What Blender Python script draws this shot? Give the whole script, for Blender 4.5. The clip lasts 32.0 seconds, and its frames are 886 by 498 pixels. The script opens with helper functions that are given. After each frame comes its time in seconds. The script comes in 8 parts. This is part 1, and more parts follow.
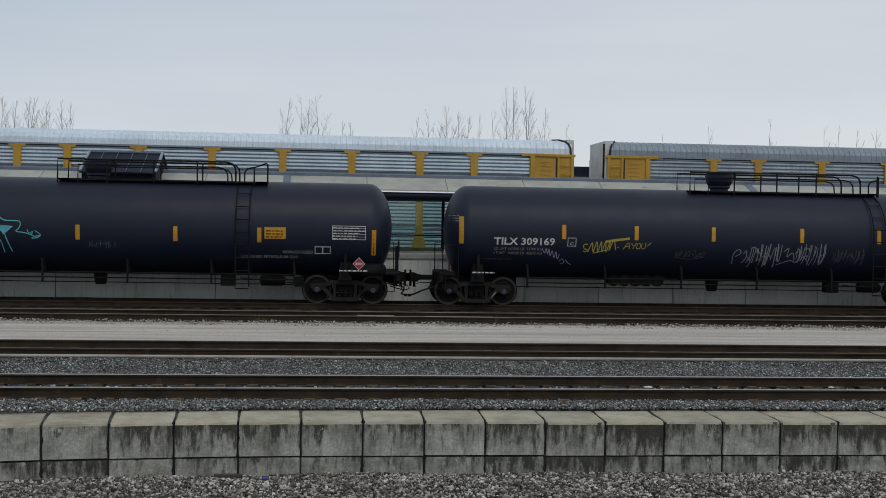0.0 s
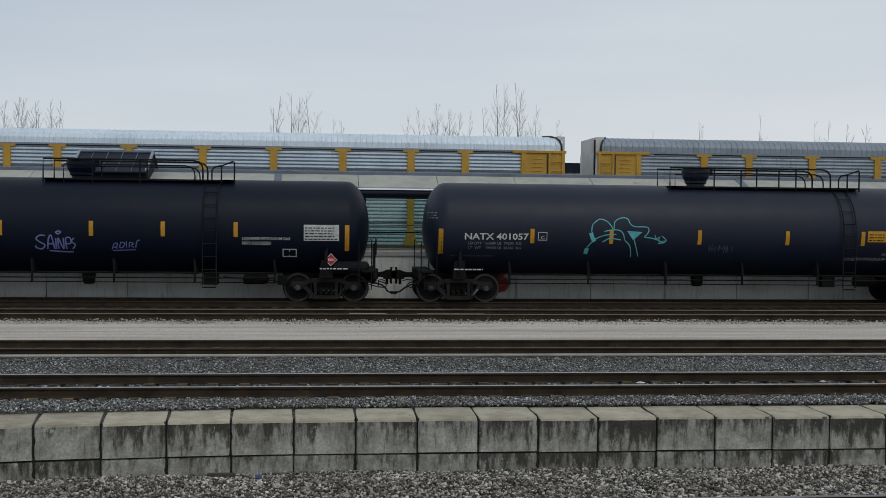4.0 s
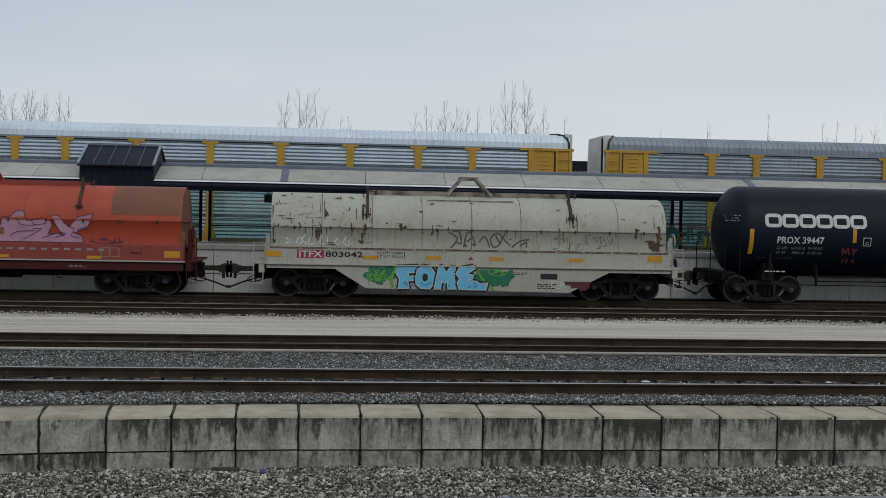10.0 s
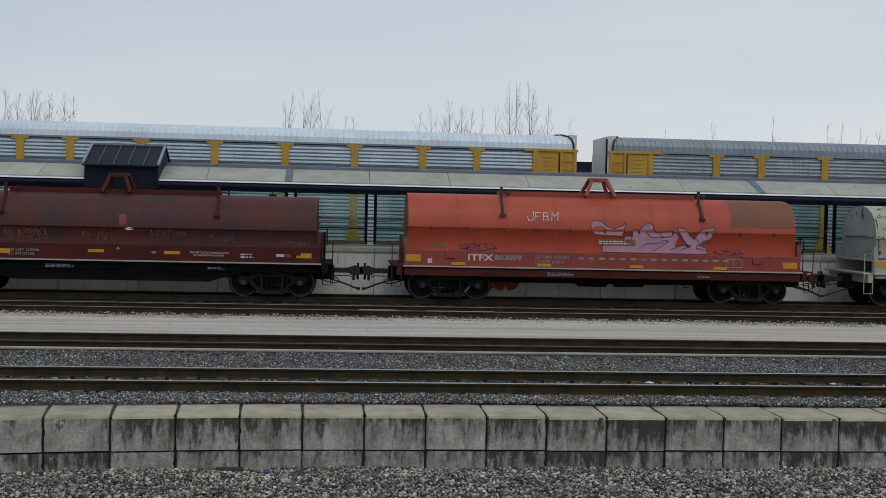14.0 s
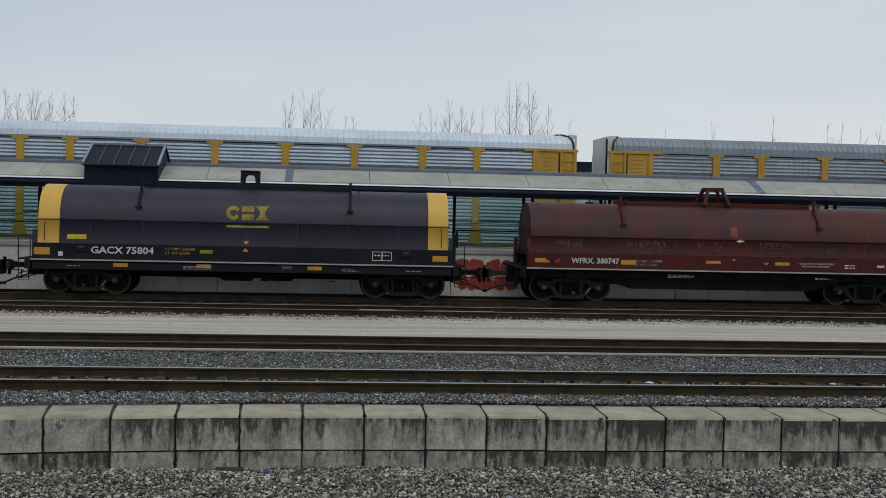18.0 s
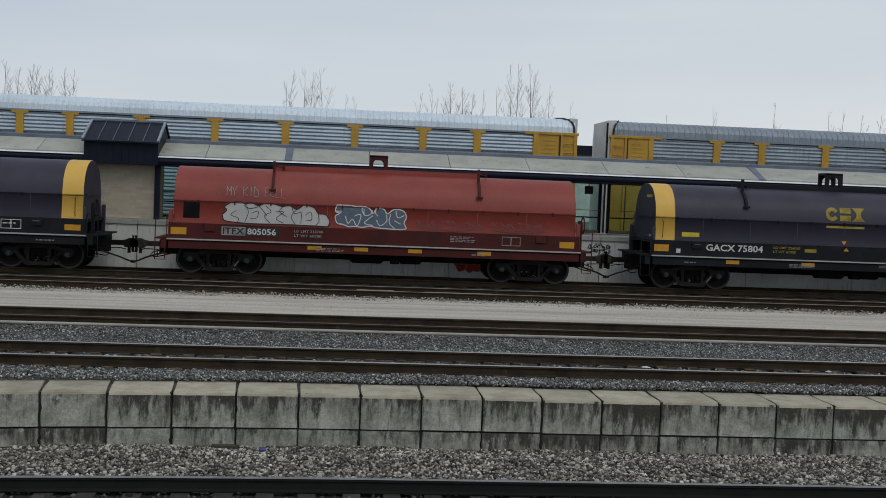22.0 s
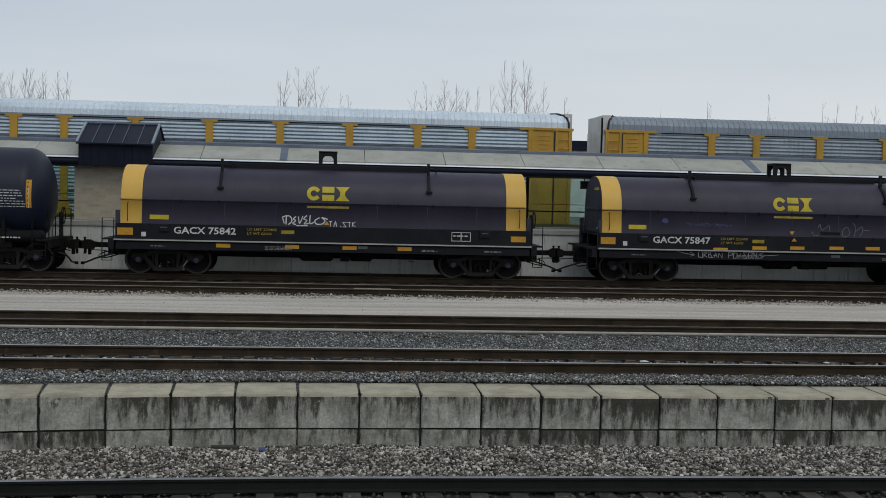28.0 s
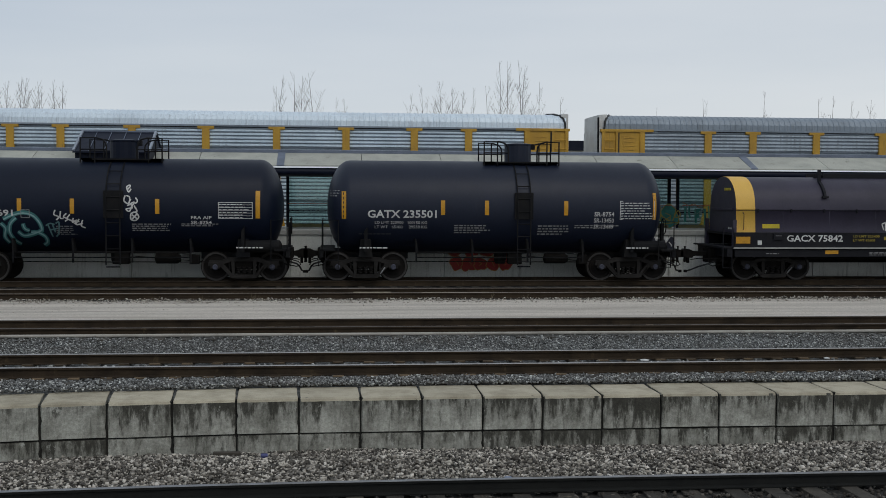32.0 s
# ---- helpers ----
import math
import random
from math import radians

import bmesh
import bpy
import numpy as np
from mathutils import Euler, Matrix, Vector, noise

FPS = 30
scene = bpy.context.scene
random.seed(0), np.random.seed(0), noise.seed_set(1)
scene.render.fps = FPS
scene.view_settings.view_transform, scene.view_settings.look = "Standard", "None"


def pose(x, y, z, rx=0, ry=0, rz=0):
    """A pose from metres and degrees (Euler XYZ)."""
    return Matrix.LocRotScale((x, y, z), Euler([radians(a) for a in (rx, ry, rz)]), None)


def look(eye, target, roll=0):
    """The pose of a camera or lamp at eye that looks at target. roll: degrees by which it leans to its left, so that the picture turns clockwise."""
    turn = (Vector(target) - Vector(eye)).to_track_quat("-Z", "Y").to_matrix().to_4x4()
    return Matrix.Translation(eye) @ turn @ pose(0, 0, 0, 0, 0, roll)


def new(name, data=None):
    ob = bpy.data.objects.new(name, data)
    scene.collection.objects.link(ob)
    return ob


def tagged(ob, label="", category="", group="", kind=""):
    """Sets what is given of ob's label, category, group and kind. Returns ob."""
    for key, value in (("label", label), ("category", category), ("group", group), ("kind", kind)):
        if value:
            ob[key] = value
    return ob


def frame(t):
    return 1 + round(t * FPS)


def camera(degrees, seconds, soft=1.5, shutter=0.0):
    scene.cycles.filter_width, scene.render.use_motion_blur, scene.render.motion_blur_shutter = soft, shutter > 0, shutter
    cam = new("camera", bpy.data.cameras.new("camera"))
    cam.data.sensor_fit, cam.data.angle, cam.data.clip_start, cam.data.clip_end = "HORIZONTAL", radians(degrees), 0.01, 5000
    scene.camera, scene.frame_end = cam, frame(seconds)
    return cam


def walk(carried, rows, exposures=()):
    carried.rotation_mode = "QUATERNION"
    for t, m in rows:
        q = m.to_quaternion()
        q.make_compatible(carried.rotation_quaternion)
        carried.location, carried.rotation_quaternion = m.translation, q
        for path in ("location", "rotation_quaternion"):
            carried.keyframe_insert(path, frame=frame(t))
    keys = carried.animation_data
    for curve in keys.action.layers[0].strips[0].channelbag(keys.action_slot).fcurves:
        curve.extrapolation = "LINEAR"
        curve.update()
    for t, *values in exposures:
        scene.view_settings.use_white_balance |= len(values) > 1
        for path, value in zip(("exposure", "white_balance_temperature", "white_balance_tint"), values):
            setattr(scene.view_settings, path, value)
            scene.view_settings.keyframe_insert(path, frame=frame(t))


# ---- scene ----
TAU = math.tau

# ---- camera ----
cam = camera(42.65, 32.0, soft=0.58)
PATH = [
    (0, pose(0, 0, 2.82, 88.400, -1.001, -5.290)),
    (0.5, pose(0, 0, 2.82, 88.339, -0.770, -5.374)),
    (1, pose(0, 0, 2.82, 88.353, -0.769, -5.412)),
    (1.5, pose(0, 0, 2.82, 88.313, -0.858, -5.543)),
    (2, pose(0, 0, 2.82, 88.279, -0.744, -5.545)),
    (2.5, pose(0, 0, 2.82, 88.246, -0.510, -5.582)),
    (3, pose(0, 0, 2.82, 88.242, -0.447, -5.626)),
    (3.5, pose(0, 0, 2.82, 88.259, -0.510, -5.678)),
    (5.5, pose(0, 0, 2.82, 88.279, -0.800, -5.775)),
    (6, pose(0, 0, 2.82, 88.220, -0.815, -5.824)),
    (6.5, pose(0, 0, 2.82, 88.217, -0.786, -5.779)),
    (7, pose(0, 0, 2.82, 88.225, -0.777, -5.723)),
    (7.5, pose(0, 0, 2.82, 88.215, -0.820, -5.727)),
    (8, pose(0, 0, 2.82, 88.167, -0.953, -5.691)),
    (8.5, pose(0, 0, 2.82, 88.190, -1.097, -5.638)),
    (9, pose(0, 0, 2.82, 88.144, -1.177, -5.579)),
    (9.5, pose(0, 0, 2.82, 88.117, -1.159, -5.524)),
    (10, pose(0, 0, 2.82, 88.101, -1.170, -5.384)),
    (10.5, pose(0, 0, 2.82, 88.179, -1.108, -5.259)),
    (11, pose(0, 0, 2.82, 88.135, -1.127, -5.290)),
    (11.5, pose(0, 0, 2.82, 88.145, -1.179, -5.201)),
    (12, pose(0, 0, 2.82, 88.119, -1.293, -5.169)),
    (12.5, pose(0, 0, 2.82, 88.075, -1.290, -5.127)),
    (13, pose(0, 0, 2.82, 88.074, -1.288, -5.086)),
    (13.5, pose(0, 0, 2.82, 88.032, -1.274, -5.124)),
    (14, pose(0, 0, 2.82, 88.120, -1.284, -5.169)),
    (14.5, pose(0, 0, 2.82, 88.163, -1.282, -5.172)),
    (16.5, pose(0, 0, 2.82, 88.187, -1.374, -5.068)),
    (17, pose(0, 0, 2.82, 88.217, -1.360, -5.055)),
    (17.5, pose(0, 0, 2.82, 88.206, -1.267, -5.097)),
    (18, pose(0, 0, 2.82, 88.119, -1.293, -5.169)),
    (18.5, pose(0, 0, 2.82, 88.088, -1.338, -5.167)),
    (19, pose(0, 0, 2.82, 87.994, -1.958, -5.127)),
    (19.5, pose(0, 0, 2.82, 87.990, -2.198, -5.137)),
    (20, pose(0, 0, 2.82, 87.932, -2.358, -5.127)),
    (20.5, pose(0, 0, 2.82, 87.851, -2.390, -5.104)),
    (21, pose(0, 0, 2.82, 87.727, -2.295, -5.141)),
    (21.5, pose(0, 0, 2.82, 87.352, -2.310, -5.189)),
    (22, pose(0, 0, 2.82, 87.191, -2.247, -5.196)),
    (22.5, pose(0, 0, 2.82, 87.185, -2.152, -5.156)),
    (23, pose(0, 0, 2.82, 87.131, -2.076, -5.222)),
    (23.5, pose(0, 0, 2.82, 87.117, -1.978, -5.257)),
    (24, pose(0, 0, 2.82, 87.123, -1.968, -5.253)),
    (24.5, pose(0, 0, 2.82, 87.134, -2.008, -5.169)),
    (25, pose(0, 0, 2.82, 87.214, -1.983, -5.193)),
    (25.5, pose(0, 0, 2.82, 87.214, -1.840, -5.185)),
    (27.5, pose(0, 0, 2.82, 87.044, -1.396, -5.394)),
    (28, pose(0, 0, 2.82, 87.063, -1.352, -5.416)),
    (28.5, pose(0, 0, 2.82, 87.084, -1.265, -5.480)),
    (29, pose(0, 0, 2.82, 87.039, -1.231, -5.469)),
    (29.5, pose(0, 0, 2.82, 87.060, -1.087, -5.536)),
    (30, pose(0, 0, 2.82, 87.045, -1.047, -5.490)),
    (30.5, pose(0, 0, 2.82, 87.066, -1.040, -5.459)),
    (31, pose(0, 0, 2.82, 87.096, -0.963, -5.473)),
    (31.5, pose(0, 0, 2.82, 87.095, -0.796, -5.476)),
    (32, pose(0, 0, 2.82, 87.181, -0.320, -5.542)),
]
walk(cam, PATH)

# ---- light: a pale overcast day ----
world = bpy.data.worlds.new("world")
scene.world = world
world.use_nodes = True
wn, wl = world.node_tree.nodes, world.node_tree.links
sky = wn.new("ShaderNodeTexSky")
sky.sky_type, sky.sun_disc = "NISHITA", False
sky.sun_elevation, sky.sun_rotation = radians(38), radians(165)
cloud_co, cloud_map, cloud = wn.new("ShaderNodeTexCoord"), wn.new("ShaderNodeMapping"), wn.new("ShaderNodeTexNoise")
cloud_map.inputs["Scale"].default_value = (1.0, 1.0, 6.0)
cloud.inputs["Scale"].default_value, cloud.inputs["Detail"].default_value = 2.0, 4.0
# thinner, brighter cloud low down and towards +x
parts_of, side_fac, low_fac, total = wn.new("ShaderNodeSeparateXYZ"), wn.new("ShaderNodeMapRange"), wn.new("ShaderNodeMapRange"), wn.new("ShaderNodeMath")
side_fac.inputs["From Min"].default_value, side_fac.inputs["From Max"].default_value, side_fac.inputs["To Max"].default_value = -0.4, 0.5, 0.5
low_fac.inputs["From Min"].default_value, low_fac.inputs["From Max"].default_value, low_fac.inputs["To Min"].default_value, low_fac.inputs["To Max"].default_value = 0.0, 0.24, 0.45, 0.0
cloud_fac = wn.new("ShaderNodeMath")
cloud_fac.operation, cloud_fac.inputs[1].default_value, cloud_fac.inputs[2].default_value = "MULTIPLY_ADD", 0.85, -0.37
wl.new(cloud_co.outputs["Generated"], parts_of.inputs[0])
wl.new(parts_of.outputs[0], side_fac.inputs["Value"])
wl.new(parts_of.outputs[2], low_fac.inputs["Value"])
wl.new(cloud_co.outputs["Generated"], cloud_map.inputs[0])
wl.new(cloud_map.outputs[0], cloud.inputs["Vector"])
wl.new(cloud.outputs["Fac"], cloud_fac.inputs[0])
wl.new(side_fac.outputs[0], total.inputs[0])
wl.new(low_fac.outputs[0], total.inputs[1])
total2 = wn.new("ShaderNodeMath")
wl.new(total.outputs[0], total2.inputs[0])
wl.new(cloud_fac.outputs[0], total2.inputs[1])
cloud_col, overcast = wn.new("ShaderNodeValToRGB"), wn.new("ShaderNodeMix")
cloud_col.color_ramp.elements[0].position, cloud_col.color_ramp.elements[0].color = 0.0, (3.98, 4.56, 5.32, 1)
cloud_col.color_ramp.elements[1].position, cloud_col.color_ramp.elements[1].color = 1.0, (6.1, 6.35, 6.6, 1)
overcast.data_type = "RGBA"
overcast.inputs[0].default_value = 0.92
wl.new(total2.outputs[0], cloud_col.inputs[0])
wl.new(sky.outputs[0], overcast.inputs[6])
wl.new(cloud_col.outputs[0], overcast.inputs[7])
wl.new(overcast.outputs[2], wn["Background"].inputs[0])
wn["Background"].inputs[1].default_value = 0.115
sun = new("sun", bpy.data.lights.new("sun", "SUN"))
sun.data.energy, sun.data.angle, sun.data.color = 0.62, radians(30), (1.0, 0.96, 0.9)
sun.matrix_world = look((0, 0, 40), (-8, 32, 0))
scene.view_settings.exposure = 0.0

# ---- plan, in metres: rail heads of the yard lie at z = 0 ----
GAUGE = 0.7525                      # half the distance between rail centres
Y1, Y2, Y3, Y4 = 19.33, 24.64, 32.75, 37.2
WALL_Y, WALL_TOP, BLOCK = 16.97, -0.25, 0.925
PLAT_Y, PLAT_Z = 39.5, 1.52
RACK_Y, RACK_Z = 48.5, 0.35
# how far the train has come by each second
TRAVEL = [
    (0, 0.00), (1, 4.96), (2, 9.92), (3, 14.91), (3.5, 17.41), (5.5, 27.30), (6, 29.79),
    (7, 34.77), (8, 39.71), (9, 44.63), (10, 49.57), (11, 54.46), (12, 59.38), (13, 64.31),
    (14, 69.19), (14.5, 71.62), (16.5, 81.36), (17, 83.81), (18, 88.69), (19, 93.56), (20, 98.41),
    (21, 103.28), (22, 108.14), (23, 113.01), (24, 117.86), (25, 122.71), (25.5, 125.14), (27.5, 134.84),
    (28, 137.25), (29, 142.14), (30, 147.00), (30.5, 149.43), (31, 152.03), (31.5, 154.48), (32, 156.93),
]


def travel(t):
    return float(np.interp(t, [a for a, _ in TRAVEL], [b for _, b in TRAVEL]))


def wall_bend(x):
    """The low block wall and the near track swing gently towards the camera on the side the train comes from."""
    return -0.0125 * (1.0 - x) ** 2 if x < 1.0 else 0.0

# ---- materials ----
def nodes_of(name):
    m = bpy.data.materials.new(name)
    m.use_nodes = True
    nt = m.node_tree
    return m, nt, nt.nodes["Principled BSDF"]


def coords(nt, stretch=(1, 1, 1)):
    """Object coordinates, shifted at random for each object, in metres."""
    tc, oi, ad, mp = (nt.nodes.new("ShaderNode" + k) for k in ("TexCoord", "ObjectInfo", "VectorMath", "Mapping"))
    mul = nt.nodes.new("ShaderNodeMath")
    mul.operation, mul.inputs[1].default_value = "MULTIPLY", 37.0
    nt.links.new(oi.outputs["Random"], mul.inputs[0])
    nt.links.new(tc.outputs["Object"], ad.inputs[0])
    nt.links.new(mul.outputs[0], ad.inputs[1])
    nt.links.new(ad.outputs[0], mp.inputs[0])
    mp.inputs["Scale"].default_value = stretch
    return mp.outputs[0]


def noise_of(nt, vec, scale, detail=5.0, rough=0.6):
    n = nt.nodes.new("ShaderNodeTexNoise")
    n.inputs["Scale"].default_value, n.inputs["Detail"].default_value, n.inputs["Roughness"].default_value = scale, detail, rough
    nt.links.new(vec, n.inputs["Vector"])
    return n.outputs["Fac"]


def ramp(nt, fac, lo, hi):
    r = nt.nodes.new("ShaderNodeMapRange")
    r.inputs["From Min"].default_value, r.inputs["From Max"].default_value = lo, hi
    nt.links.new(fac, r.inputs["Value"])
    return r.outputs[0]


def blend(nt, fac, a, b):
    mx = nt.nodes.new("ShaderNodeMix")
    mx.data_type = "RGBA"
    if isinstance(fac, float):
        mx.inputs[0].default_value = fac
    else:
        nt.links.new(fac, mx.inputs[0])
    for i, c in ((6, a), (7, b)):
        if isinstance(c, tuple):
            mx.inputs[i].default_value = (*c, 1)
        else:
            nt.links.new(c, mx.inputs[i])
    return mx.outputs[2]


def surf(name, base, worn, rough=0.7, metal=0.0, scale=1.5, bump=0.15, grain=40.0, lo=0.42, hi=0.68,
         streak=None, streak_rng=(0.5, 0.7), spots=None, spot_rng=(0.62, 0.66), spot_scale=4.0, vary=0.0, spec=0.5):
    """base colour, blotches of a worn colour, vertical streaks, spots, fine grain and relief."""
    m, nt, b = nodes_of(name)
    v = coords(nt)
    col = blend(nt, ramp(nt, noise_of(nt, v, scale), lo, hi), base, worn)
    fine = noise_of(nt, v, grain, 3.0)
    dark = nt.nodes.new("ShaderNodeMix")
    dark.data_type, dark.blend_type = "RGBA", "MULTIPLY"
    dark.inputs[0].default_value = 0.5
    nt.links.new(col, dark.inputs[6])
    g = ramp(nt, fine, 0.2, 0.75)
    nt.links.new(g, dark.inputs[7])
    col = blend(nt, 0.55, col, dark.outputs[2])
    if streak:
        s = coords(nt, (6, 6, 0.5))
        big = ramp(nt, noise_of(nt, v, 1.3, 5.0, 0.65), 0.35, 0.6)
        st = ramp(nt, noise_of(nt, s, 1.7, 9.0, 0.68), *streak_rng)
        mul = nt.nodes.new("ShaderNodeMath")
        mul.operation = "MULTIPLY"
        nt.links.new(st, mul.inputs[0])
        nt.links.new(big, mul.inputs[1])
        col = blend(nt, mul.outputs[0], col, streak)
    if spots:
        sp = ramp(nt, noise_of(nt, coords(nt, (1, 1, 0.6)), spot_scale, 8.0, 0.7), *spot_rng)
        col = blend(nt, sp, col, spots)
    if vary:
        oi = nt.nodes.new("ShaderNodeObjectInfo")
        hsv = nt.nodes.new("ShaderNodeHueSaturation")
        r = nt.nodes.new("ShaderNodeMapRange")
        r.inputs["To Min"].default_value, r.inputs["To Max"].default_value = 1 - vary, 1 + vary
        nt.links.new(oi.outputs["Random"], r.inputs["Value"])
        nt.links.new(r.outputs[0], hsv.inputs["Value"])
        nt.links.new(col, hsv.inputs["Color"])
        col = hsv.outputs[0]
    nt.links.new(col, b.inputs["Base Color"])
    b.inputs["Metallic"].default_value = metal
    b.inputs["Specular IOR Level"].default_value = spec
    rr = nt.nodes.new("ShaderNodeMapRange")
    rr.inputs["To Min"].default_value, rr.inputs["To Max"].default_value = rough - 0.08, min(1.0, rough + 0.1)
    nt.links.new(noise_of(nt, v, scale * 3), rr.inputs["Value"])
    nt.links.new(rr.outputs[0], b.inputs["Roughness"])
    if bump:
        bp = nt.nodes.new("ShaderNodeBump")
        bp.inputs["Strength"].default_value, bp.inputs["Distance"].default_value = bump, 0.02
        nt.links.new(fine, bp.inputs["Height"])
        nt.links.new(bp.outputs[0], b.inputs["Normal"])
    return m


def pebbles(name, tones, rough=0.9, skew=0.55):
    """Loose stones: each island of the mesh takes its own tone."""
    m, nt, b = nodes_of(name)
    geo = nt.nodes.new("ShaderNodeNewGeometry")
    cr = nt.nodes.new("ShaderNodeValToRGB")
    nt.links.new(geo.outputs["Random Per Island"], cr.inputs[0])
    while len(cr.color_ramp.elements) < len(tones):
        cr.color_ramp.elements.new(0.5)
    for i, (e, c) in enumerate(zip(cr.color_ramp.elements, tones)):
        e.position, e.color = (i / (len(tones) - 1)) ** skew, (*c, 1)
    v = coords(nt)
    col = blend(nt, ramp(nt, noise_of(nt, v, 0.7, 3.0), 0.35, 0.7), cr.outputs[0], blend(nt, 0.45, cr.outputs[0], (0.09, 0.075, 0.06)))
    nt.links.new(col, b.inputs["Base Color"])
    b.inputs["Roughness"].default_value = rough
    return m


def gravel(name, a, b_, c, scale):
    """Fine gravel seen from afar: cells of three tones over broad patches."""
    m, nt, b = nodes_of(name)
    v = coords(nt)
    vo = nt.nodes.new("ShaderNodeTexVoronoi")
    vo.inputs["Scale"].default_value = scale
    nt.links.new(v, vo.inputs["Vector"])
    sep = nt.nodes.new("ShaderNodeSeparateColor")
    nt.links.new(vo.outputs["Color"], sep.inputs[0])
    col = blend(nt, sep.outputs[0], a, b_)
    band = noise_of(nt, coords(nt, (0.12, 1.6, 1)), 0.9, 4.0)
    col = blend(nt, ramp(nt, band, 0.42, 0.62), col, blend(nt, 0.6, col, c))
    clod = noise_of(nt, coords(nt, (0.5, 2.5, 1)), 7.0, 4.0, 0.7)
    col = blend(nt, ramp(nt, clod, 0.6, 0.7), col, c)
    nt.links.new(col, b.inputs["Base Color"])
    b.inputs["Roughness"].default_value = 0.92
    bp = nt.nodes.new("ShaderNodeBump")
    bp.inputs["Strength"].default_value, bp.inputs["Distance"].default_value = 0.8, 0.03
    nt.links.new(vo.outputs["Distance"], bp.inputs["Height"])
    nt.links.new(bp.outputs[0], b.inputs["Normal"])
    return m


def paint(name, col, rough=0.6, fade=0.75, scale=6.0):
    return surf(name, col, tuple(c * fade for c in col), rough, 0.0, scale, 0.0)


def pane_glass(name, tint, clear):
    m, nt, b = nodes_of(name)
    tr, gl, mx, fr = (nt.nodes.new("ShaderNode" + k) for k in ("BsdfTransparent", "BsdfGlossy", "MixShader", "Fresnel"))
    dif, mx2 = nt.nodes.new("ShaderNodeBsdfDiffuse"), nt.nodes.new("ShaderNodeMixShader")
    tr.inputs[0].default_value = (*tint, 1)
    dif.inputs[0].default_value = (0.1, 0.22, 0.22, 1)
    gl.inputs["Roughness"].default_value = 0.05
    fr.inputs[0].default_value = 1.5
    mx2.inputs[0].default_value = 1 - clear
    nt.links.new(tr.outputs[0], mx2.inputs[1])
    nt.links.new(dif.outputs[0], mx2.inputs[2])
    nt.links.new(fr.outputs[0], mx.inputs[0])
    nt.links.new(mx2.outputs[0], mx.inputs[1])
    nt.links.new(gl.outputs[0], mx.inputs[2])
    nt.links.new(mx.outputs[0], nt.nodes["Material Output"].inputs[0])
    return m


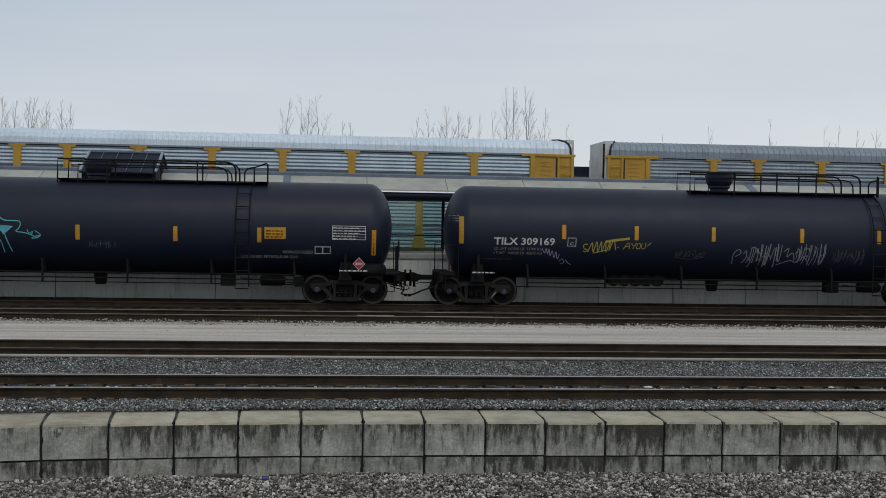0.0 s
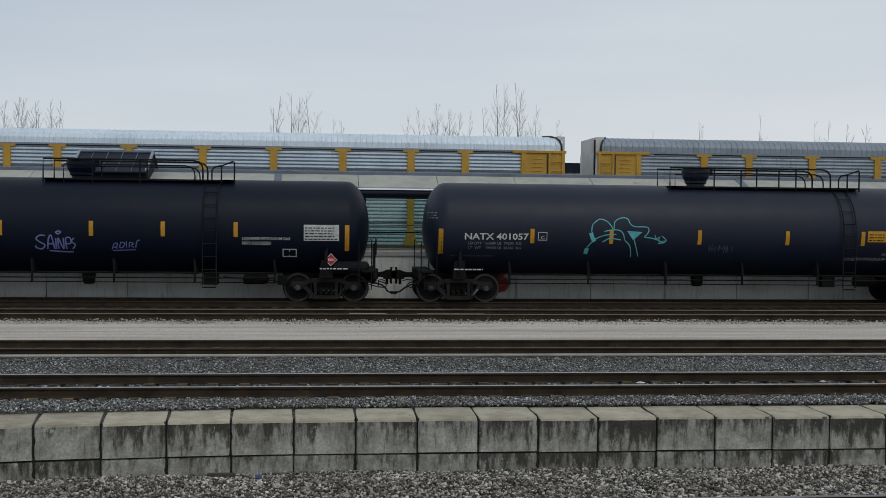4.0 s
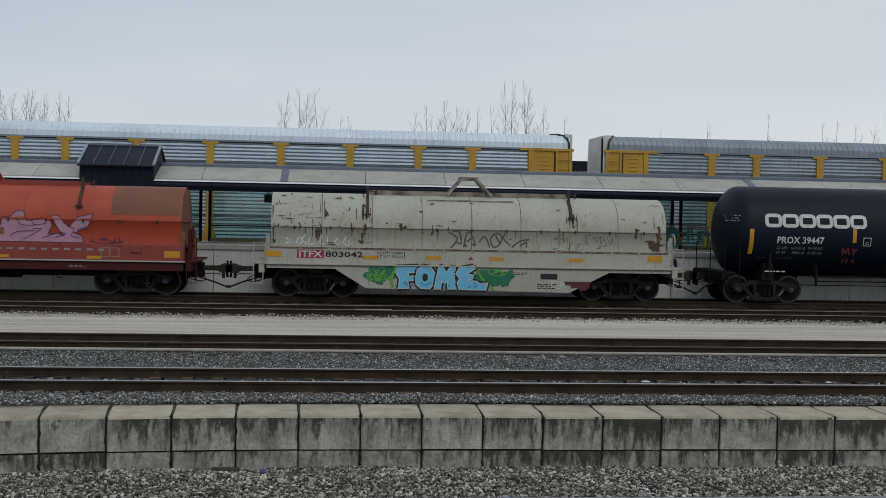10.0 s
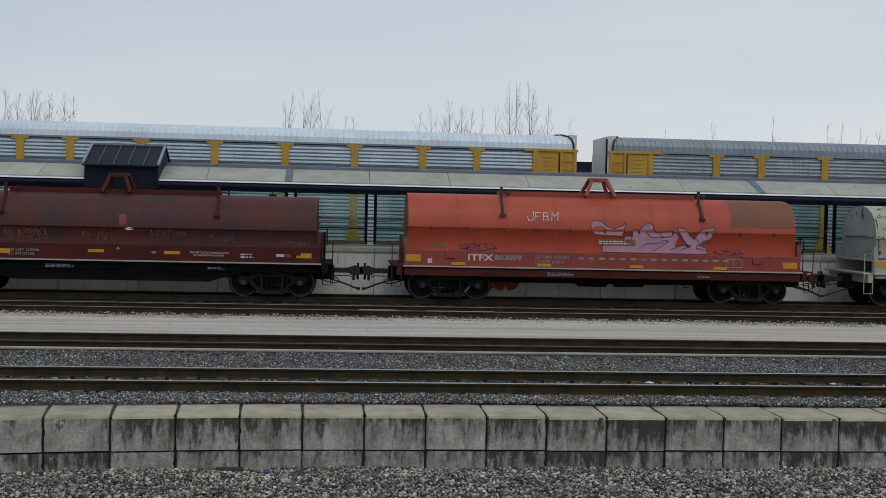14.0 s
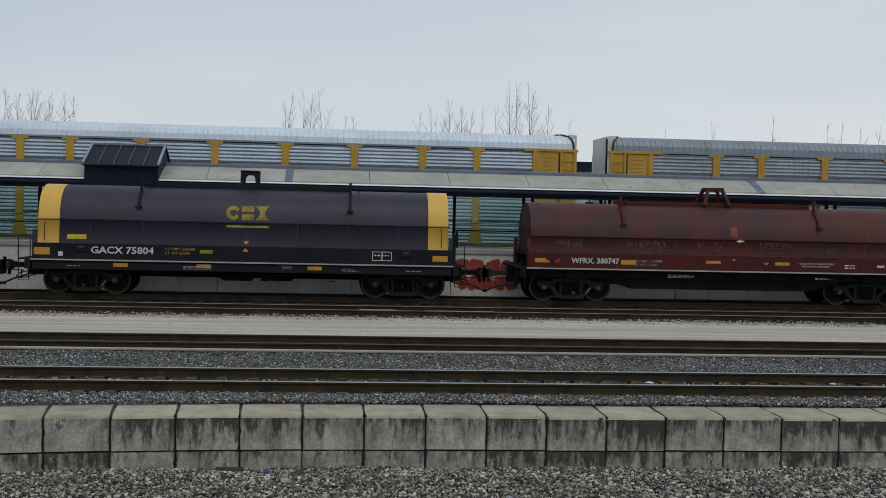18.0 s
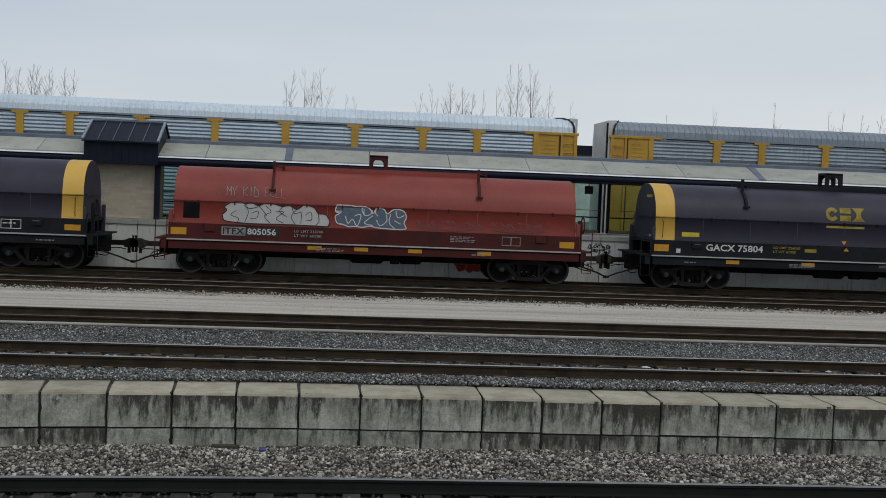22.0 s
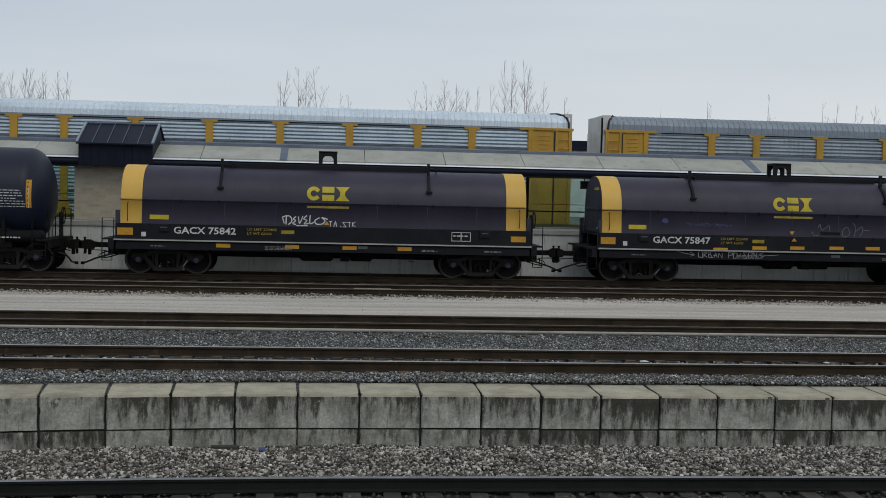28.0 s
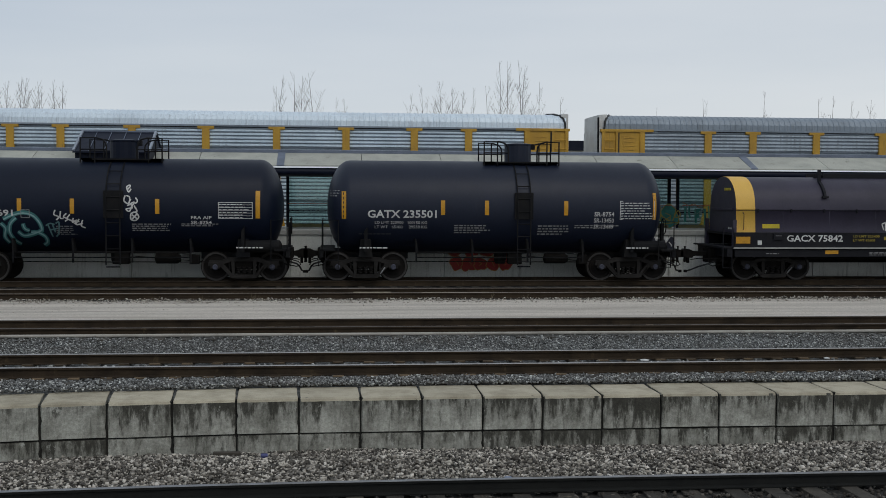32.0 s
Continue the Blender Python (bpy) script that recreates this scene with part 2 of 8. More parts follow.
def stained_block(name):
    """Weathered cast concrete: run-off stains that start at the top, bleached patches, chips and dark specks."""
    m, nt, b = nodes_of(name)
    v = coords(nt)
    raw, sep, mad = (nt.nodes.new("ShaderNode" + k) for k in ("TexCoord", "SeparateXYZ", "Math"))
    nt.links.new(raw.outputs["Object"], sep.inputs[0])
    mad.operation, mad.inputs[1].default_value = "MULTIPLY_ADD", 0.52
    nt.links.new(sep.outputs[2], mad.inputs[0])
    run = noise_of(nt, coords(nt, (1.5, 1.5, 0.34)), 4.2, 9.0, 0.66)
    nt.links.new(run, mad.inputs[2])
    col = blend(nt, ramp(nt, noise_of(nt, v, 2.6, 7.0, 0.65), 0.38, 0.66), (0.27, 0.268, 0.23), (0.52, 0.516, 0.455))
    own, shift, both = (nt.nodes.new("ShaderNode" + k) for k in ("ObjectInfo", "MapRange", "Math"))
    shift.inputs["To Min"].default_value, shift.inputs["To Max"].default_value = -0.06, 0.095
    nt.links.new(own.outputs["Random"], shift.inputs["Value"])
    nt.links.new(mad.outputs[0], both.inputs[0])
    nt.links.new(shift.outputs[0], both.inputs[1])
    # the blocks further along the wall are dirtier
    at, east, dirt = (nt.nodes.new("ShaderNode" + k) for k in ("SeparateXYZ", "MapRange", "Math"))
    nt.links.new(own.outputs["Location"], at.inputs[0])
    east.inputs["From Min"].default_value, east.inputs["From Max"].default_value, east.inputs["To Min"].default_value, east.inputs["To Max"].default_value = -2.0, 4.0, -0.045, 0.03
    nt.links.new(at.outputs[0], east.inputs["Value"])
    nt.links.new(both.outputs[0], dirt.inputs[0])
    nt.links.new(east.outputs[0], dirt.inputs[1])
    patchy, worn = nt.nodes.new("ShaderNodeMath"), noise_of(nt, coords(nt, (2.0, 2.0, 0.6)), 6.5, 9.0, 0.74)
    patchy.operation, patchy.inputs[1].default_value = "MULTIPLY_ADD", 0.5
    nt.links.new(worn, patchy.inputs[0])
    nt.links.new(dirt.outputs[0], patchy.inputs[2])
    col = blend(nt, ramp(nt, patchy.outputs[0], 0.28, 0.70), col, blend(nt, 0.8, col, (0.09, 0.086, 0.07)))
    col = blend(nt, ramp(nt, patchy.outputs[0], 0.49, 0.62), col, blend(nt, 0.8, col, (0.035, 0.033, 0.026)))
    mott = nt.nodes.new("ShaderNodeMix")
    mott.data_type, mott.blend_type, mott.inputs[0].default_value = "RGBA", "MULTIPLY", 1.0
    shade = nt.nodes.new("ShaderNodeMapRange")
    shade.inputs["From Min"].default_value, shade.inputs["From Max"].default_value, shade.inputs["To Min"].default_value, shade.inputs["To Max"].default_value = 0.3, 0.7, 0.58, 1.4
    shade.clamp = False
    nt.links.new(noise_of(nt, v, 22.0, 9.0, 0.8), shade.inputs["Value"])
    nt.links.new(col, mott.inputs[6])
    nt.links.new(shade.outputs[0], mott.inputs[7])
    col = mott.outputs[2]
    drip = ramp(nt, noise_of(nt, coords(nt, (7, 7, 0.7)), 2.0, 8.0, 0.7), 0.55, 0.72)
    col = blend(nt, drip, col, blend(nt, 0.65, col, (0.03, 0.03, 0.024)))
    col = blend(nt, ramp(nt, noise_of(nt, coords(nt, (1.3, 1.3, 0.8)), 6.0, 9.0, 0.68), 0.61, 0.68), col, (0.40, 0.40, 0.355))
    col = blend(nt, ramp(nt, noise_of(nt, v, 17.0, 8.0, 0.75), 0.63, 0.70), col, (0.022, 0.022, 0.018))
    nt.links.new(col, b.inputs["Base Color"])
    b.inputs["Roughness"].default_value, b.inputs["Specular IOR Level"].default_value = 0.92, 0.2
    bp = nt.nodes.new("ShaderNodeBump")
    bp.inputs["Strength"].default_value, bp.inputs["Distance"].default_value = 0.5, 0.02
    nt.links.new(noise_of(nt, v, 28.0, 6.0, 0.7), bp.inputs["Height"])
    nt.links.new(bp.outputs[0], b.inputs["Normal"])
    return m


# nearly black: the shade between the near stones is put into this gravel
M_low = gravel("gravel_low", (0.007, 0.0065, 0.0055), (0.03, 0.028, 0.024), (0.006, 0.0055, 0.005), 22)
M_blue = gravel("gravel_blue", (0.055, 0.057, 0.055), (0.18, 0.187, 0.18), (0.05, 0.047, 0.041), 34)
M_road = gravel("gravel_road", (0.485, 0.44, 0.38), (0.66, 0.605, 0.53), (0.29, 0.257, 0.215), 30)
M_bed = gravel("gravel_bed", (0.011, 0.0092, 0.0078), (0.042, 0.036, 0.03), (0.009, 0.008, 0.007), 18)
M_far = gravel("earth_far", (0.09, 0.085, 0.06), (0.17, 0.15, 0.11), (0.06, 0.065, 0.04), 3)
M_stone_warm = pebbles("stone_warm", ((0.018, 0.0165, 0.0142), (0.105, 0.096, 0.082), (0.28, 0.257, 0.22), (0.49, 0.45, 0.385), (0.8, 0.745, 0.66)), skew=0.8)
M_stone_blue = pebbles("stone_blue", ((0.05, 0.051, 0.05), (0.145, 0.148, 0.144), (0.25, 0.255, 0.248), (0.37, 0.377, 0.365), (0.72, 0.73, 0.69)), skew=0.6)
M_stone_dark = pebbles("stone_dark", ((0.01, 0.009, 0.0075), (0.03, 0.026, 0.021), (0.06, 0.052, 0.042), (0.16, 0.145, 0.12)), skew=0.6)
M_stone_road = pebbles("stone_road", ((0.25, 0.225, 0.19), (0.34, 0.308, 0.262), (0.44, 0.402, 0.345), (0.56, 0.53, 0.46), (0.7, 0.67, 0.6)), skew=0.8)
M_rust = surf("rail_rust", (0.05, 0.036, 0.023), (0.026, 0.0195, 0.014), 0.85, 0.0, 2.0, 0.2, spots=(0.115, 0.083, 0.046), spot_rng=(0.6, 0.78), spec=0.12)
M_cast = surf("cast_truck_frame", (0.027, 0.0245, 0.0225), (0.013, 0.0118, 0.011), 0.75, 0.1, 3.0, 0.2, spec=0.2)
M_dark = surf("near_rail_side", (0.013, 0.0135, 0.012), (0.008, 0.0085, 0.008), 0.8, 0.0, 2.0, 0.2, spec=0.25)
M_head = surf("rail_head", (0.26, 0.265, 0.275), (0.17, 0.165, 0.16), 0.42, 0.8, 3.0, 0.05)
M_headmid = surf("part_worn_rail_head", (0.42, 0.41, 0.40), (0.3, 0.28, 0.26), 0.4, 0.7, 3.0, 0.05)
M_headpale = surf("scuffed_rail_head", (0.27, 0.24, 0.21), (0.17, 0.145, 0.12), 0.5, 0.4, 1.2, 0.05)
M_headrust = surf("rail_head_dull", (0.10, 0.085, 0.075), (0.06, 0.05, 0.042), 0.55, 0.5, 3.0, 0.05)
M_dust = surf("rail_foot_dust", (0.42, 0.395, 0.35), (0.3, 0.28, 0.245), 0.9, 0.0, 2.0, 0.2)
M_tie = surf("sleeper_wood", (0.06, 0.052, 0.04), (0.026, 0.023, 0.018), 0.9, 0, 3.0, 0.5, spots=(0.15, 0.125, 0.085), vary=0.35)
M_plate = surf("tie_plate", (0.15, 0.105, 0.06), (0.06, 0.045, 0.03), 0.85, 0.0, 6.0, 0.3, vary=0.5)
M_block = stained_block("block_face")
M_cap = surf("block_top", (0.49, 0.442, 0.335), (0.34, 0.302, 0.222), 0.9, 0, 3.0, 0.4, 70, spots=(0.07, 0.066, 0.05), spot_rng=(0.64, 0.72), spot_scale=9.0, vary=0.10, spec=0.2)
M_joint = surf("joint_dirt", (0.012, 0.012, 0.01), (0.03, 0.028, 0.022), 0.95)
M_conc = surf("platform_concrete", (0.72, 0.73, 0.685), (0.585, 0.595, 0.55), 0.85, 0, 0.8, 0.2, 30, streak=(0.16, 0.155, 0.125), streak_rng=(0.54, 0.72), vary=0.06)
M_cope = surf("coping_concrete", (0.42, 0.42, 0.39), (0.33, 0.33, 0.3), 0.85, 0, 1.5, 0.2)
M_roofp = surf("roof_panel", (0.46, 0.46, 0.40), (0.35, 0.355, 0.31), 0.8, 0, 1.1, 0.2, 35, spots=(0.13, 0.135, 0.10), spot_rng=(0.59, 0.72), spot_scale=2.8, vary=0.07)
M_flash = surf("blue_grey_flashing", (0.17, 0.2, 0.26), (0.12, 0.145, 0.19), 0.5, 0.3, 1.5, 0.03)
# pale gutter, with its glossy reflection worked into a near-white base colour
M_gutter = surf("pale_gutter", (0.86, 0.88, 0.9), (0.74, 0.76, 0.79), 0.3, 0.0, 1.2, 0.02)
M_navy = surf("navy_metal", (0.006, 0.009, 0.022), (0.010, 0.014, 0.028), 0.5, 0.0, 1.3, 0.03, spec=0.16)
M_seam = surf("grey_metal_edge", (0.36, 0.40, 0.46), (0.26, 0.29, 0.34), 0.4, 0.5, 2.0, 0.02)
M_beige = surf("beige_block", (0.50, 0.445, 0.345), (0.43, 0.385, 0.30), 0.85, 0, 1.2, 0.2, vary=0.08)
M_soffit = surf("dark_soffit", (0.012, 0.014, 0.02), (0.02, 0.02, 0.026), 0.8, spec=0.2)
M_glass = pane_glass("green_pane", (0.80, 0.93, 0.90), 0.9)
M_silver = surf("galvanised_sheet", (0.75, 0.87, 0.95), (0.61, 0.72, 0.8), 0.42, 0.22, 0.7, 0.06, 25, streak=(0.36, 0.40, 0.43), streak_rng=(0.54, 0.68), vary=0.05)
M_silver2 = surf("dull_roof_sheet", (0.285, 0.335, 0.385), (0.21, 0.25, 0.29), 0.5, 0.25, 0.7, 0.06, 25, streak=(0.15, 0.17, 0.19), vary=0.05)
M_roofsheet = surf("bright_roof_sheet", (0.78, 0.885, 0.96), (0.65, 0.745, 0.82), 0.45, 0.08, 0.7, 0.06, 25, streak=(0.43, 0.48, 0.53), streak_rng=(0.53, 0.68))
# darker copy of the sheet, holding the shade of the grooves
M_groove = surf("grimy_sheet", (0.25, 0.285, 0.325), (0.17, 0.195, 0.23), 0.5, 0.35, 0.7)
M_ochre = surf("ochre_paint", (0.56, 0.315, 0.03), (0.44, 0.245, 0.028), 0.55, 0, 1.5, 0.06, streak=(0.2, 0.11, 0.03), streak_rng=(0.56, 0.72))
M_whited = surf("white_end_door", (0.74, 0.74, 0.71), (0.6, 0.585, 0.55), 0.6, 0, 1.2, 0.1, spots=(0.2, 0.12, 0.07), spot_rng=(0.68, 0.75))
# grey-brown bark, lightened so its colour carries the haze of distance
M_bark = surf("grey_bark", (0.13, 0.112, 0.098), (0.085, 0.073, 0.064), 0.95, 0, 5.0, 0.3)
M_tank = surf("black_tank_paint", (0.0042, 0.0075, 0.018), (0.0057, 0.0095, 0.0205), 0.48, 0, 0.6, 0.02, 18, streak=(0.010, 0.013, 0.024), streak_rng=(0.6, 0.85), spec=0.17)
M_tank3 = surf("faded_tank_paint", (0.0098, 0.0143, 0.030), (0.0125, 0.0175, 0.034), 0.46, 0, 0.6, 0.02, 18, streak=(0.019, 0.024, 0.04), streak_rng=(0.58, 0.85), spec=0.29)
M_tank2 = surf("black_tank_glossier", (0.0048, 0.0085, 0.021), (0.0064, 0.0108, 0.0235), 0.44, 0, 0.6, 0.02, 18, streak=(0.011, 0.014, 0.025), streak_rng=(0.62, 0.85), spec=0.2)
M_gear = surf("dark_running_gear", (0.0075, 0.0067, 0.0062), (0.016, 0.014, 0.012), 0.85, 0.0, 2.5, 0.2, spec=0.1)
M_frame = surf("black_frame_paint", (0.007, 0.0075, 0.009), (0.016, 0.015, 0.014), 0.7, 0, 2.0, 0.1, spec=0.15)
M_wheel = surf("wheel_steel", (0.014, 0.012, 0.0108), (0.009, 0.008, 0.0072), 0.75, 0.0, 3.0, 0.1, spec=0.12)
M_rim = surf("worn_wheel_rim", (0.06, 0.056, 0.052), (0.03, 0.027, 0.025), 0.6, 0.2, 3.0, 0.05, spec=0.3)
M_hub = surf("blue_grey_hub", (0.07, 0.075, 0.11), (0.05, 0.05, 0.06), 0.6, 0.2, 5.0)
M_white = paint("white_stencil", (0.66, 0.66, 0.64), 0.6, 0.7)
M_dimwhite = paint("worn_white_stencil", (0.30, 0.30, 0.30), 0.7, 0.6, 3.0)
M_amber = paint("amber_reflector", (0.62, 0.30, 0.01), 0.4, 0.8)
M_yel = paint("yellow_band", (0.80, 0.48, 0.085), 0.5, 0.9, 1.0)
M_logo = paint("yellow_logo", (0.60, 0.47, 0.015), 0.55, 0.75, 2.0)
M_fadelogo = paint("faded_yellow_logo", (0.36, 0.27, 0.02), 0.6, 0.4, 2.5)
M_redp = paint("red_placard", (0.42, 0.014, 0.022), 0.5)
M_black = paint("black_stencil", (0.012, 0.012, 0.012), 0.6)
M_csx = surf("purple_black_hood", (0.037, 0.032, 0.056), (0.026, 0.023, 0.04), 0.52, 0, 0.8, 0.05, 20, streak=(0.055, 0.047, 0.06), streak_rng=(0.6, 0.82), spec=0.42)
M_csxs = surf("black_sill_paint", (0.0085, 0.009, 0.0125), (0.015, 0.015, 0.018), 0.65, 0, 1.5, 0.05, spec=0.2)
M_org = surf("orange_red_hood", (0.46, 0.066, 0.026), (0.36, 0.046, 0.02), 0.55, 0, 0.9, 0.05, 20, streak=(0.2, 0.05, 0.03), streak_rng=(0.6, 0.8))
M_orgold = surf("brown_orange_panel", (0.23, 0.085, 0.045), (0.17, 0.07, 0.04), 0.7, 0, 1.0, 0.05)
M_redh = surf("brick_red_hood", (0.29, 0.045, 0.03), (0.23, 0.037, 0.026), 0.55, 0, 0.8, 0.05, 20, streak=(0.13, 0.035, 0.027), streak_rng=(0.62, 0.82))
M_mar = surf("maroon_hood", (0.098, 0.019, 0.0145), (0.044, 0.022, 0.025), 0.6, 0, 0.55, 0.08, 20, 0.36, 0.62, streak=(0.125, 0.032, 0.02), streak_rng=(0.52, 0.77), spec=0.35)
M_marsill = surf("maroon_sill", (0.085, 0.014, 0.011), (0.048, 0.012, 0.0105), 0.65, 0, 1.2, 0.08, spec=0.22)
M_gry = surf("pale_grey_hood", (0.46, 0.46, 0.385), (0.39, 0.388, 0.315), 0.6, 0, 0.8, 0.06, 20, streak=(0.25, 0.175, 0.10), streak_rng=(0.52, 0.76), spots=(0.10, 0.055, 0.03), spot_rng=(0.675, 0.70), spot_scale=4.5)
M_gryend = surf("blue_grey_end", (0.37, 0.375, 0.35), (0.26, 0.265, 0.25), 0.6, 0, 1.0, 0.05, spots=(0.10, 0.05, 0.028), spot_rng=(0.59, 0.64), spot_scale=2.6)
M_rustp = surf("rusty_bracket", (0.045, 0.028, 0.02), (0.085, 0.05, 0.032), 0.85, 0.0, 5.0, 0.2)

# ---- building helpers ----
def part(name, bm, material, parent=None, label="", smooth=False):
    me = bpy.data.meshes.new(name)
    bm.normal_update()
    bm.to_mesh(me)
    bm.free()
    for m in material if isinstance(material, (list, tuple)) else (material,):
        me.materials.append(m)
    if smooth:
        me.polygons.foreach_set("use_smooth", [True] * len(me.polygons))
    ob = new(name, me)
    ob.parent = parent
    if label:
        ob["label"] = label
    return ob


def again(ob, x, y, z, parent=None, rz=0.0):
    """One more object on the same mesh."""
    o = new(ob.name.split(".")[0], ob.data)
    o.parent = parent or ob.parent
    o.matrix_basis = pose(x, y, z, 0, 0, rz)
    if "label" in ob:
        o["label"] = ob["label"]
    return o


def thing(name, x, y, z, label, category, group="", kind=""):
    e = new(name)
    e.matrix_basis = pose(x, y, z)
    e.empty_display_size = 0.2
    return tagged(e, label, category, group, kind)


def box(bm, x0, x1, y0, y1, z0, z1, bevel=0.0):
    v = [bm.verts.new((x, y, z)) for z in (z0, z1) for y in (y0, y1) for x in (x0, x1)]
    fs = [bm.faces.new([v[i] for i in f]) for f in ((0, 2, 3, 1), (4, 5, 7, 6), (0, 1, 5, 4), (2, 6, 7, 3), (0, 4, 6, 2), (1, 3, 7, 5))]
    if bevel:
        es = {e for f in fs for e in f.edges}
        bmesh.ops.bevel(bm, geom=list(es), offset=bevel, segments=2, affect="EDGES", profile=0.6)
    return v


def boxes(*rows, bevel=0.0):
    bm = bmesh.new()
    for r in rows:
        box(bm, *r, bevel=bevel)
    return bm


def prism(outline, y0, y1, bm=None):
    """An outline in x and z, drawn out from y0 to y1."""
    bm = bm or bmesh.new()
    a = [bm.verts.new((x, y0, z)) for x, z in outline]
    b = [bm.verts.new((x, y1, z)) for x, z in outline]
    bm.faces.new(a)
    bm.faces.new(b[::-1])
    n = len(a)
    for i in range(n):
        bm.faces.new((a[i], b[i], b[(i + 1) % n], a[(i + 1) % n]))
    bmesh.ops.recalc_face_normals(bm, faces=bm.faces[-(n + 2):])
    return bm


def swept(profile, xs, bend=None, closed=True, bm=None):
    """A profile in y and z, carried along x."""
    bm = bm or bmesh.new()
    rings = [[bm.verts.new((x, y + (bend(x) if bend else 0), z)) for y, z in profile] for x in xs]
    n = len(profile)
    for a, b in zip(rings, rings[1:]):
        for i in range(n if closed else n - 1):
            j = (i + 1) % n
            bm.faces.new((a[i], b[i], b[j], a[j]))
    if closed:
        bm.faces.new(rings[0][::-1])
        bm.faces.new(rings[-1])
    return bm


def tube(bm, pts, r, n=6):
    pts = [Vector(p) for p in pts]
    rings = []
    for i, p in enumerate(pts):
        d = (pts[min(i + 1, len(pts) - 1)] - pts[max(i - 1, 0)]).normalized()
        u = d.orthogonal().normalized() if i == 0 else (rings_u - d * rings_u.dot(d)).normalized()
        rings_u = u
        w = d.cross(u)
        rad = r[i] if isinstance(r, (list, tuple)) else r
        rings.append([bm.verts.new(p + rad * (math.cos(TAU * k / n) * u + math.sin(TAU * k / n) * w)) for k in range(n)])
    for a, b in zip(rings, rings[1:]):
        for k in range(n):
            bm.faces.new((a[k], a[(k + 1) % n], b[(k + 1) % n], b[k]))
    bm.faces.new(rings[0][::-1])
    bm.faces.new(rings[-1])
    return bm


def tubes(r, *lines, n=6):
    # shadow line of the overlapping lip, drawn as a strip; rusty on the grey wagon
    bm = bmesh.new()
    for l in lines:
        tube(bm, l, r, n)
    return bm


def lathe(bm, profile, n=24, axis="y", at=(0, 0, 0)):
    """profile: places along the axis and radii."""
    rings = []
    for d, r in profile:
        ring = []
        for k in range(n):
            c, s = r * math.cos(TAU * k / n), r * math.sin(TAU * k / n)
            p = (c, d, s) if axis == "y" else (d, c, s) if axis == "x" else (c, s, d)
            ring.append(bm.verts.new(Vector(p) + Vector(at)))
        rings.append(ring)
    fs = []
    for a, b in zip(rings, rings[1:]):
        for k in range(n):
            fs.append(bm.faces.new((a[k], a[(k + 1) % n], b[(k + 1) % n], b[k])))
    fs.append(bm.faces.new(rings[0][::-1]))
    fs.append(bm.faces.new(rings[-1]))
    bmesh.ops.recalc_face_normals(bm, faces=fs)
    return bm

# ---- ground: one sheet, with the step at the block wall ----
def make_ground():
    bm = bmesh.new()
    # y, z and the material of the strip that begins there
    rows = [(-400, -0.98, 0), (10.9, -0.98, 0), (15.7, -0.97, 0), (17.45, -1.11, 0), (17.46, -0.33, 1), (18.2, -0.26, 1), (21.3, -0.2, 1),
            (22.0, -0.24, 1), (23.3, -0.24, 1), (23.7, -0.2, 1), (25.9, -0.18, 2), (26.4, -0.14, 2), (28.5, -0.16, 2), (31.2, -0.16, 2),
            (31.7, -0.19, 3), (39.6, -0.2, 3), (46.0, 0.0, 3), (47.0, 0.14, 3), (50.5, 0.14, 3), (52, 0.0, 4), (70, 0.0, 4), (1800, 0.0, 4)]
    xs = [-1500, -200, -60] + [i * 1.0 for i in range(-24, 36)] + [60, 200, 1500]
    grid = []
    for y, z, _ in rows:
        wob = 0.0 if abs(y) > 60 else 0.02
        grid.append([bm.verts.new((x, y + (wall_bend(max(x, -10)) if 17.4 < y < 17.5 and x > -70 else 0),
                                   z + wob * noise.noise((x * 0.6, y * 0.8, 3.1)))) for x in xs])
    for (a, b), (_, _, mi) in zip(zip(grid, grid[1:]), rows):
        for i in range(len(xs) - 1):
            f = bm.faces.new((a[i], a[i + 1], b[i + 1], b[i]))
            f.material_index = mi
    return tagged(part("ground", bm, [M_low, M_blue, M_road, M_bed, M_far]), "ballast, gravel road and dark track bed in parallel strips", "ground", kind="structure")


make_ground()


# ---- railway tracks ----
def rail_mesh(head, foot, bend=None):
    bm = bmesh.new()
    xs = [-120, -40] + [i * 2.0 for i in range(-16, 24)] + [70, 160] if bend else [-160, 160]
    xs = [x for x in xs if not bend or x >= -14]
    pr = [(-0.075, -0.172), (-0.075, -0.158), (-0.013, -0.14), (-0.010, -0.048), (-0.036, -0.038), (-0.037, -0.008), (-0.028, 0.0),
          (0.028, 0.0), (0.037, -0.008), (0.036, -0.038), (0.010, -0.048), (0.013, -0.14), (0.075, -0.158), (0.075, -0.172)]
    swept(pr, xs, bend, bm=bm)
    n = len(pr)
    for k, f in enumerate(bm.faces):
        c = f.calc_center_median()
        f.material_index = 1 if c.z > -0.012 else 2 if c.z < -0.143 else 0
    return bm


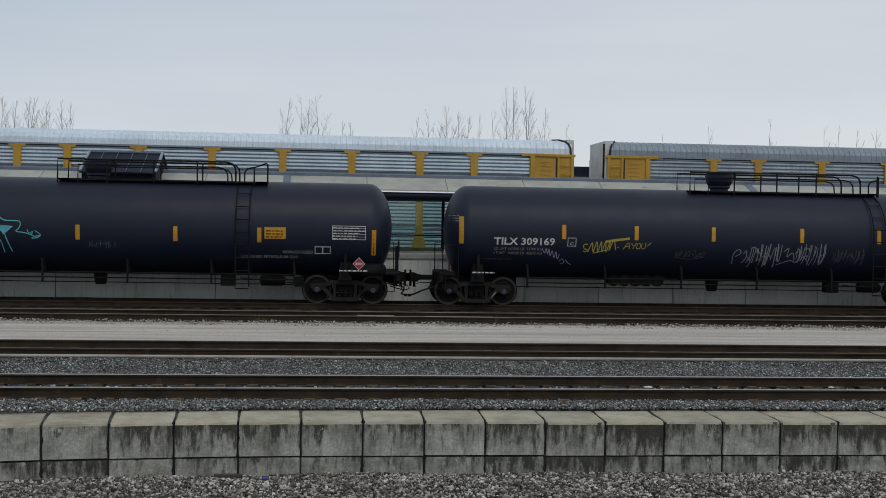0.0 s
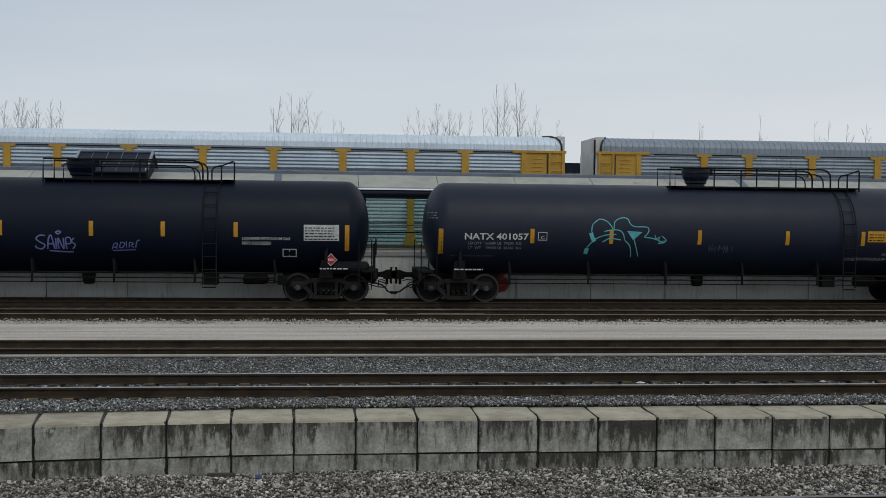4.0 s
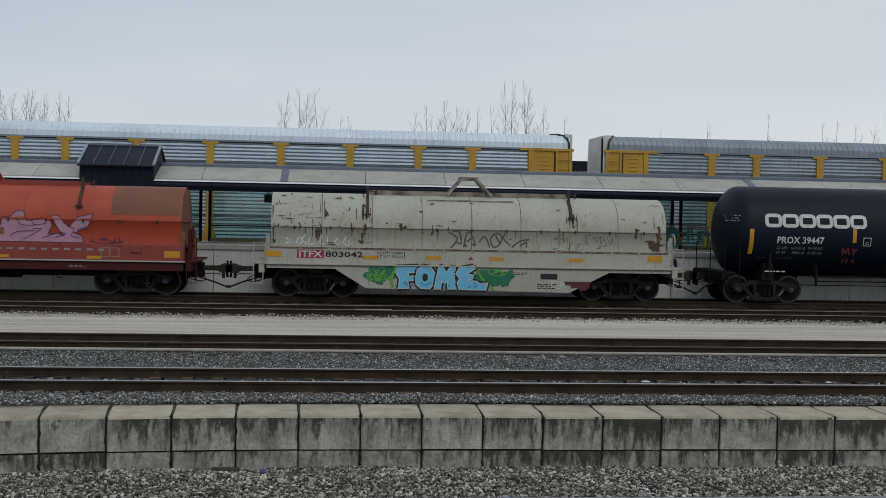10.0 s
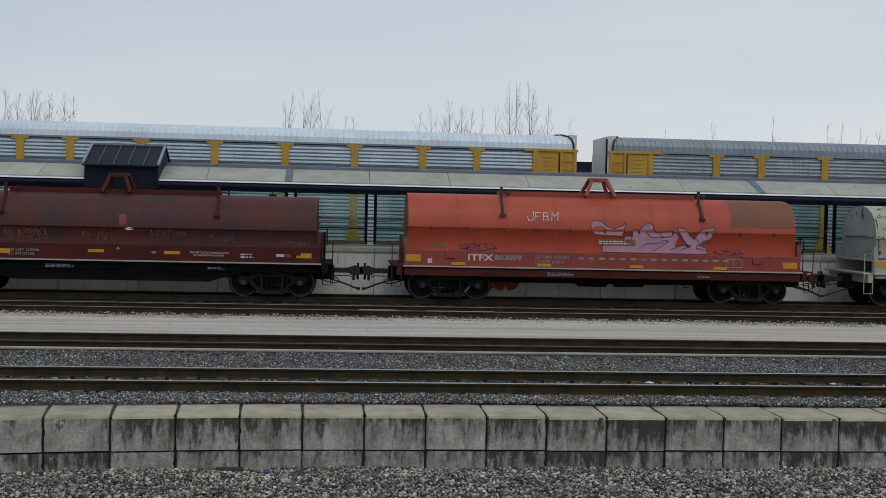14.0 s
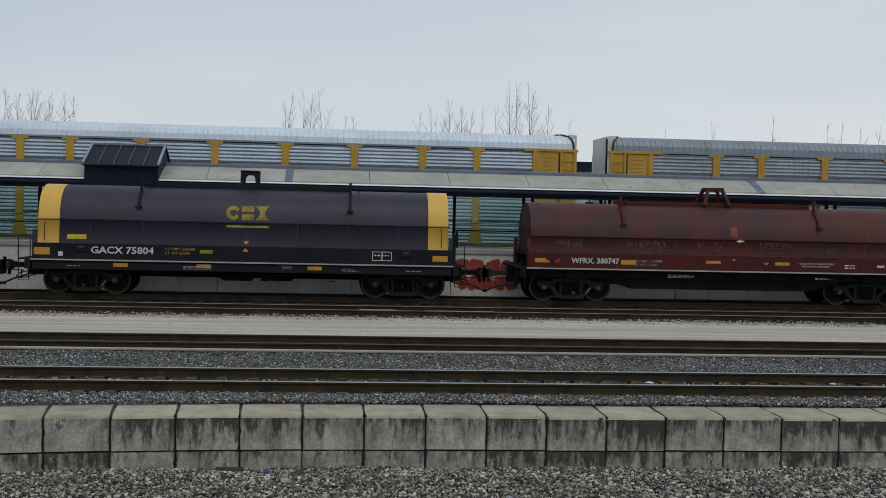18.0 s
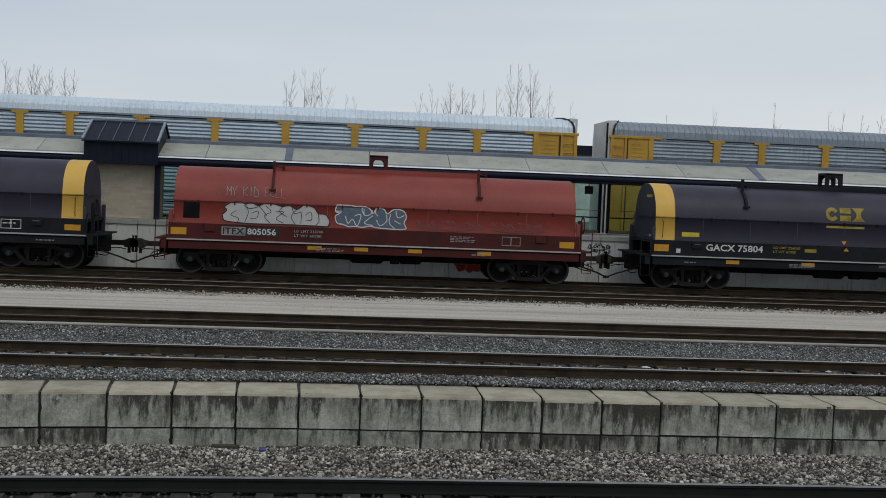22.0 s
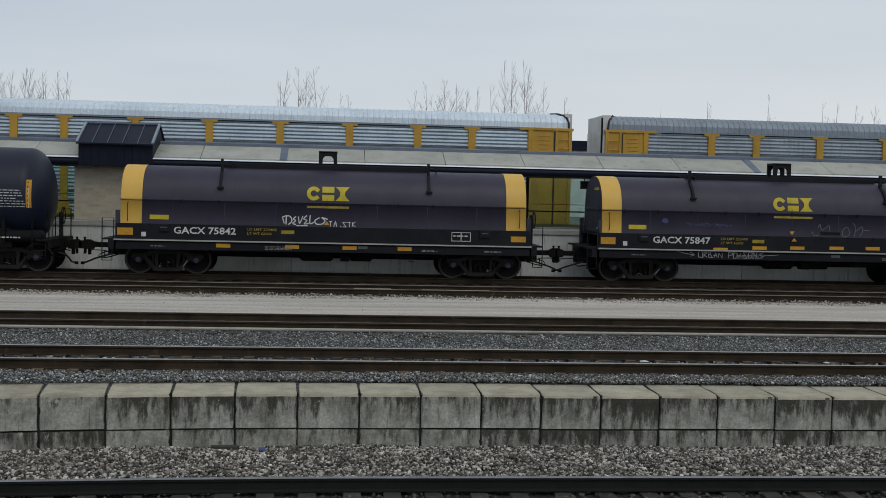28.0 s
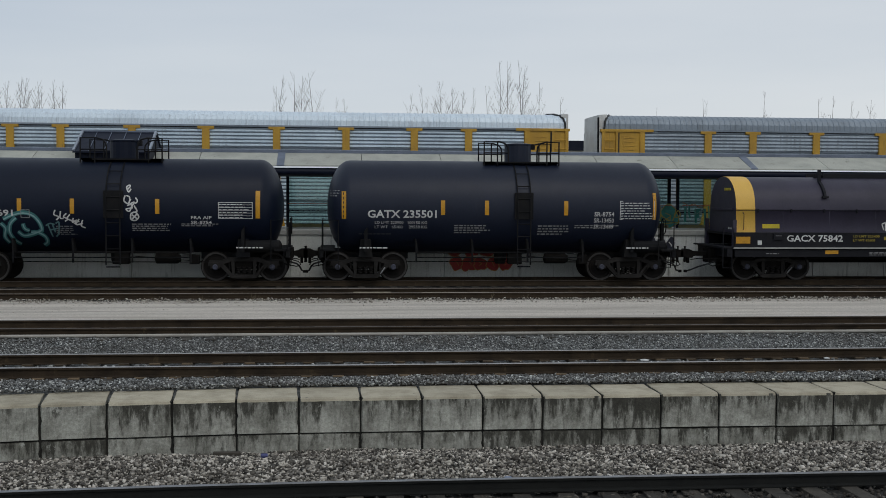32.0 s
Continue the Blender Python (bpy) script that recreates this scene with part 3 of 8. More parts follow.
def track(name, y, z, head, foot, label, x0, x1, plates=False, bend=None, side=M_rust):
    e = thing(name, 0, y, z, label, "railway track", kind="structure")
    r = part("rail", rail_mesh(head, foot, bend), [side, head, foot], e)
    r.matrix_basis = pose(0, -GAUGE, 0)
    again(r, 0, GAUGE, 0, e)
    bm = bmesh.new()
    box(bm, -0.11, 0.11, -1.3, 1.3, -0.36, -0.178, 0.012)
    s = part("sleeper", bm, M_tie, e)
    pl = part("tie_plate", boxes((-0.09, 0.09, -0.16, 0.16, -0.178, -0.160)), M_plate, e) if plates else None
    rnd = random.Random(int(y * 10))
    x, first = x0, True
    while x < x1:
        dy, rz = rnd.uniform(-0.06, 0.06) + (bend(x) if bend else 0), rnd.uniform(-1.5, 1.5)
        if first:
            s.matrix_basis = pose(x, dy, 0, 0, 0, rz)
        else:
            again(s, x, dy, rnd.uniform(-0.012, 0.004), e, rz)
        if pl:
            for side in (-GAUGE, GAUGE):
                if first and side < 0:
                    pl.matrix_basis = pose(x, side, 0)
                else:
                    again(pl, x, side + (bend(x) if bend else 0), 0, e)
        first = False
        x += 0.53 + rnd.uniform(-0.03, 0.03)
    return e


track("track_1", 13.95 - GAUGE, -0.75, M_head, M_dark, "nearest track with a polished rail on worn timber sleepers", -5.5, 9.5, False, lambda x: wall_bend(x) * 0.55, M_dark)
track("track_2", Y1, 0, M_headmid, M_rust, "rusty track on timber sleepers behind the block wall", -9.5, 13.5, True)
track("track_3", Y2, 0, M_headrust, M_rust, "rusty track with dusty rail feet beside the gravel road", -11, 16, True)
track("track_4", Y3, 0, M_headpale, M_rust, "dull brown track bedded in dark ballast", -13, 20)
track("track_5", Y4, 0, M_headrust, M_rust, "track that carries the freight train", -15, 23)
track("track_6", RACK_Y, RACK_Z, M_headrust, M_rust, "track behind the platform with two parked car carriers", -18, 29)


def along_tracks():
    """A pale conduit beside one rail, and two boards standing in for pale dust patches in a track."""
    e = thing("ground_conduit", 0, Y2 - GAUGE - 0.16, -0.145, "pale grey conduit laid along the rusty rail", "conduit", kind="structure")
    part("pipe", swept([(0.035 * math.cos(TAU * k / 8), 0.035 * math.sin(TAU * k / 8)) for k in range(8)], [-60, 60]), M_dust, e, "", True)
    # flat boards added in place of thin pale dust patches on the bed
    for x0, x1, y in ((0.6, 1.7, 33.35), (2.6, 4.6, 33.2)):
        e = thing("plank", (x0 + x1) / 2, y, -0.11, "straw-coloured board standing in for a pale dust patch in the track", "plank", "planks")
        part("board", boxes((-(x1 - x0) / 2, (x1 - x0) / 2, -0.07, 0.07, -0.05, 0.012), bevel=0.01), surf("straw_wood", (0.33, 0.29, 0.2), (0.2, 0.17, 0.12), 0.9, 0, 3.0), e)


along_tracks()


# ---- far platform: wall, deck, screen and canopy ----
def make_platform():
    e = thing("platform", 0, 0, 0, "grey concrete station platform with a pale coping edge", "platform", kind="structure")
    part("platform_core", boxes((-90, 110, PLAT_Y + 0.14, PLAT_Y + 5.0, -0.6, PLAT_Z - 0.02)), M_conc, e)
    bm = bmesh.new()
    box(bm, 0.012, 2.668, 0, 0.14, -0.5, PLAT_Z - 0.16, 0.012)
    p = part("wall_panel", bm, M_conc, e)
    c = part("coping", boxes((0.006, 2.674, -0.05, 0.6, PLAT_Z - 0.16, PLAT_Z), bevel=0.01), M_cope, e)
    for i, k in enumerate(range(-16, 24)):
        x = -1.47 + 2.68 * k
        if i == 0:
            p.matrix_basis, c.matrix_basis = pose(x, PLAT_Y, 0), pose(x, PLAT_Y, 0)
        else:
            again(p, x, PLAT_Y, 0, e)
            again(c, x, PLAT_Y, 0, e)
    return e


platform = make_platform()


def make_screen():
    """Glazed screen along the back of the platform."""
    e = thing("glazed_screen", 0, 43.0, PLAT_Z, "green-tinted glass screen between pairs of dark posts", "screen", kind="structure")
    post = part("post", boxes((-0.055, 0.055, -0.06, 0.06, 0, 2.25), bevel=0.008), M_navy, e, "dark blue steel post")
    pane = part("pane", boxes((0.22, 2.78, -0.006, 0.006, 0.12, 2.2)), M_glass, e, "green-tinted glass")
    pane.visible_shadow = False
    kerb = part("sill", boxes((0.2, 2.8, -0.08, 0.08, 0.0, 0.12)), surf("olive_sill", (0.3, 0.28, 0.13), (0.2, 0.19, 0.1), 0.8), e, "dull olive-yellow sill")
    mid = part("transom", boxes((0.2, 2.8, -0.025, 0.025, 0.58, 0.63)), M_navy, e)
    wire = part("red_rail", boxes((0.2, 2.8, -0.55, -0.53, 0.87, 0.895)), surf("red_rail_paint", (0.35, 0.07, 0.03), (0.25, 0.06, 0.03), 0.6), e, "thin red rail")
    first = True
    for k in range(-8, 14):
        x = -4.85 + 3.0 * k
        for o, dx in ((post, -0.17), (post, 0.17), (pane, 0), (kerb, 0), (mid, 0), (wire, 0)):
            if first and dx <= 0 and o.matrix_basis.translation.length == 0:
                o.matrix_basis = pose(x + dx, 0, 0)
            else:
                n = again(o, x + dx, 0, 0, e)
                n.visible_shadow = o.visible_shadow
        first = False
    for x0, x1 in ((15.72, 15.95), (16.01, 16.29), (16.35, 16.52)):
        part("dark_panel", boxes((x0, x1, -0.03, 0.03, 0.02, 2.24)), M_navy, e, "dark panel between two posts")
    return e


make_screen()


def make_canopy():
    e = thing("canopy", 0, 0, 0, "long platform canopy with pale sloping roof panels and navy gutter", "canopy", kind="structure")
    y0, z0, y1, z1 = 40.0, 3.77, 41.3, 4.24
    bm = bmesh.new()
    prof = [(y0, z0), (y1, z1), (y1, z1 - 0.06), (y0, z0 - 0.06)]
    swept(prof, [0.008, 2.832], bm=bm)
    bmesh.ops.recalc_face_normals(bm, faces=bm.faces)
    p = part("roof_panel", bm, M_roofp, e)
    bm = swept([(y0 - 0.01, z0 + 0.006), (y1, z1 + 0.03), (y1, z1), (y0 - 0.01, z0 - 0.03)], [-0.13, 0.13])
    bmesh.ops.recalc_face_normals(bm, faces=bm.faces)
    st = part("roof_strip", bm, M_flash, e, "blue-grey cover strip")
    firsts = {}
    for k in range(-12, 20):
        x = -1.82 + 2.843 * k
        for o in (p,) + ((st,) if k % 6 == 0 else ()):
            if o in firsts:
                again(o, x, 0, 0, e)
            else:
                firsts[o] = o
                o.matrix_basis = pose(x, 0, 0)
    part("ridge_cap", boxes((-40, 60, y1 - 0.02, y1 + 0.35, z1 - 0.02, z1 + 0.115), bevel=0.02), M_flash, e, "blue-grey ridge flashing")
    gutter = [(y0 - 0.02, z0 - 0.045), (y0 - 0.09, z0 - 0.05), (y0 - 0.15, z0 - 0.07), (y0 - 0.18, z0 - 0.085), (y0 - 0.185, z0 - 0.098), (y0 - 0.02, z0 - 0.098)]
    part("gutter", swept(gutter, [-40, 60]), M_gutter, e, "pale gutter lip, whitened for its glossy reflection")
    round_ = [(y0 - 0.02 + 0.16 * math.cos(a), z0 - 0.225 + 0.15 * math.sin(a)) for a in [TAU * k / 12 for k in range(12)]]
    part("fascia", swept(round_, [-40, 60]), M_navy, e, "dark navy rounded fascia", True)
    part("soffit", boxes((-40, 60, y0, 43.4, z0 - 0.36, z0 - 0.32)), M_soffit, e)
    part("back_roof", swept([(41.55, z1), (43.4, z0 + 0.05), (43.4, z0 - 0.3), (41.55, z1 - 0.2)], [-40, 60]), M_flash, e)
    spk = part("loudspeaker", boxes((-0.14, 0.14, -0.1, 0.1, -0.3, 0.0), (-0.02, 0.02, -0.02, 0.02, 0.0, 0.12), bevel=0.01), M_black, e, "black box hung below the canopy")
    spk.matrix_basis = pose(-2.5, 42.4, z0 - 0.46)
    again(spk, 9.4, 42.4, z0 - 0.46, e)
    col = part("column", boxes((-0.09, 0.09, -0.09, 0.09, PLAT_Z, z0 - 0.34), bevel=0.01), M_navy, e)
    col.matrix_basis = pose(-15.5, 42.2, 0)
    for x in (25.0, 34.0):
        again(col, x, 42.2, 0, e)
    return e


make_canopy()


def make_stair_house():
    e = thing("stair_house", -7.49, 0, 0, "stair house with a navy seamed metal gable roof over beige blocks", "shelter")
    x0, x1, y0, ym, y1, ze, zr = -1.29, 1.29, 39.66, 41.1, 42.5, 4.22, 4.9
    bm = boxes((x0 + 0.05, x1 - 0.05, y0 + 0.1, y1 - 0.1, 3.40, ze))
    part("upper_wall", bm, M_navy, e)
    sh = part("cladding_rib", boxes((-0.012, 0.012, y0 + 0.082, y0 + 0.1, 3.42, ze - 0.02)), M_navy, e)
    sh.matrix_basis = pose(x0 + 0.2, 0, 0)
    for k in range(1, 9):
        again(sh, x0 + 0.2 + 0.274 * k, 0, 0, e)
    for nm, ya, yb in (("roof_slope", y0 - 0.06, ym), ("roof_slope", y1 + 0.06, ym)):
        za = ze - 0.05
        bm = bmesh.new()
        v = [bm.verts.new(p) for p in ((x0, ya, za), (x1, ya, za), (x1, yb, zr), (x0, yb, zr), (x0, ya, za - 0.05), (x1, ya, za - 0.05), (x1, yb, zr - 0.05), (x0, yb, zr - 0.05))]
        for f in ((0, 1, 2, 3), (7, 6, 5, 4), (0, 4, 5, 1), (1, 5, 6, 2), (2, 6, 7, 3), (3, 7, 4, 0)):
            bm.faces.new([v[i] for i in f])
        bmesh.ops.recalc_face_normals(bm, faces=bm.faces)
        part(nm, bm, M_navy, e)
    for k in range(6):
        x = x0 + 0.03 + (x1 - x0 - 0.06) * k / 5
        edge = k in (0, 5)
        w = 0.055 if edge else 0.014
        bm = bmesh.new()
        tube(bm, [(x, y0 - 0.07, ze - 0.03), (x, ym, zr + 0.02)], w, 4)
        part("rake_trim" if edge else "roof_seam", bm, M_seam if edge else M_flash, e, "pale grey metal edge" if edge else "")
    for x in (x0 + 0.03, x1 - 0.03):
        bm = bmesh.new()
        tube(bm, [(x, ym, zr + 0.02), (x, y1 + 0.07, ze - 0.03)], 0.055, 4)
        part("rake_trim", bm, M_navy, e)
        bm = bmesh.new()
        v = [bm.verts.new(p) for p in ((x, y0 + 0.1, ze - 0.02), (x, y1 - 0.1, ze - 0.02), (x, ym, zr - 0.03))]
        bm.faces.new(v)
        part("gable", bm, M_navy, e)
    tb = bmesh.new()
    tube(tb, [(x0, ym, zr + 0.02), (x1, ym, zr + 0.02)], 0.035, 6)
    part("ridge", tb, M_flash, e)
    # beige block wall below, in courses
    part("wall_core", boxes((-1.5, 1.08, 40.37, 42.3, PLAT_Z, 3.42)), M_beige, e)
    whole = part("block", boxes((0.004, 0.426, -0.02, 0.03, 0.004, 0.106)), M_beige, e)
    half = part("half_block", boxes((0.004, 0.211, -0.02, 0.03, 0.004, 0.106)), M_beige, e)
    used = set()
    for r in range(17):
        row = [(whole, -1.5 + 0.43 * k) for k in range(6)] if r % 2 == 0 else [(half, -1.5)] + [(whole, -1.285 + 0.43 * k) for k in range(5)] + [(half, 0.865)]
        for o, x in row:
            if o in used:
                again(o, x, 40.38, PLAT_Z + 0.01 + 0.11 * r, e)
            else:
                used.add(o)
                o.matrix_basis = pose(x, 40.38, PLAT_Z + 0.01 + 0.11 * r)
    part("corner_trim", boxes((1.08, 1.24, 40.2, 40.5, PLAT_Z, 3.42)), M_navy, e)
    return e


make_stair_house()


# ---- parked car carriers ----
M_panel2 = surf("dusty_sheet", (0.51, 0.585, 0.645), (0.37, 0.425, 0.47), 0.45, 0.35, 0.7, 0.06, 25, streak=(0.22, 0.23, 0.24), streak_rng=(0.5, 0.66))


def ribbed(x0, x1, z0, z1, pitch, depth):
    """Sheet with ribs that run along x."""
    bm = bmesh.new()
    n = int(round((z1 - z0) / pitch))
    prof = []
    for i in range(n):
        z = z0 + (z1 - z0) * i / n
        h = (z1 - z0) / n
        prof += [(0, z), (0, z + 0.34 * h), (-depth, z + 0.46 * h), (-depth, z + 0.9 * h)]
    prof.append((0, z1))
    swept(prof, [x0, x1], closed=False, bm=bm)
    # recessed strips take the second material, with groove shade in its colour
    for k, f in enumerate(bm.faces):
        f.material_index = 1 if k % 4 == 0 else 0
    return bm


def make_rack(x, roof_mat, panel_mat, label, ajar=0):
    e = thing("car_carrier_wagon", x, RACK_Y, RACK_Z, label, "railway wagon", "parked car carriers")
    H, w = 13.45, 1.5
    side = -w
    # posts, from the middle outwards
    posts = [-9.22, -7.26, -4.46, -1.52, 1.33, 4.15, 6.96, 9.22]
    ztop, zroof = 5.14, 5.84
    bm = prism([(-0.15, 0.75), (0.15, 0.75), (0.15, ztop - 0.115), (0.33, ztop - 0.105), (0.33, ztop), (-0.33, ztop), (-0.33, ztop - 0.105), (-0.15, ztop - 0.115)], side - 0.1, side + 0.05)
    bm2 = prism([(-0.42, 0.8), (0.42, 0.8), (0.15, 1.75), (-0.15, 1.75)], side - 0.12, side + 0.02, bm)
    p = part("post", bm2, M_ochre, e, "ochre-yellow side post")
    for i, px in enumerate(posts):
        if i == 0:
            p.matrix_basis = pose(px, 0, 0)
        else:
            again(p, px, 0, 0, e)
        q = again(p, px, 0, 0, e)
        q.matrix_basis = pose(px, 0, 0, 0, 0, 180)
    ends = [-11.6 - (0.4 if ajar < 0 else 0.0)] + posts + [11.6]
    for a, b in zip(ends, ends[1:]):
        a2, b2 = a + (0.15 if a > -11.5 else 0), b - (0.15 if b < 11.5 else 0)
        for za, zb in ((1.0, 2.05), (2.12, 3.15), (3.22, 4.22), (4.29, ztop - 0.12)):
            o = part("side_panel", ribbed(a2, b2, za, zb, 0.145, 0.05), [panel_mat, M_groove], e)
            o.matrix_basis = pose(0, side + 0.02, 0)
        part("panel_edge", boxes((a2, b2, side + 0.0, side + 0.05, ztop - 0.1, ztop - 0.02)), M_silver2, e)
    part("inner_core", boxes((-H + 0.3, H - 0.3, side + 0.06, w - 0.06, 0.95, ztop)), M_silver2, e)
    # arched roof with ribs across
    arch = [(-1.5, ztop + 0.02), (-1.49, ztop + 0.28), (-1.40, ztop + 0.46), (-1.2, ztop + 0.58), (-0.8, ztop + 0.66), (0, ztop + 0.70)]
    arch = arch + [(-y, z) for y, z in arch[-2::-1]]
    bm = bmesh.new()
    xs, up = [], []
    xx = -13.28 - (0.4 if ajar < 0 else 0.0)
    while xx < 13.15:
        xs += [xx, xx + 0.15, xx + 0.17, xx + 0.22]
        up += [0, 0, 1, 1]
        xx += 0.24
    rings = [[bm.verts.new((x_, y * (1 + 0.012 * u), z + 0.016 * u)) for y, z in arch] for x_, u in zip(xs, up)]
    for a, b in zip(rings, rings[1:]):
        for i in range(len(arch) - 1):
            bm.faces.new((a[i], b[i], b[i + 1], a[i + 1]))
    part("roof", bm, roof_mat, e, "ribbed arched metal roof")
    # the shadow line below the roof edge, drawn as a thin dark strip
    part("roof_gap", boxes((-11.4, 11.4, side - 0.035, side + 0.02, ztop - 0.045, ztop - 0.015)), M_frame, e, "thin dark strip drawing the shadow under the roof edge")
    part("roof_rail", boxes((-12.2, 12.2, side - 0.03, side + 0.03, ztop - 0.01, ztop + 0.06)), M_silver2, e)
    for s in (-1, 1):
        q = 0.4 if s == ajar else 0.0          # this end reaches further out

        def out(a, b, *rest):
            return (min(s * (a + q), s * (b + q)), max(s * (a + q), s * (b + q)), *rest)
        part("end_panel", boxes(out(11.55, 13.4, side - 0.06, side + 0.0, 0.8, ztop - 0.02), bevel=0.015), M_ochre, e, "ochre end panel")
        part("end_beam", boxes(out(11.2, 13.48, side - 0.12, side + 0.03, ztop - 0.06, ztop + 0.05), bevel=0.012), M_ochre, e)
        for a, w_ in ((11.58, 0.2), (12.72, 0.1), (13.28, 0.14)):
            part("end_stile", boxes(out(a, a + w_, side - 0.12, side - 0.05, 0.8, ztop - 0.06), bevel=0.01), M_ochre, e)
        part("door_slit", boxes(out(12.66, 12.71, side - 0.09, side - 0.055, 0.85, ztop - 0.1)), M_black, e, "dark slit beside the end door")
        for k in range(4):
            part("pressed_slat", boxes(out(12.02, 12.48, side - 0.08, side - 0.055, 4.32 + 0.17 * k, 4.35 + 0.17 * k), bevel=0.006), M_ochre, e)
        for zz in (4.35, 4.72):
            part("grab_iron", tubes(0.018, [(s * (12.85 + q), side - 0.14, zz), (s * (13.3 + q), side - 0.14, zz)]), M_ochre, e)
        door = H + (0.05 if s == ajar else 0.0)
        bm = prism([(s * (13.15 + q), ztop), (s * (door + q), ztop), (s * (door + q), zroof - 0.04), (s * (13.15 + q), zroof - 0.02)], side + 0.12, w - 0.12)
        part("end_door", bm, M_whited, e, "dirty white end door top")
        part("end_wall", boxes(out(door - 0.16, door, side + 0.02, w - 0.02, 0.9, ztop)), M_whited, e)
        if s == ajar:
            part("door_edge", boxes(out(door, door + 0.05, side + 0.05, side + 0.2, 0.9, ztop + 0.55)), M_frame, e, "dark door edge")
        half_arch = arch[:6]
        curve = [(s * (13.3 + q - 0.55 * (k / 5) ** 2), y - 0.03, z + 0.03) for k, (y, z) in enumerate(half_arch)]
        part("roof_end_seal", tubes(0.04, curve), M_black, e, "black roof end seal")
    part("underframe", boxes((-H, H, -1.3, 1.3, 0.7, 0.95), (-H, H, -0.3, 0.3, 0.45, 0.72)), M_gear, e)
    for tx in (-9.8, 9.8):
        t = part("truck", boxes((tx - 1.2, tx + 1.2, -1.0, -0.85, 0.35, 0.6), (tx - 1.2, tx + 1.2, 0.85, 1.0, 0.35, 0.6), (tx - 0.2, tx + 0.2, -1.0, 1.0, 0.3, 0.7)), M_gear, e)
        for ax in (tx - 0.85, tx + 0.85):
            bm = bmesh.new()
            for sy in (-1, 1):
                lathe(bm, [(sy * 0.68, 0.36), (sy * 0.82, 0.36)], 20, at=(ax, 0, 0.36))
            lathe(bm, [(-0.7, 0.08), (0.7, 0.08)], 10, at=(ax, 0, 0.36))
            part("wheelset", bm, M_wheel, t)
    return e


make_rack(-3.61, M_roofsheet, M_silver, "silver ribbed car-carrier wagon with ochre posts behind the platform")
make_rack(25.05, M_silver2, M_panel2, "car-carrier wagon with a dull grey roof and ochre posts", -1)


# ---- bare trees and a far house ----
def bare_tree(x, y, height, spread, seed, twigs):
    """A slim leafless tree: a nearly upright leader with steeply rising side branches and fine twigs."""
    rnd = random.Random(seed)
    e = thing("tree", x, y, 0, "bare grey leafless tree beyond the yard", "tree", "bare trees")
    trunk, crown = bmesh.new(), bmesh.new()
    foot = Vector((rnd.uniform(-0.6, 0.6) * spread, rnd.uniform(-0.4, 0.4), 0))
    bend, top = Vector((rnd.uniform(-0.25, 0.25), 0, 0)), Vector((0, 0, height))

    def stem(u):
        return foot.lerp(top, u) + bend * math.sin(math.pi * u) + Vector((0.05 * math.sin(9 * u + seed), 0, 0))
    n = 12
    tube(trunk, [stem(i / n) for i in range(n + 1)], [0.009 + 0.085 * (1 - i / n) ** 1.4 for i in range(n + 1)], 5)

    def shoot(p, d, length, r, depth):
        pts = [p.copy()]
        for i in range(4):
            d = (d + Vector((rnd.uniform(-0.12, 0.12), rnd.uniform(-0.12, 0.12), 0.14))).normalized()
            p = p + d * (length / 4)
            pts.append(p.copy())
            if depth and i < 3:
                for _ in range(rnd.randint(1, 2)):
                    side = Vector((rnd.choice((-1, 1)) * rnd.uniform(0.4, 0.9), rnd.uniform(-0.5, 0.5), 0.9)).normalized()
                    shoot(p, side, length * rnd.uniform(0.22, 0.42), r * 0.6, depth - 1)
        tube(crown, pts, [r, r * 0.8, r * 0.65, r * 0.5, 0.005], 3)
    for k in range(twigs):
        u = 0.5 + 0.46 * (k + rnd.random()) / twigs
        side = Vector((rnd.choice((-1, 1)) * rnd.uniform(0.35, 0.75) * spread, rnd.uniform(-0.5, 0.5) * spread, 1)).normalized()
        shoot(stem(u), side, height * (0.05 + 0.42 * (1 - u)) * rnd.uniform(0.6, 1.1), 0.017 * (1.5 - u), 2 if u < 0.8 else 1)
    part("trunk", trunk, M_bark, e)
    part("crown", crown, M_bark, e, "fine bare branches")
    return e


# place, height, how wide the crown spreads and how many branches
TREES = [(-26.0, 11.7, 0.8, 13), (-25.2, 11.4, 0.9, 15), (-24.4, 11.7, 0.9, 14), (-23.8, 11.6, 0.8, 14), (-23.1, 11.4, 0.9, 16), (-22.5, 10.5, 0.7, 10), (-21.8, 11.4, 0.8, 13), (-21.2, 11.5, 0.7, 9)]
TREES += [(-4.5, 11.2, 0.8, 5), (-4.0, 12.2, 1.0, 9), (-3.1, 12.2, 0.8, 8), (-2.4, 12.1, 0.9, 9), (-1.9, 12.4, 1.0, 10), (0.3, 10.4, 0.9, 6), (0.9, 10.3, 0.9, 5), (6.3, 10.8, 0.9, 7), (7.1, 11.3, 0.9, 8), (7.7, 10.1, 0.9, 5)]
TREES += [(8.6, 11.8, 1.0, 16), (9.7, 11.5, 1.0, 15), (10.5, 11.1, 1.0, 15), (11.3, 11.1, 0.6, 5), (12.4, 11.6, 0.5, 4), (13.4, 13.4, 0.7, 7), (14.2, 13.6, 0.7, 9), (15.0, 13.5, 0.7, 10), (15.6, 12.9, 0.8, 6), (16.9, 12.0, 0.8, 8)]
TREES += [(18.4, 10.5, 0.7, 4), (26.7, 10.0, 0.6, 3), (30.3, 10.7, 0.6, 4), (35.9, 11.4, 0.6, 4), (40.8, 10.9, 0.7, 4), (41.6, 11.1, 0.6, 3), (43.5, 10.8, 0.8, 6), (44.7, 10.8, 0.8, 5)]
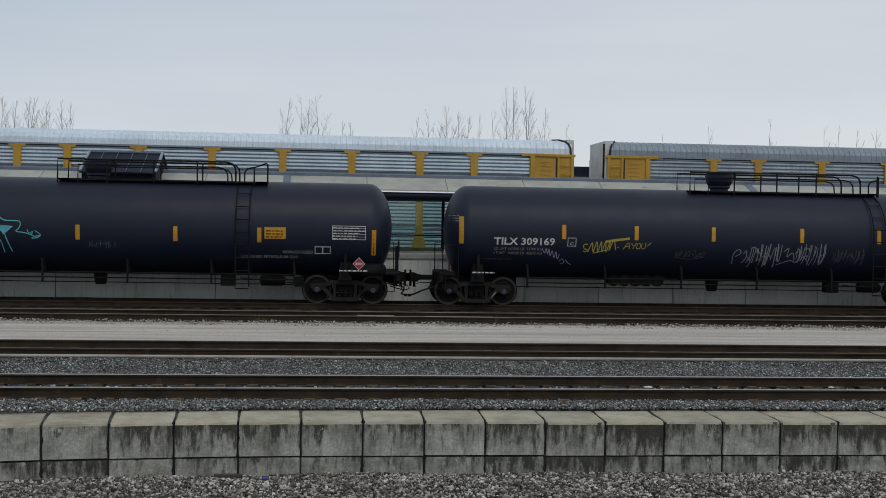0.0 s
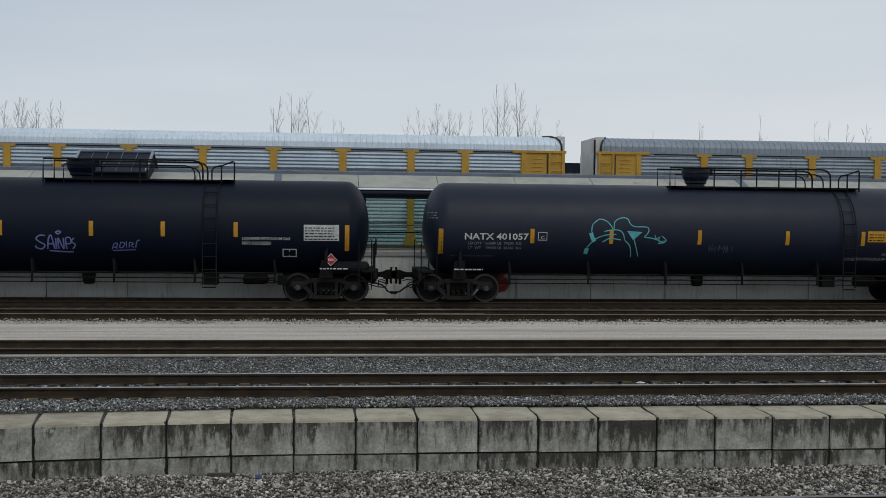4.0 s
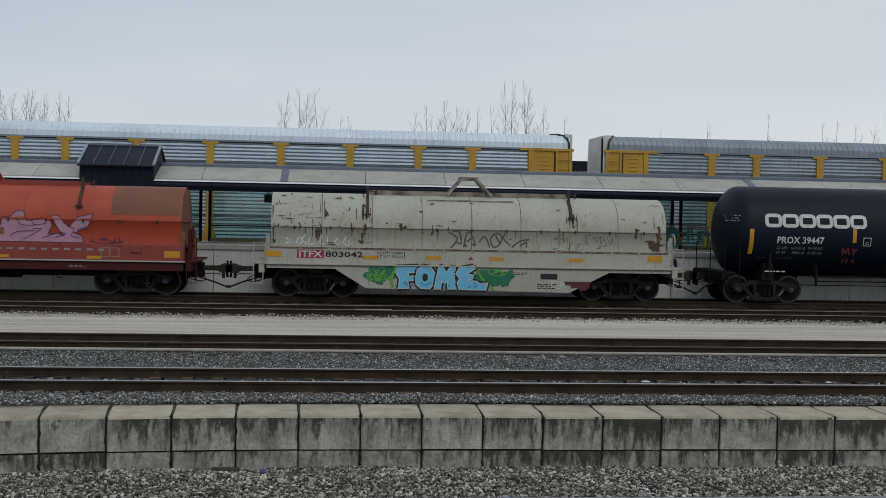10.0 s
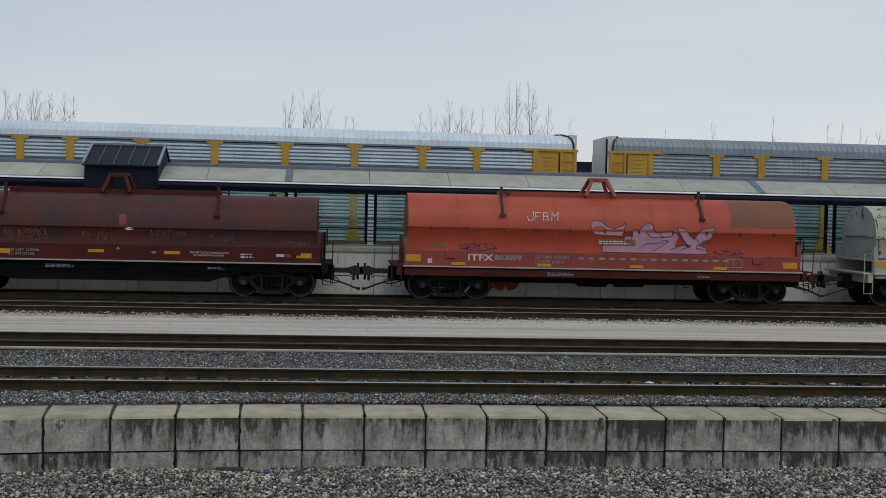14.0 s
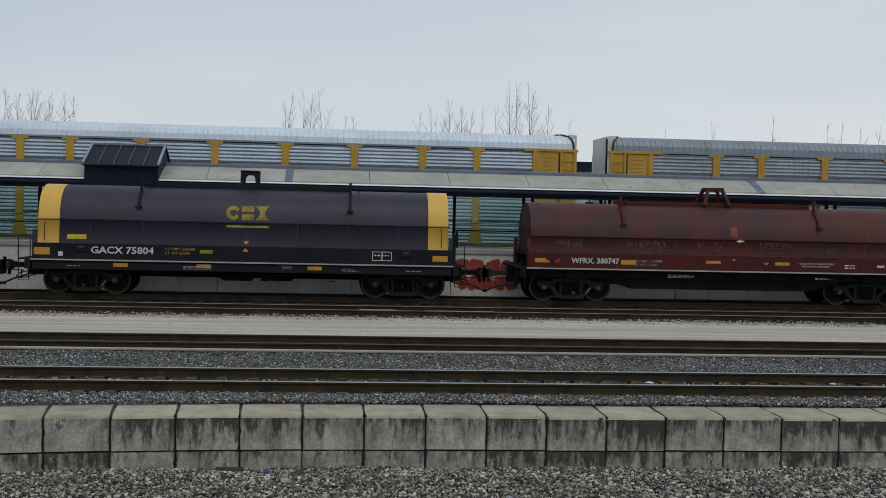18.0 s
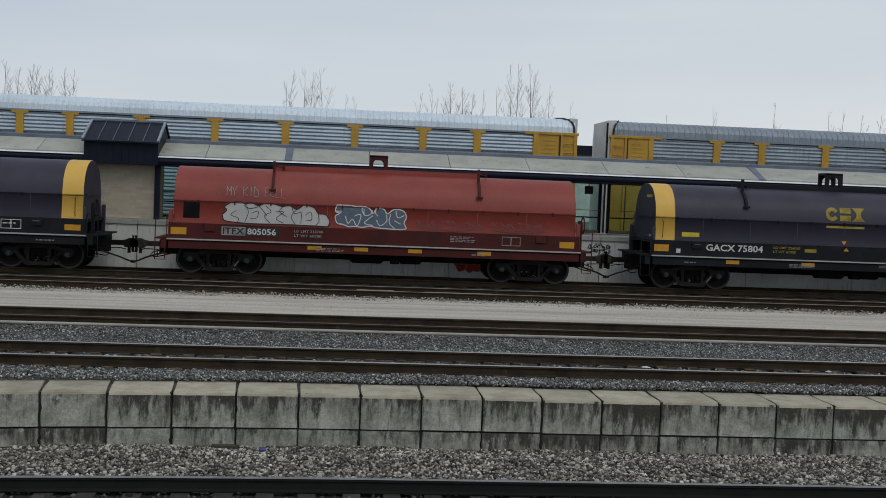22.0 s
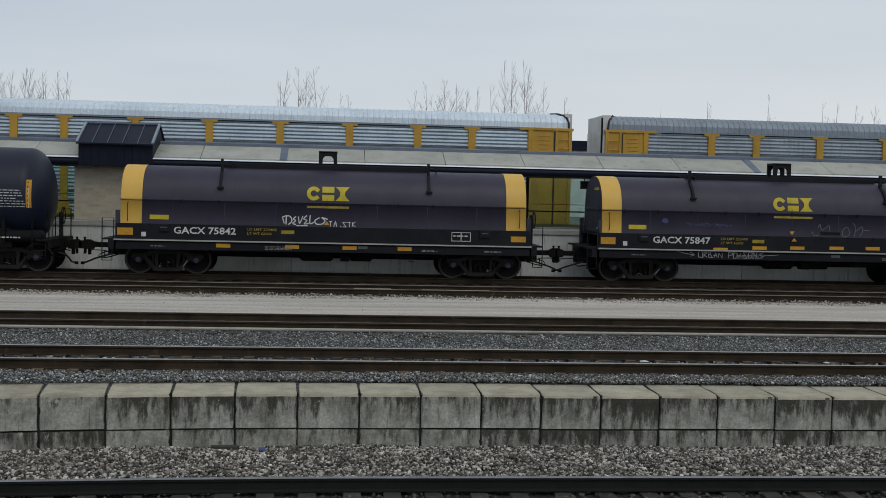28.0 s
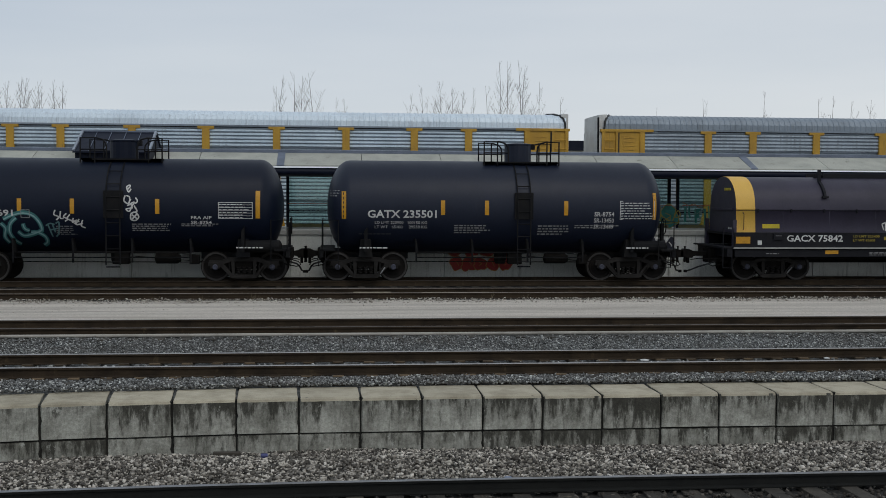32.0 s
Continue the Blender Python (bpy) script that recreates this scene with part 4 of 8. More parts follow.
for i, (tx, th, sp, tw) in enumerate(TREES):
    bare_tree(tx, 91.3 + 0.35 * (i * 7 % 5), th, sp, 40 + i, tw)


def far_house():
    e = thing("far_house", 30.5, 140, 0, "low house with a dark roof far behind the wagons", "house")
    part("wall", boxes((-5, 5, -3, 3, 0, 8.2)), M_whited, e)
    part("roof", prism([(-5.6, 8.1), (5.6, 8.1), (4.2, 9.3), (-4.2, 9.3)], -3.4, 3.4), M_navy, e, "dark roof")
    part("window", boxes((-1.2, 0.2, -3.05, -2.95, 6.2, 7.4)), M_black, e)


far_house()


# ---- lettering and paint on curved sides ----
def lay(name, shapes, material, parent, skin, lift=0.006, label=""):
    """Flat shapes, lists of (x, z), laid on a side whose y is skin(x, z)."""
    bm = bmesh.new()
    for k, sh in enumerate(shapes):
        up = lift + 0.00003 * k
        try:
            bm.faces.new([bm.verts.new((x, skin(x, z) - up, z)) for x, z in sh])
        except ValueError:
            pass
    bmesh.ops.remove_doubles(bm, verts=bm.verts, dist=0.0003)
    bmesh.ops.triangulate(bm, faces=bm.faces)
    o = part(name, bm, material, parent, label)
    if name in ("stencil", "panel_print", "notice_print", "sill_marking", "graffiti", "data_panel", "stencil_box", "graffiti_spot", "graffiti_glint", "graffiti_shadow", "rust_run") or name.endswith("outline"):
        o["kind"] = "stuff"
    return o


def rect(x0, x1, z0, z1, rows=4):
    out = []
    for i in range(rows):
        a, b = z0 + (z1 - z0) * i / rows, z0 + (z1 - z0) * (i + 1) / rows
        out.append([(x0, a), (x1, a), (x1, b), (x0, b)])
    return out


def outline_rect(x0, x1, z0, z1, w=0.02):
    return rect(x0, x1, z0, z0 + w, 1) + rect(x0, x1, z1 - w, z1, 1) + rect(x0, x0 + w, z0, z1, 2) + rect(x1 - w, x1, z0, z1, 2)


TEXTS = {}


def words(name, body, x0, x1, z0, z1, material, parent, skin, lift=0.008, bold=0.012):
    """Lettering in the built-in font, fitted to a box on the side."""
    if name == "reporting_mark":
        bold = 0.022
    if (body, bold) not in TEXTS:
        cu = bpy.data.curves.new("lettering", "FONT")
        cu.body, cu.offset, cu.resolution_u = body, bold, 2
        tmp = bpy.data.objects.new("lettering", cu)
        scene.collection.objects.link(tmp)
        bpy.context.view_layer.update()
        me = bpy.data.meshes.new_from_object(tmp.evaluated_get(bpy.context.evaluated_depsgraph_get()))
        vs = [v.co.copy() for v in me.vertices]
        TEXTS[(body, bold)] = (vs, [tuple(p.vertices) for p in me.polygons])
        bpy.data.objects.remove(tmp)
        bpy.data.curves.remove(cu)
        bpy.data.meshes.remove(me)
    vs, fs = TEXTS[(body, bold)]
    ax, bx = min(v.x for v in vs), max(v.x for v in vs)
    az, bz = min(v.y for v in vs), max(v.y for v in vs)
    me = bpy.data.meshes.new(name)
    pts = []
    for v in vs:
        x, z = x0 + (v.x - ax) / (bx - ax) * (x1 - x0), z0 + (v.y - az) / (bz - az) * (z1 - z0)
        pts.append((x, skin(x, z) - lift, z))
    me.from_pydata(pts, [], fs)
    me.materials.append(material)
    o = new(name, me)
    o.parent = parent
    if name in ("stencil", "reporting_mark"):
        o["kind"] = "stuff"
    return o


def small_print(x0, x1, z0, z1, lines, seed, gap=0.5):
    """Unreadable small writing: rows of short bars."""
    rnd, out = random.Random(seed), []
    h = (z1 - z0) / lines
    for i in range(lines):
        x, z = x0, z1 - h * (i + 1)
        end = x1 - rnd.uniform(0, 0.3) * (x1 - x0)
        while x < end:
            w = rnd.uniform(0.05, 0.16)
            out.append([(x, z), (min(x + w, end), z), (min(x + w, end), z + h * gap), (x, z + h * gap)])
            x += w + 0.035
    return out


def ribbon(pts, w):
    """A painted stroke of width w along smooth points."""
    P = [Vector((x, z)) for x, z in pts]
    fine = []
    for i in range(len(P) - 1):
        a, b, c, d = P[max(i - 1, 0)], P[i], P[i + 1], P[min(i + 2, len(P) - 1)]
        for k in range(6):
            t = k / 6
            fine.append(0.5 * ((2 * b) + (c - a) * t + (2 * a - 5 * b + 4 * c - d) * t * t + (3 * b - 3 * c + d - a) * t ** 3))
    fine.append(P[-1])
    out, prev = [], None
    for i, p in enumerate(fine):
        d = fine[min(i + 1, len(fine) - 1)] - fine[max(i - 1, 0)]
        if d.length < 1e-6:
            continue
        n = Vector((-d.y, d.x)).normalized() * w / 2
        cur = (p + n, p - n)
        if prev:
            out.append([tuple(prev[0]), tuple(prev[1]), tuple(cur[1]), tuple(cur[0])])
        prev = cur
    return out


def scrawl(x0, x1, z0, z1, letters, seed, w=0.03):
    """A sprayed tag that cannot be read: looped strokes, letter by letter."""
    rnd, out = random.Random(seed), []
    cw = (x1 - x0) / letters
    for k in range(letters):
        cx = x0 + cw * (k + 0.5)
        pts = [(cx + rnd.uniform(-0.62, 0.62) * cw, z0 + (z1 - z0) * rnd.random()) for _ in range(rnd.randint(4, 6))]
        pts[0] = (cx - 0.4 * cw, z0 + (z1 - z0) * rnd.choice((0.1, 0.9)))
        out += ribbon(pts, w)
    if rnd.random() < 0.7:
        out += ribbon([(x0, z0 + 0.02), ((x0 + x1) / 2, z0 - 0.05), (x1, z0 + 0.03)], w)
    return out


def blob(cx, cz, rx, rz, seed, n=18, rough=0.16):
    rnd = random.Random(seed)
    ph = [rnd.uniform(0, TAU) for _ in range(3)]
    return [(cx + rx * math.cos(a) * (1 + rough * math.sin(2 * a + ph[0]) + 0.5 * rough * math.sin(3 * a + ph[1])),
             cz + rz * math.sin(a) * (1 + rough * math.sin(2 * a + ph[2]))) for a in [TAU * k / n for k in range(n)]]


def bubbles(name, x0, x1, z0, z1, n, fill, edge, parent, skin, seed, w=0.03):
    """Bulging sprayed letters with an outline, too wild to read: lumps in the outline colour under smaller lumps of the fill."""
    rnd = random.Random(seed)
    cw, ch = (x1 - x0) / n, (z1 - z0) / 2
    for k in range(n):
        cx, cz = x0 + cw * (k + 0.5), (z0 + z1) / 2
        lumps = [(cx, cz + rnd.uniform(-0.1, 0.1) * ch, cw * 0.5, ch * rnd.uniform(0.72, 0.9))]
        for _ in range(3):
            lumps.append((cx + rnd.uniform(-0.34, 0.34) * cw, cz + rnd.choice((-1, 1)) * rnd.uniform(0.25, 0.5) * ch, cw * rnd.uniform(0.22, 0.34), ch * rnd.uniform(0.35, 0.5)))
        big = [blob(a, b, c + w, d + w, seed * 9 + 7 * k + i) for i, (a, b, c, d) in enumerate(lumps)]
        small = [blob(a, b, c, d, seed * 9 + 7 * k + i) for i, (a, b, c, d) in enumerate(lumps)]
        lay(name + "_outline", big, edge, parent, skin, 0.008 + 0.0012 * k)
        lay(name, small, fill, parent, skin, 0.0086 + 0.0012 * k)
        ins = ribbon([(cx - rnd.uniform(0.1, 0.25) * cw, cz + rnd.uniform(0.15, 0.4) * ch), (cx + rnd.uniform(-0.1, 0.15) * cw, cz + rnd.uniform(-0.1, 0.1) * ch), (cx - rnd.uniform(-0.2, 0.2) * cw, cz - rnd.uniform(0.2, 0.45) * ch)], w * 0.8)
        lay(name + "_outline", ins, edge, parent, skin, 0.0092 + 0.0012 * k)


STROKES = {"M": "00 02 11 22 20", "Y": "02 11 22|11 10", "K": "00 02|22 01 20", "I": "10 12", "D": "00 02 21 20 00", "F": "00 02 22|01 11", "E": "20 00 02 22|01 21", "L": "02 00 20",
           "J": "22 20 10 01", "B": "00 02 12 11 01|11 20 00", "T": "02 22|12 10", "A": "00 12 20|01 21", "S": "22 02 11 20 00", "U": "02 00 20 22", "R": "00 02 22 01 20", "N": "00 02 20 22", "P": "00 02 22 21 01",
           "O": "10 00 02 22 20 10", ".": "10 20"}


def hand(text, x0, x1, z0, z1, w, seed, slant=0.0):
    """Freehand capitals drawn in strokes of width w."""
    rnd, out = random.Random(seed), []
    cw = (x1 - x0) / len(text)
    for k, ch in enumerate(text):
        lift, tall = rnd.uniform(-0.08, 0.08), rnd.uniform(0.85, 1.08)
        for line in STROKES.get(ch, "").split("|"):
            pts = []
            for c in line.split():
                u, v = int(c[0]) / 2 + rnd.uniform(-0.09, 0.09), int(c[1]) / 2 * tall + lift + rnd.uniform(-0.06, 0.06)
                pts.append((x0 + cw * (k + 0.12 + 0.72 * u + slant * v), z0 + (z1 - z0) * v))
            if len(pts) > 1:
                dense = [pts[0]]
                for a, b in zip(pts, pts[1:]):
                    dense += [(a[0] * 0.75 + b[0] * 0.25, a[1] * 0.75 + b[1] * 0.25), (a[0] * 0.25 + b[0] * 0.75, a[1] * 0.25 + b[1] * 0.75), b]
                out += ribbon(dense, w)
    return out


def scaled(text, x0, x1, z0, z1):
    """Strokes given on a grid of 100 by 100, top left first, set into a box."""
    return [[(x0 + (x1 - x0) * float(a) / 100, z1 - (z1 - z0) * float(b) / 100) for a, b in (p.split(",") for p in line.split())] for line in text.split("|")]


def strokes(text, x0, x1, z0, z1, w):
    """Sprayed strokes of width w, given as for scaled()."""
    return sum((ribbon(p, w) for p in scaled(text, x0, x1, z0, z1)), [])


def flares(x0, x1, z0, z1, n, seed, w):
    """A wild tag: steep tapering strokes side by side, tied by a few sloping ones."""
    rnd, out = random.Random(seed), []
    for k in range(n):
        x, lean = x0 + (x1 - x0) * (k + rnd.random()) / n, rnd.uniform(-0.16, 0.04) * (z1 - z0)
        a, b = z1 - rnd.uniform(0, 0.3) * (z1 - z0), z0 + rnd.uniform(0, 0.35) * (z1 - z0)
        out += ribbon([(x, a), (x + lean * 0.2 + rnd.uniform(-0.03, 0.03), (a + b) / 2), (x + lean, b)], w * rnd.uniform(0.5, 1.2))
    for k in range(n // 3):
        x, z = x0 + (x1 - x0) * rnd.random() * 0.8, z0 + (z1 - z0) * rnd.uniform(0.25, 0.75)
        out += ribbon([(x, z), (x + 0.1, z + 0.05), (x + 0.22, z + rnd.uniform(-0.1, 0.1))], w * 0.7)
    return out


def edge_lines(shape, w):
    out = []
    for a, b in zip(shape, shape[1:] + shape[:1]):
        out += ribbon([a, b], w)
    return out


# ---- running gear ----
def wheelset_mesh():
    bm = bmesh.new()
    for s in (-1, 1):
        pr = [(s * 0.62, 0.09), (s * 0.64, 0.12), (s * 0.66, 0.37), (s * 0.655, 0.47), (s * 0.69, 0.485), (s * 0.705, 0.46), (s * 0.80, 0.452),
              (s * 0.80, 0.40), (s * 0.765, 0.385), (s * 0.745, 0.30), (s * 0.76, 0.15), (s * 0.82, 0.13), (s * 0.84, 0.10)]
        lathe(bm, pr, 28)
    for f in bm.faces:
        r = math.hypot(f.calc_center_median().x, f.calc_center_median().z)
        f.material_index = 1 if 0.39 < r < 0.46 and abs(f.calc_center_median().y) > 0.77 else 0
    lathe(bm, [(-0.66, 0.085), (0.66, 0.085)], 12)
    for s in (-1, 1):
        n0 = len(bm.faces)
        lathe(bm, [(s * 0.84, 0.10), (s * 1.04, 0.10), (s * 1.06, 0.075), (s * 1.09, 0.07)], 14)
        for k in range(3):
            a = TAU * k / 3
            box(bm, 0.045 * math.cos(a) - 0.016, 0.045 * math.cos(a) + 0.016, s * 1.09 - 0.012, s * 1.09 + 0.012, 0.045 * math.sin(a) - 0.016, 0.045 * math.sin(a) + 0.016)
        bm.faces.ensure_lookup_table()
        for f in bm.faces[n0:]:
            f.material_index = 2
    me = bpy.data.meshes.new("wheelset")
    bm.normal_update()
    bm.to_mesh(me)
    bm.free()
    for m in (M_wheel, M_rim, M_hub):
        me.materials.append(m)
    return me


def side_frame_mesh():
    bm = bmesh.new()
    ya, yb = -1.04, -0.90
    # arched top member, diagonal arms, spring seat, columns and the boxes over the axles
    prism([(-1.12, 0.50), (-1.08, 0.66), (-0.72, 0.66), (-0.45, 0.76), (0.45, 0.76), (0.72, 0.66), (1.08, 0.66), (1.12, 0.50), (0.72, 0.52), (0.42, 0.63), (-0.42, 0.63), (-0.72, 0.52)], ya, yb, bm)
    for s in (-1, 1):
        a = [(s * 0.72, 0.64), (s * 0.60, 0.52), (s * 0.30, 0.17), (s * 0.42, 0.14), (s * 0.74, 0.48)]
        prism(a, ya + 0.01, yb, bm)
        prism([(s * 0.40, 0.66), (s * 0.28, 0.66), (s * 0.28, 0.18), (s * 0.36, 0.18)], ya + 0.015, yb, bm)
        box(bm, s * 0.889 - 0.15, s * 0.889 + 0.15, ya - 0.01, yb + 0.02, 0.40, 0.62, 0.02)
    prism([(-0.44, 0.14), (-0.36, 0.22), (0.36, 0.22), (0.44, 0.14), (0.36, 0.10), (-0.36, 0.10)], ya - 0.03, yb + 0.06, bm)
    me = bpy.data.meshes.new("side_frame")
    bm.normal_update()
    bm.to_mesh(me)
    bm.free()
    me.materials.append(M_cast)
    return me


def spring_mesh():
    pts = [(0.062 * math.cos(a), -0.97 + 0.062 * math.sin(a), 0.22 + 0.26 * a / (TAU * 4.5)) for a in [TAU * 4.5 * k / 45 for k in range(46)]]
    bm = tubes(0.015, pts, n=4)
    me = bpy.data.meshes.new("spring")
    bm.to_mesh(me)
    bm.free()
    me.materials.append(M_cast)
    return me


WHEELSET, FRAME, SPRINGS = wheelset_mesh(), side_frame_mesh(), spring_mesh()
WHEELS = []          # each wheelset, with its place on the truck


def child(name, mesh, parent, m):
    o = new(name, mesh)
    o.parent = parent
    o.matrix_basis = m
    return o




def add_truck(car, x):
    bm = boxes((-0.28, 0.28, -0.95, 0.95, 0.42, 0.62), (-0.22, 0.22, -0.35, 0.35, 0.60, 0.80), (-0.9, 0.9, -0.06, 0.06, 0.34, 0.42), bevel=0.015)
    t = part("truck", bm, M_gear, car, "dark cast steel truck")
    t.matrix_basis = pose(x, 0, 0)
    child("side_frame", FRAME, t, pose(0, 0, 0))
    child("side_frame", FRAME, t, pose(0, 0, 0, 0, 0, 180))
    for sx in (-0.17, 0.0, 0.17):
        child("spring", SPRINGS, t, pose(sx, 0, 0))
        child("spring", SPRINGS, t, pose(sx, 0, 0, 0, 0, 180))
    part("brake_lever", tubes(0.022, [(0.42, -0.99, 0.16), (0.62, -1.07, 0.44)], n=5), M_dimwhite if x < 0 else M_gear, t)
    for ax in (-0.889, 0.889):
        w = child("wheelset", WHEELSET, t, pose(ax, 0, 0.457))
        WHEELS.append((w, ax))


def add_coupler(car, x0, x1, mat):
    """Draft gear, shank, knuckle and hanging air hose, from x0 on the body out to x1."""
    s = 1 if x1 > x0 else -1

    def span(a, b, *rest):
        return (min(a, b), max(a, b), *rest)
    bm = boxes(span(x0 - s * 0.8, x0, -0.22, 0.22, 0.66, 1.0), span(x0, x0 + s * 0.09, -0.28, 0.28, 0.7, 1.03), span(x0 - s * 0.3, x0 + s * 0.04, -0.34, 0.34, 0.62, 0.72), bevel=0.02)
    part("draft_box", bm, M_gear, car)
    xm = x1 - s * 0.28
    c = part("coupler", boxes(span(x0, xm, -0.08, 0.08, 0.76, 0.92), bevel=0.02), mat, car, "rusty steel coupler")
    # head with its guard arm, hooked knuckle, pin and locking lug
    bm = prism([(xm - s * 0.16, 0.77), (xm - s * 0.06, 0.75), (xm - s * 0.04, 0.70), (x1 - s * 0.1, 0.70), (x1 + s * 0.01, 0.76), (x1 + s * 0.01, 0.95), (x1 - s * 0.08, 1.0), (xm + s * 0.06, 0.99), (xm - s * 0.04, 0.94), (xm - s * 0.16, 0.92)], -0.19, 0.14)
    part("coupler_head", bm, mat, c)
    bm = prism([(x1 - s * 0.14, 0.71), (x1 + s * 0.05, 0.72), (x1 + s * 0.09, 0.78), (x1 + s * 0.09, 0.92), (x1 + s * 0.04, 0.97), (x1 - s * 0.14, 0.98)], -0.22, -0.04)
    part("knuckle", bm, mat, c)
    part("knuckle_pin", lathe(bmesh.new(), [(0.55, 0.03), (0.57, 0.045), (0.62, 0.03), (1.05, 0.03), (1.07, 0.05), (1.09, 0.03)], 8, "z", (x1 - s * 0.07, -0.13, 0)), M_gear, c)
    part("locking_lug", boxes(span(xm + s * 0.03, xm + s * 0.12, -0.1, 0.02, 0.52, 0.7), span(xm + s * 0.16, xm + s * 0.24, -0.14, -0.06, 0.58, 0.7), bevel=0.012), mat, c)
    part("pin_lifter", tubes(0.016, [(xm, -0.12, 0.64), (xm - s * 0.1, -0.5, 0.7), (x0 + s * 0.06, -1.1, 0.72), (x0 + s * 0.06, -1.35, 0.72), (x0 + s * 0.04, -1.4, 0.5)], n=5), M_gear, car)
    hose = [(x0 - s * 0.25, -0.42, 0.62), (x0 + s * 0.02, -0.45, 0.58), (x0 + s * 0.2, -0.47, 0.53), (x0 + (x1 - x0) * 0.55, -0.42, 0.42), (x1 - s * 0.2, -0.34, 0.31), (x1 - s * 0.06, -0.3, 0.265), (x1, -0.3, 0.26)]
    part("air_hose", tubes(0.03, hose), M_black, car, "drooping black air hose")
    part("gladhand", boxes(span(x1 - s * 0.1, x1 + s * 0.01, -0.345, -0.255, 0.22, 0.31), bevel=0.02), mat, car)
    part("angle_cock", lathe(bmesh.new(), [(-0.08, 0.03), (-0.05, 0.055), (0.05, 0.055), (0.08, 0.04)], 8, "x", (x0 - s * 0.1, -0.44, 0.61)), M_gear, car)
    hang = [(x0 - s * 0.3, -0.9, 0.6), (x0 - s * 0.05, -0.95, 0.52), (x0 + s * 0.22, -0.9, 0.47), (x0 + s * 0.34, -0.86, 0.53), (x0 + s * 0.26, -0.84, 0.62), (x0 + s * 0.05, -0.8, 0.68)]
    part("brake_pipe", tubes(0.018, hang, n=5), M_gear, car)


def ladder(car, x, ys, z0, z1, w=0.38, step=0.4, mat=None):
    """Uprights and rungs; ys gives y at a height."""
    n = 12
    hs = [z0 + (z1 - z0) * i / n for i in range(n + 1)]
    l = part("ladder", tubes(0.022, *[[(x + dx, ys(z), z) for z in hs] for dx in (-w / 2, w / 2)], n=5), mat or M_frame, car)
    z = z0 + 0.1
    while z < z1:
        part("rung", tubes(0.016, [(x - w / 2, ys(z), z), (x + w / 2, ys(z), z)], n=5), mat or M_frame, l)
        z += step


# ---- tank wagons ----
C_faint = paint("faint_grey_stencil", (0.05, 0.052, 0.06))


def tank_wagon(x, half, truck_x, reach, label, mat, walk_x, dome_x, ladder_x, bars, end_bars, seed, low_rail=True, mark_z=2.42, end_z=(2.0, 2.86), shift=0.0):
    car = thing("tank_wagon", x, Y4, 0, label, "railway wagon", "freight train")
    R, cz, hd = 1.50, 2.37, 0.74
    a = half - hd

    def skin(px, pz):
        r = R if abs(px - shift) <= a else R * math.sqrt(max(0.02, 1 - ((abs(px - shift) - a) / hd) ** 2))
        return -math.sqrt(max(r * r - (pz - cz) ** 2, 0.01))
    prof = [(-a - hd * math.sin(t), R * math.cos(t)) for t in [math.pi / 2 * k / 10 for k in range(9, -1, -1)]]
    prof += [(a + hd * math.sin(t), R * math.cos(t)) for t in [math.pi / 2 * k / 10 for k in range(10)]]
    bm = lathe(bmesh.new(), prof, 64, "x", (shift, 0, cz))
    part("tank", bm, mat, car, "dull black cylindrical tank", True)
    for s in (-1, 1):
        end = half + s * shift
        # stub sill, bolster saddle and end platform
        part("stub_sill", boxes((min(s * (truck_x - 1.4), s * (end + 0.22)), max(s * (truck_x - 1.4), s * (end + 0.22)), -0.3, 0.3, 0.68, 0.98), bevel=0.015), M_frame, car)
        bm = prism([(s * truck_x - 0.22, 0.78), (s * truck_x + 0.22, 0.78), (s * truck_x + 0.16, 1.35), (s * truck_x - 0.16, 1.35)], -1.28, 1.28)
        part("bolster", bm, M_frame, car)
        part("saddle_web", prism([(s * truck_x - 0.05, 0.95), (s * truck_x + 0.05, 0.95), (s * truck_x + 0.05, 1.75), (s * truck_x - 0.05, 1.6)], -1.44, -1.2), M_frame, car)
        part("end_platform", boxes((min(s * (end - 0.25), s * (end + 0.22)), max(s * (end - 0.25), s * (end + 0.22)), -1.45, 1.45, 0.98, 1.04)), M_frame, car)
        part("end_sill", boxes((s * (end + 0.17) - 0.06, s * (end + 0.17) + 0.06, -1.45, 1.45, 0.78, 1.0)), M_frame, car)
        xe = s * (end + 0.15)
        rail = [(s * (end - 0.35), -1.46, 1.0), (s * (end - 0.35), -1.46, 1.95), (xe, -1.46, 1.95), (xe, -1.46, 1.0)]
        for side in (1, -1):
            part("end_handrail", tubes(0.02, [(p[0], side * p[1], p[2]) for p in rail], n=5), M_frame, car)
        part("step", tubes(0.018, [(xe - s * 0.5, -1.46, 0.98), (xe - s * 0.5, -1.46, 0.45), (xe - s * 0.1, -1.46, 0.45), (xe - s * 0.1, -1.46, 0.98)], [(xe - s * 0.5, -1.46, 0.7), (xe - s * 0.1, -1.46, 0.7)], n=5), M_frame, car)
        add_coupler(car, s * (end + 0.22), s * reach, M_gear)
        add_truck(car, s * truck_x)
        lay("sill_marking", small_print(s * truck_x - 0.2, s * truck_x + 0.75, 1.07, 1.11, 1, seed + s, 1.0), M_white, car, lambda px, pz: -1.47, 0.02)
    bw = bmesh.new()
    ring = [(half + shift + 0.24, 0.27 * math.cos(t), 1.75 + 0.27 * math.sin(t)) for t in [TAU * k / 16 for k in range(17)]]
    tube(bw, ring, 0.02, 5)
    tube(bw, [(half + shift + 0.24, -0.27, 1.75), (half + shift + 0.24, 0.27, 1.75)], 0.012, 4)
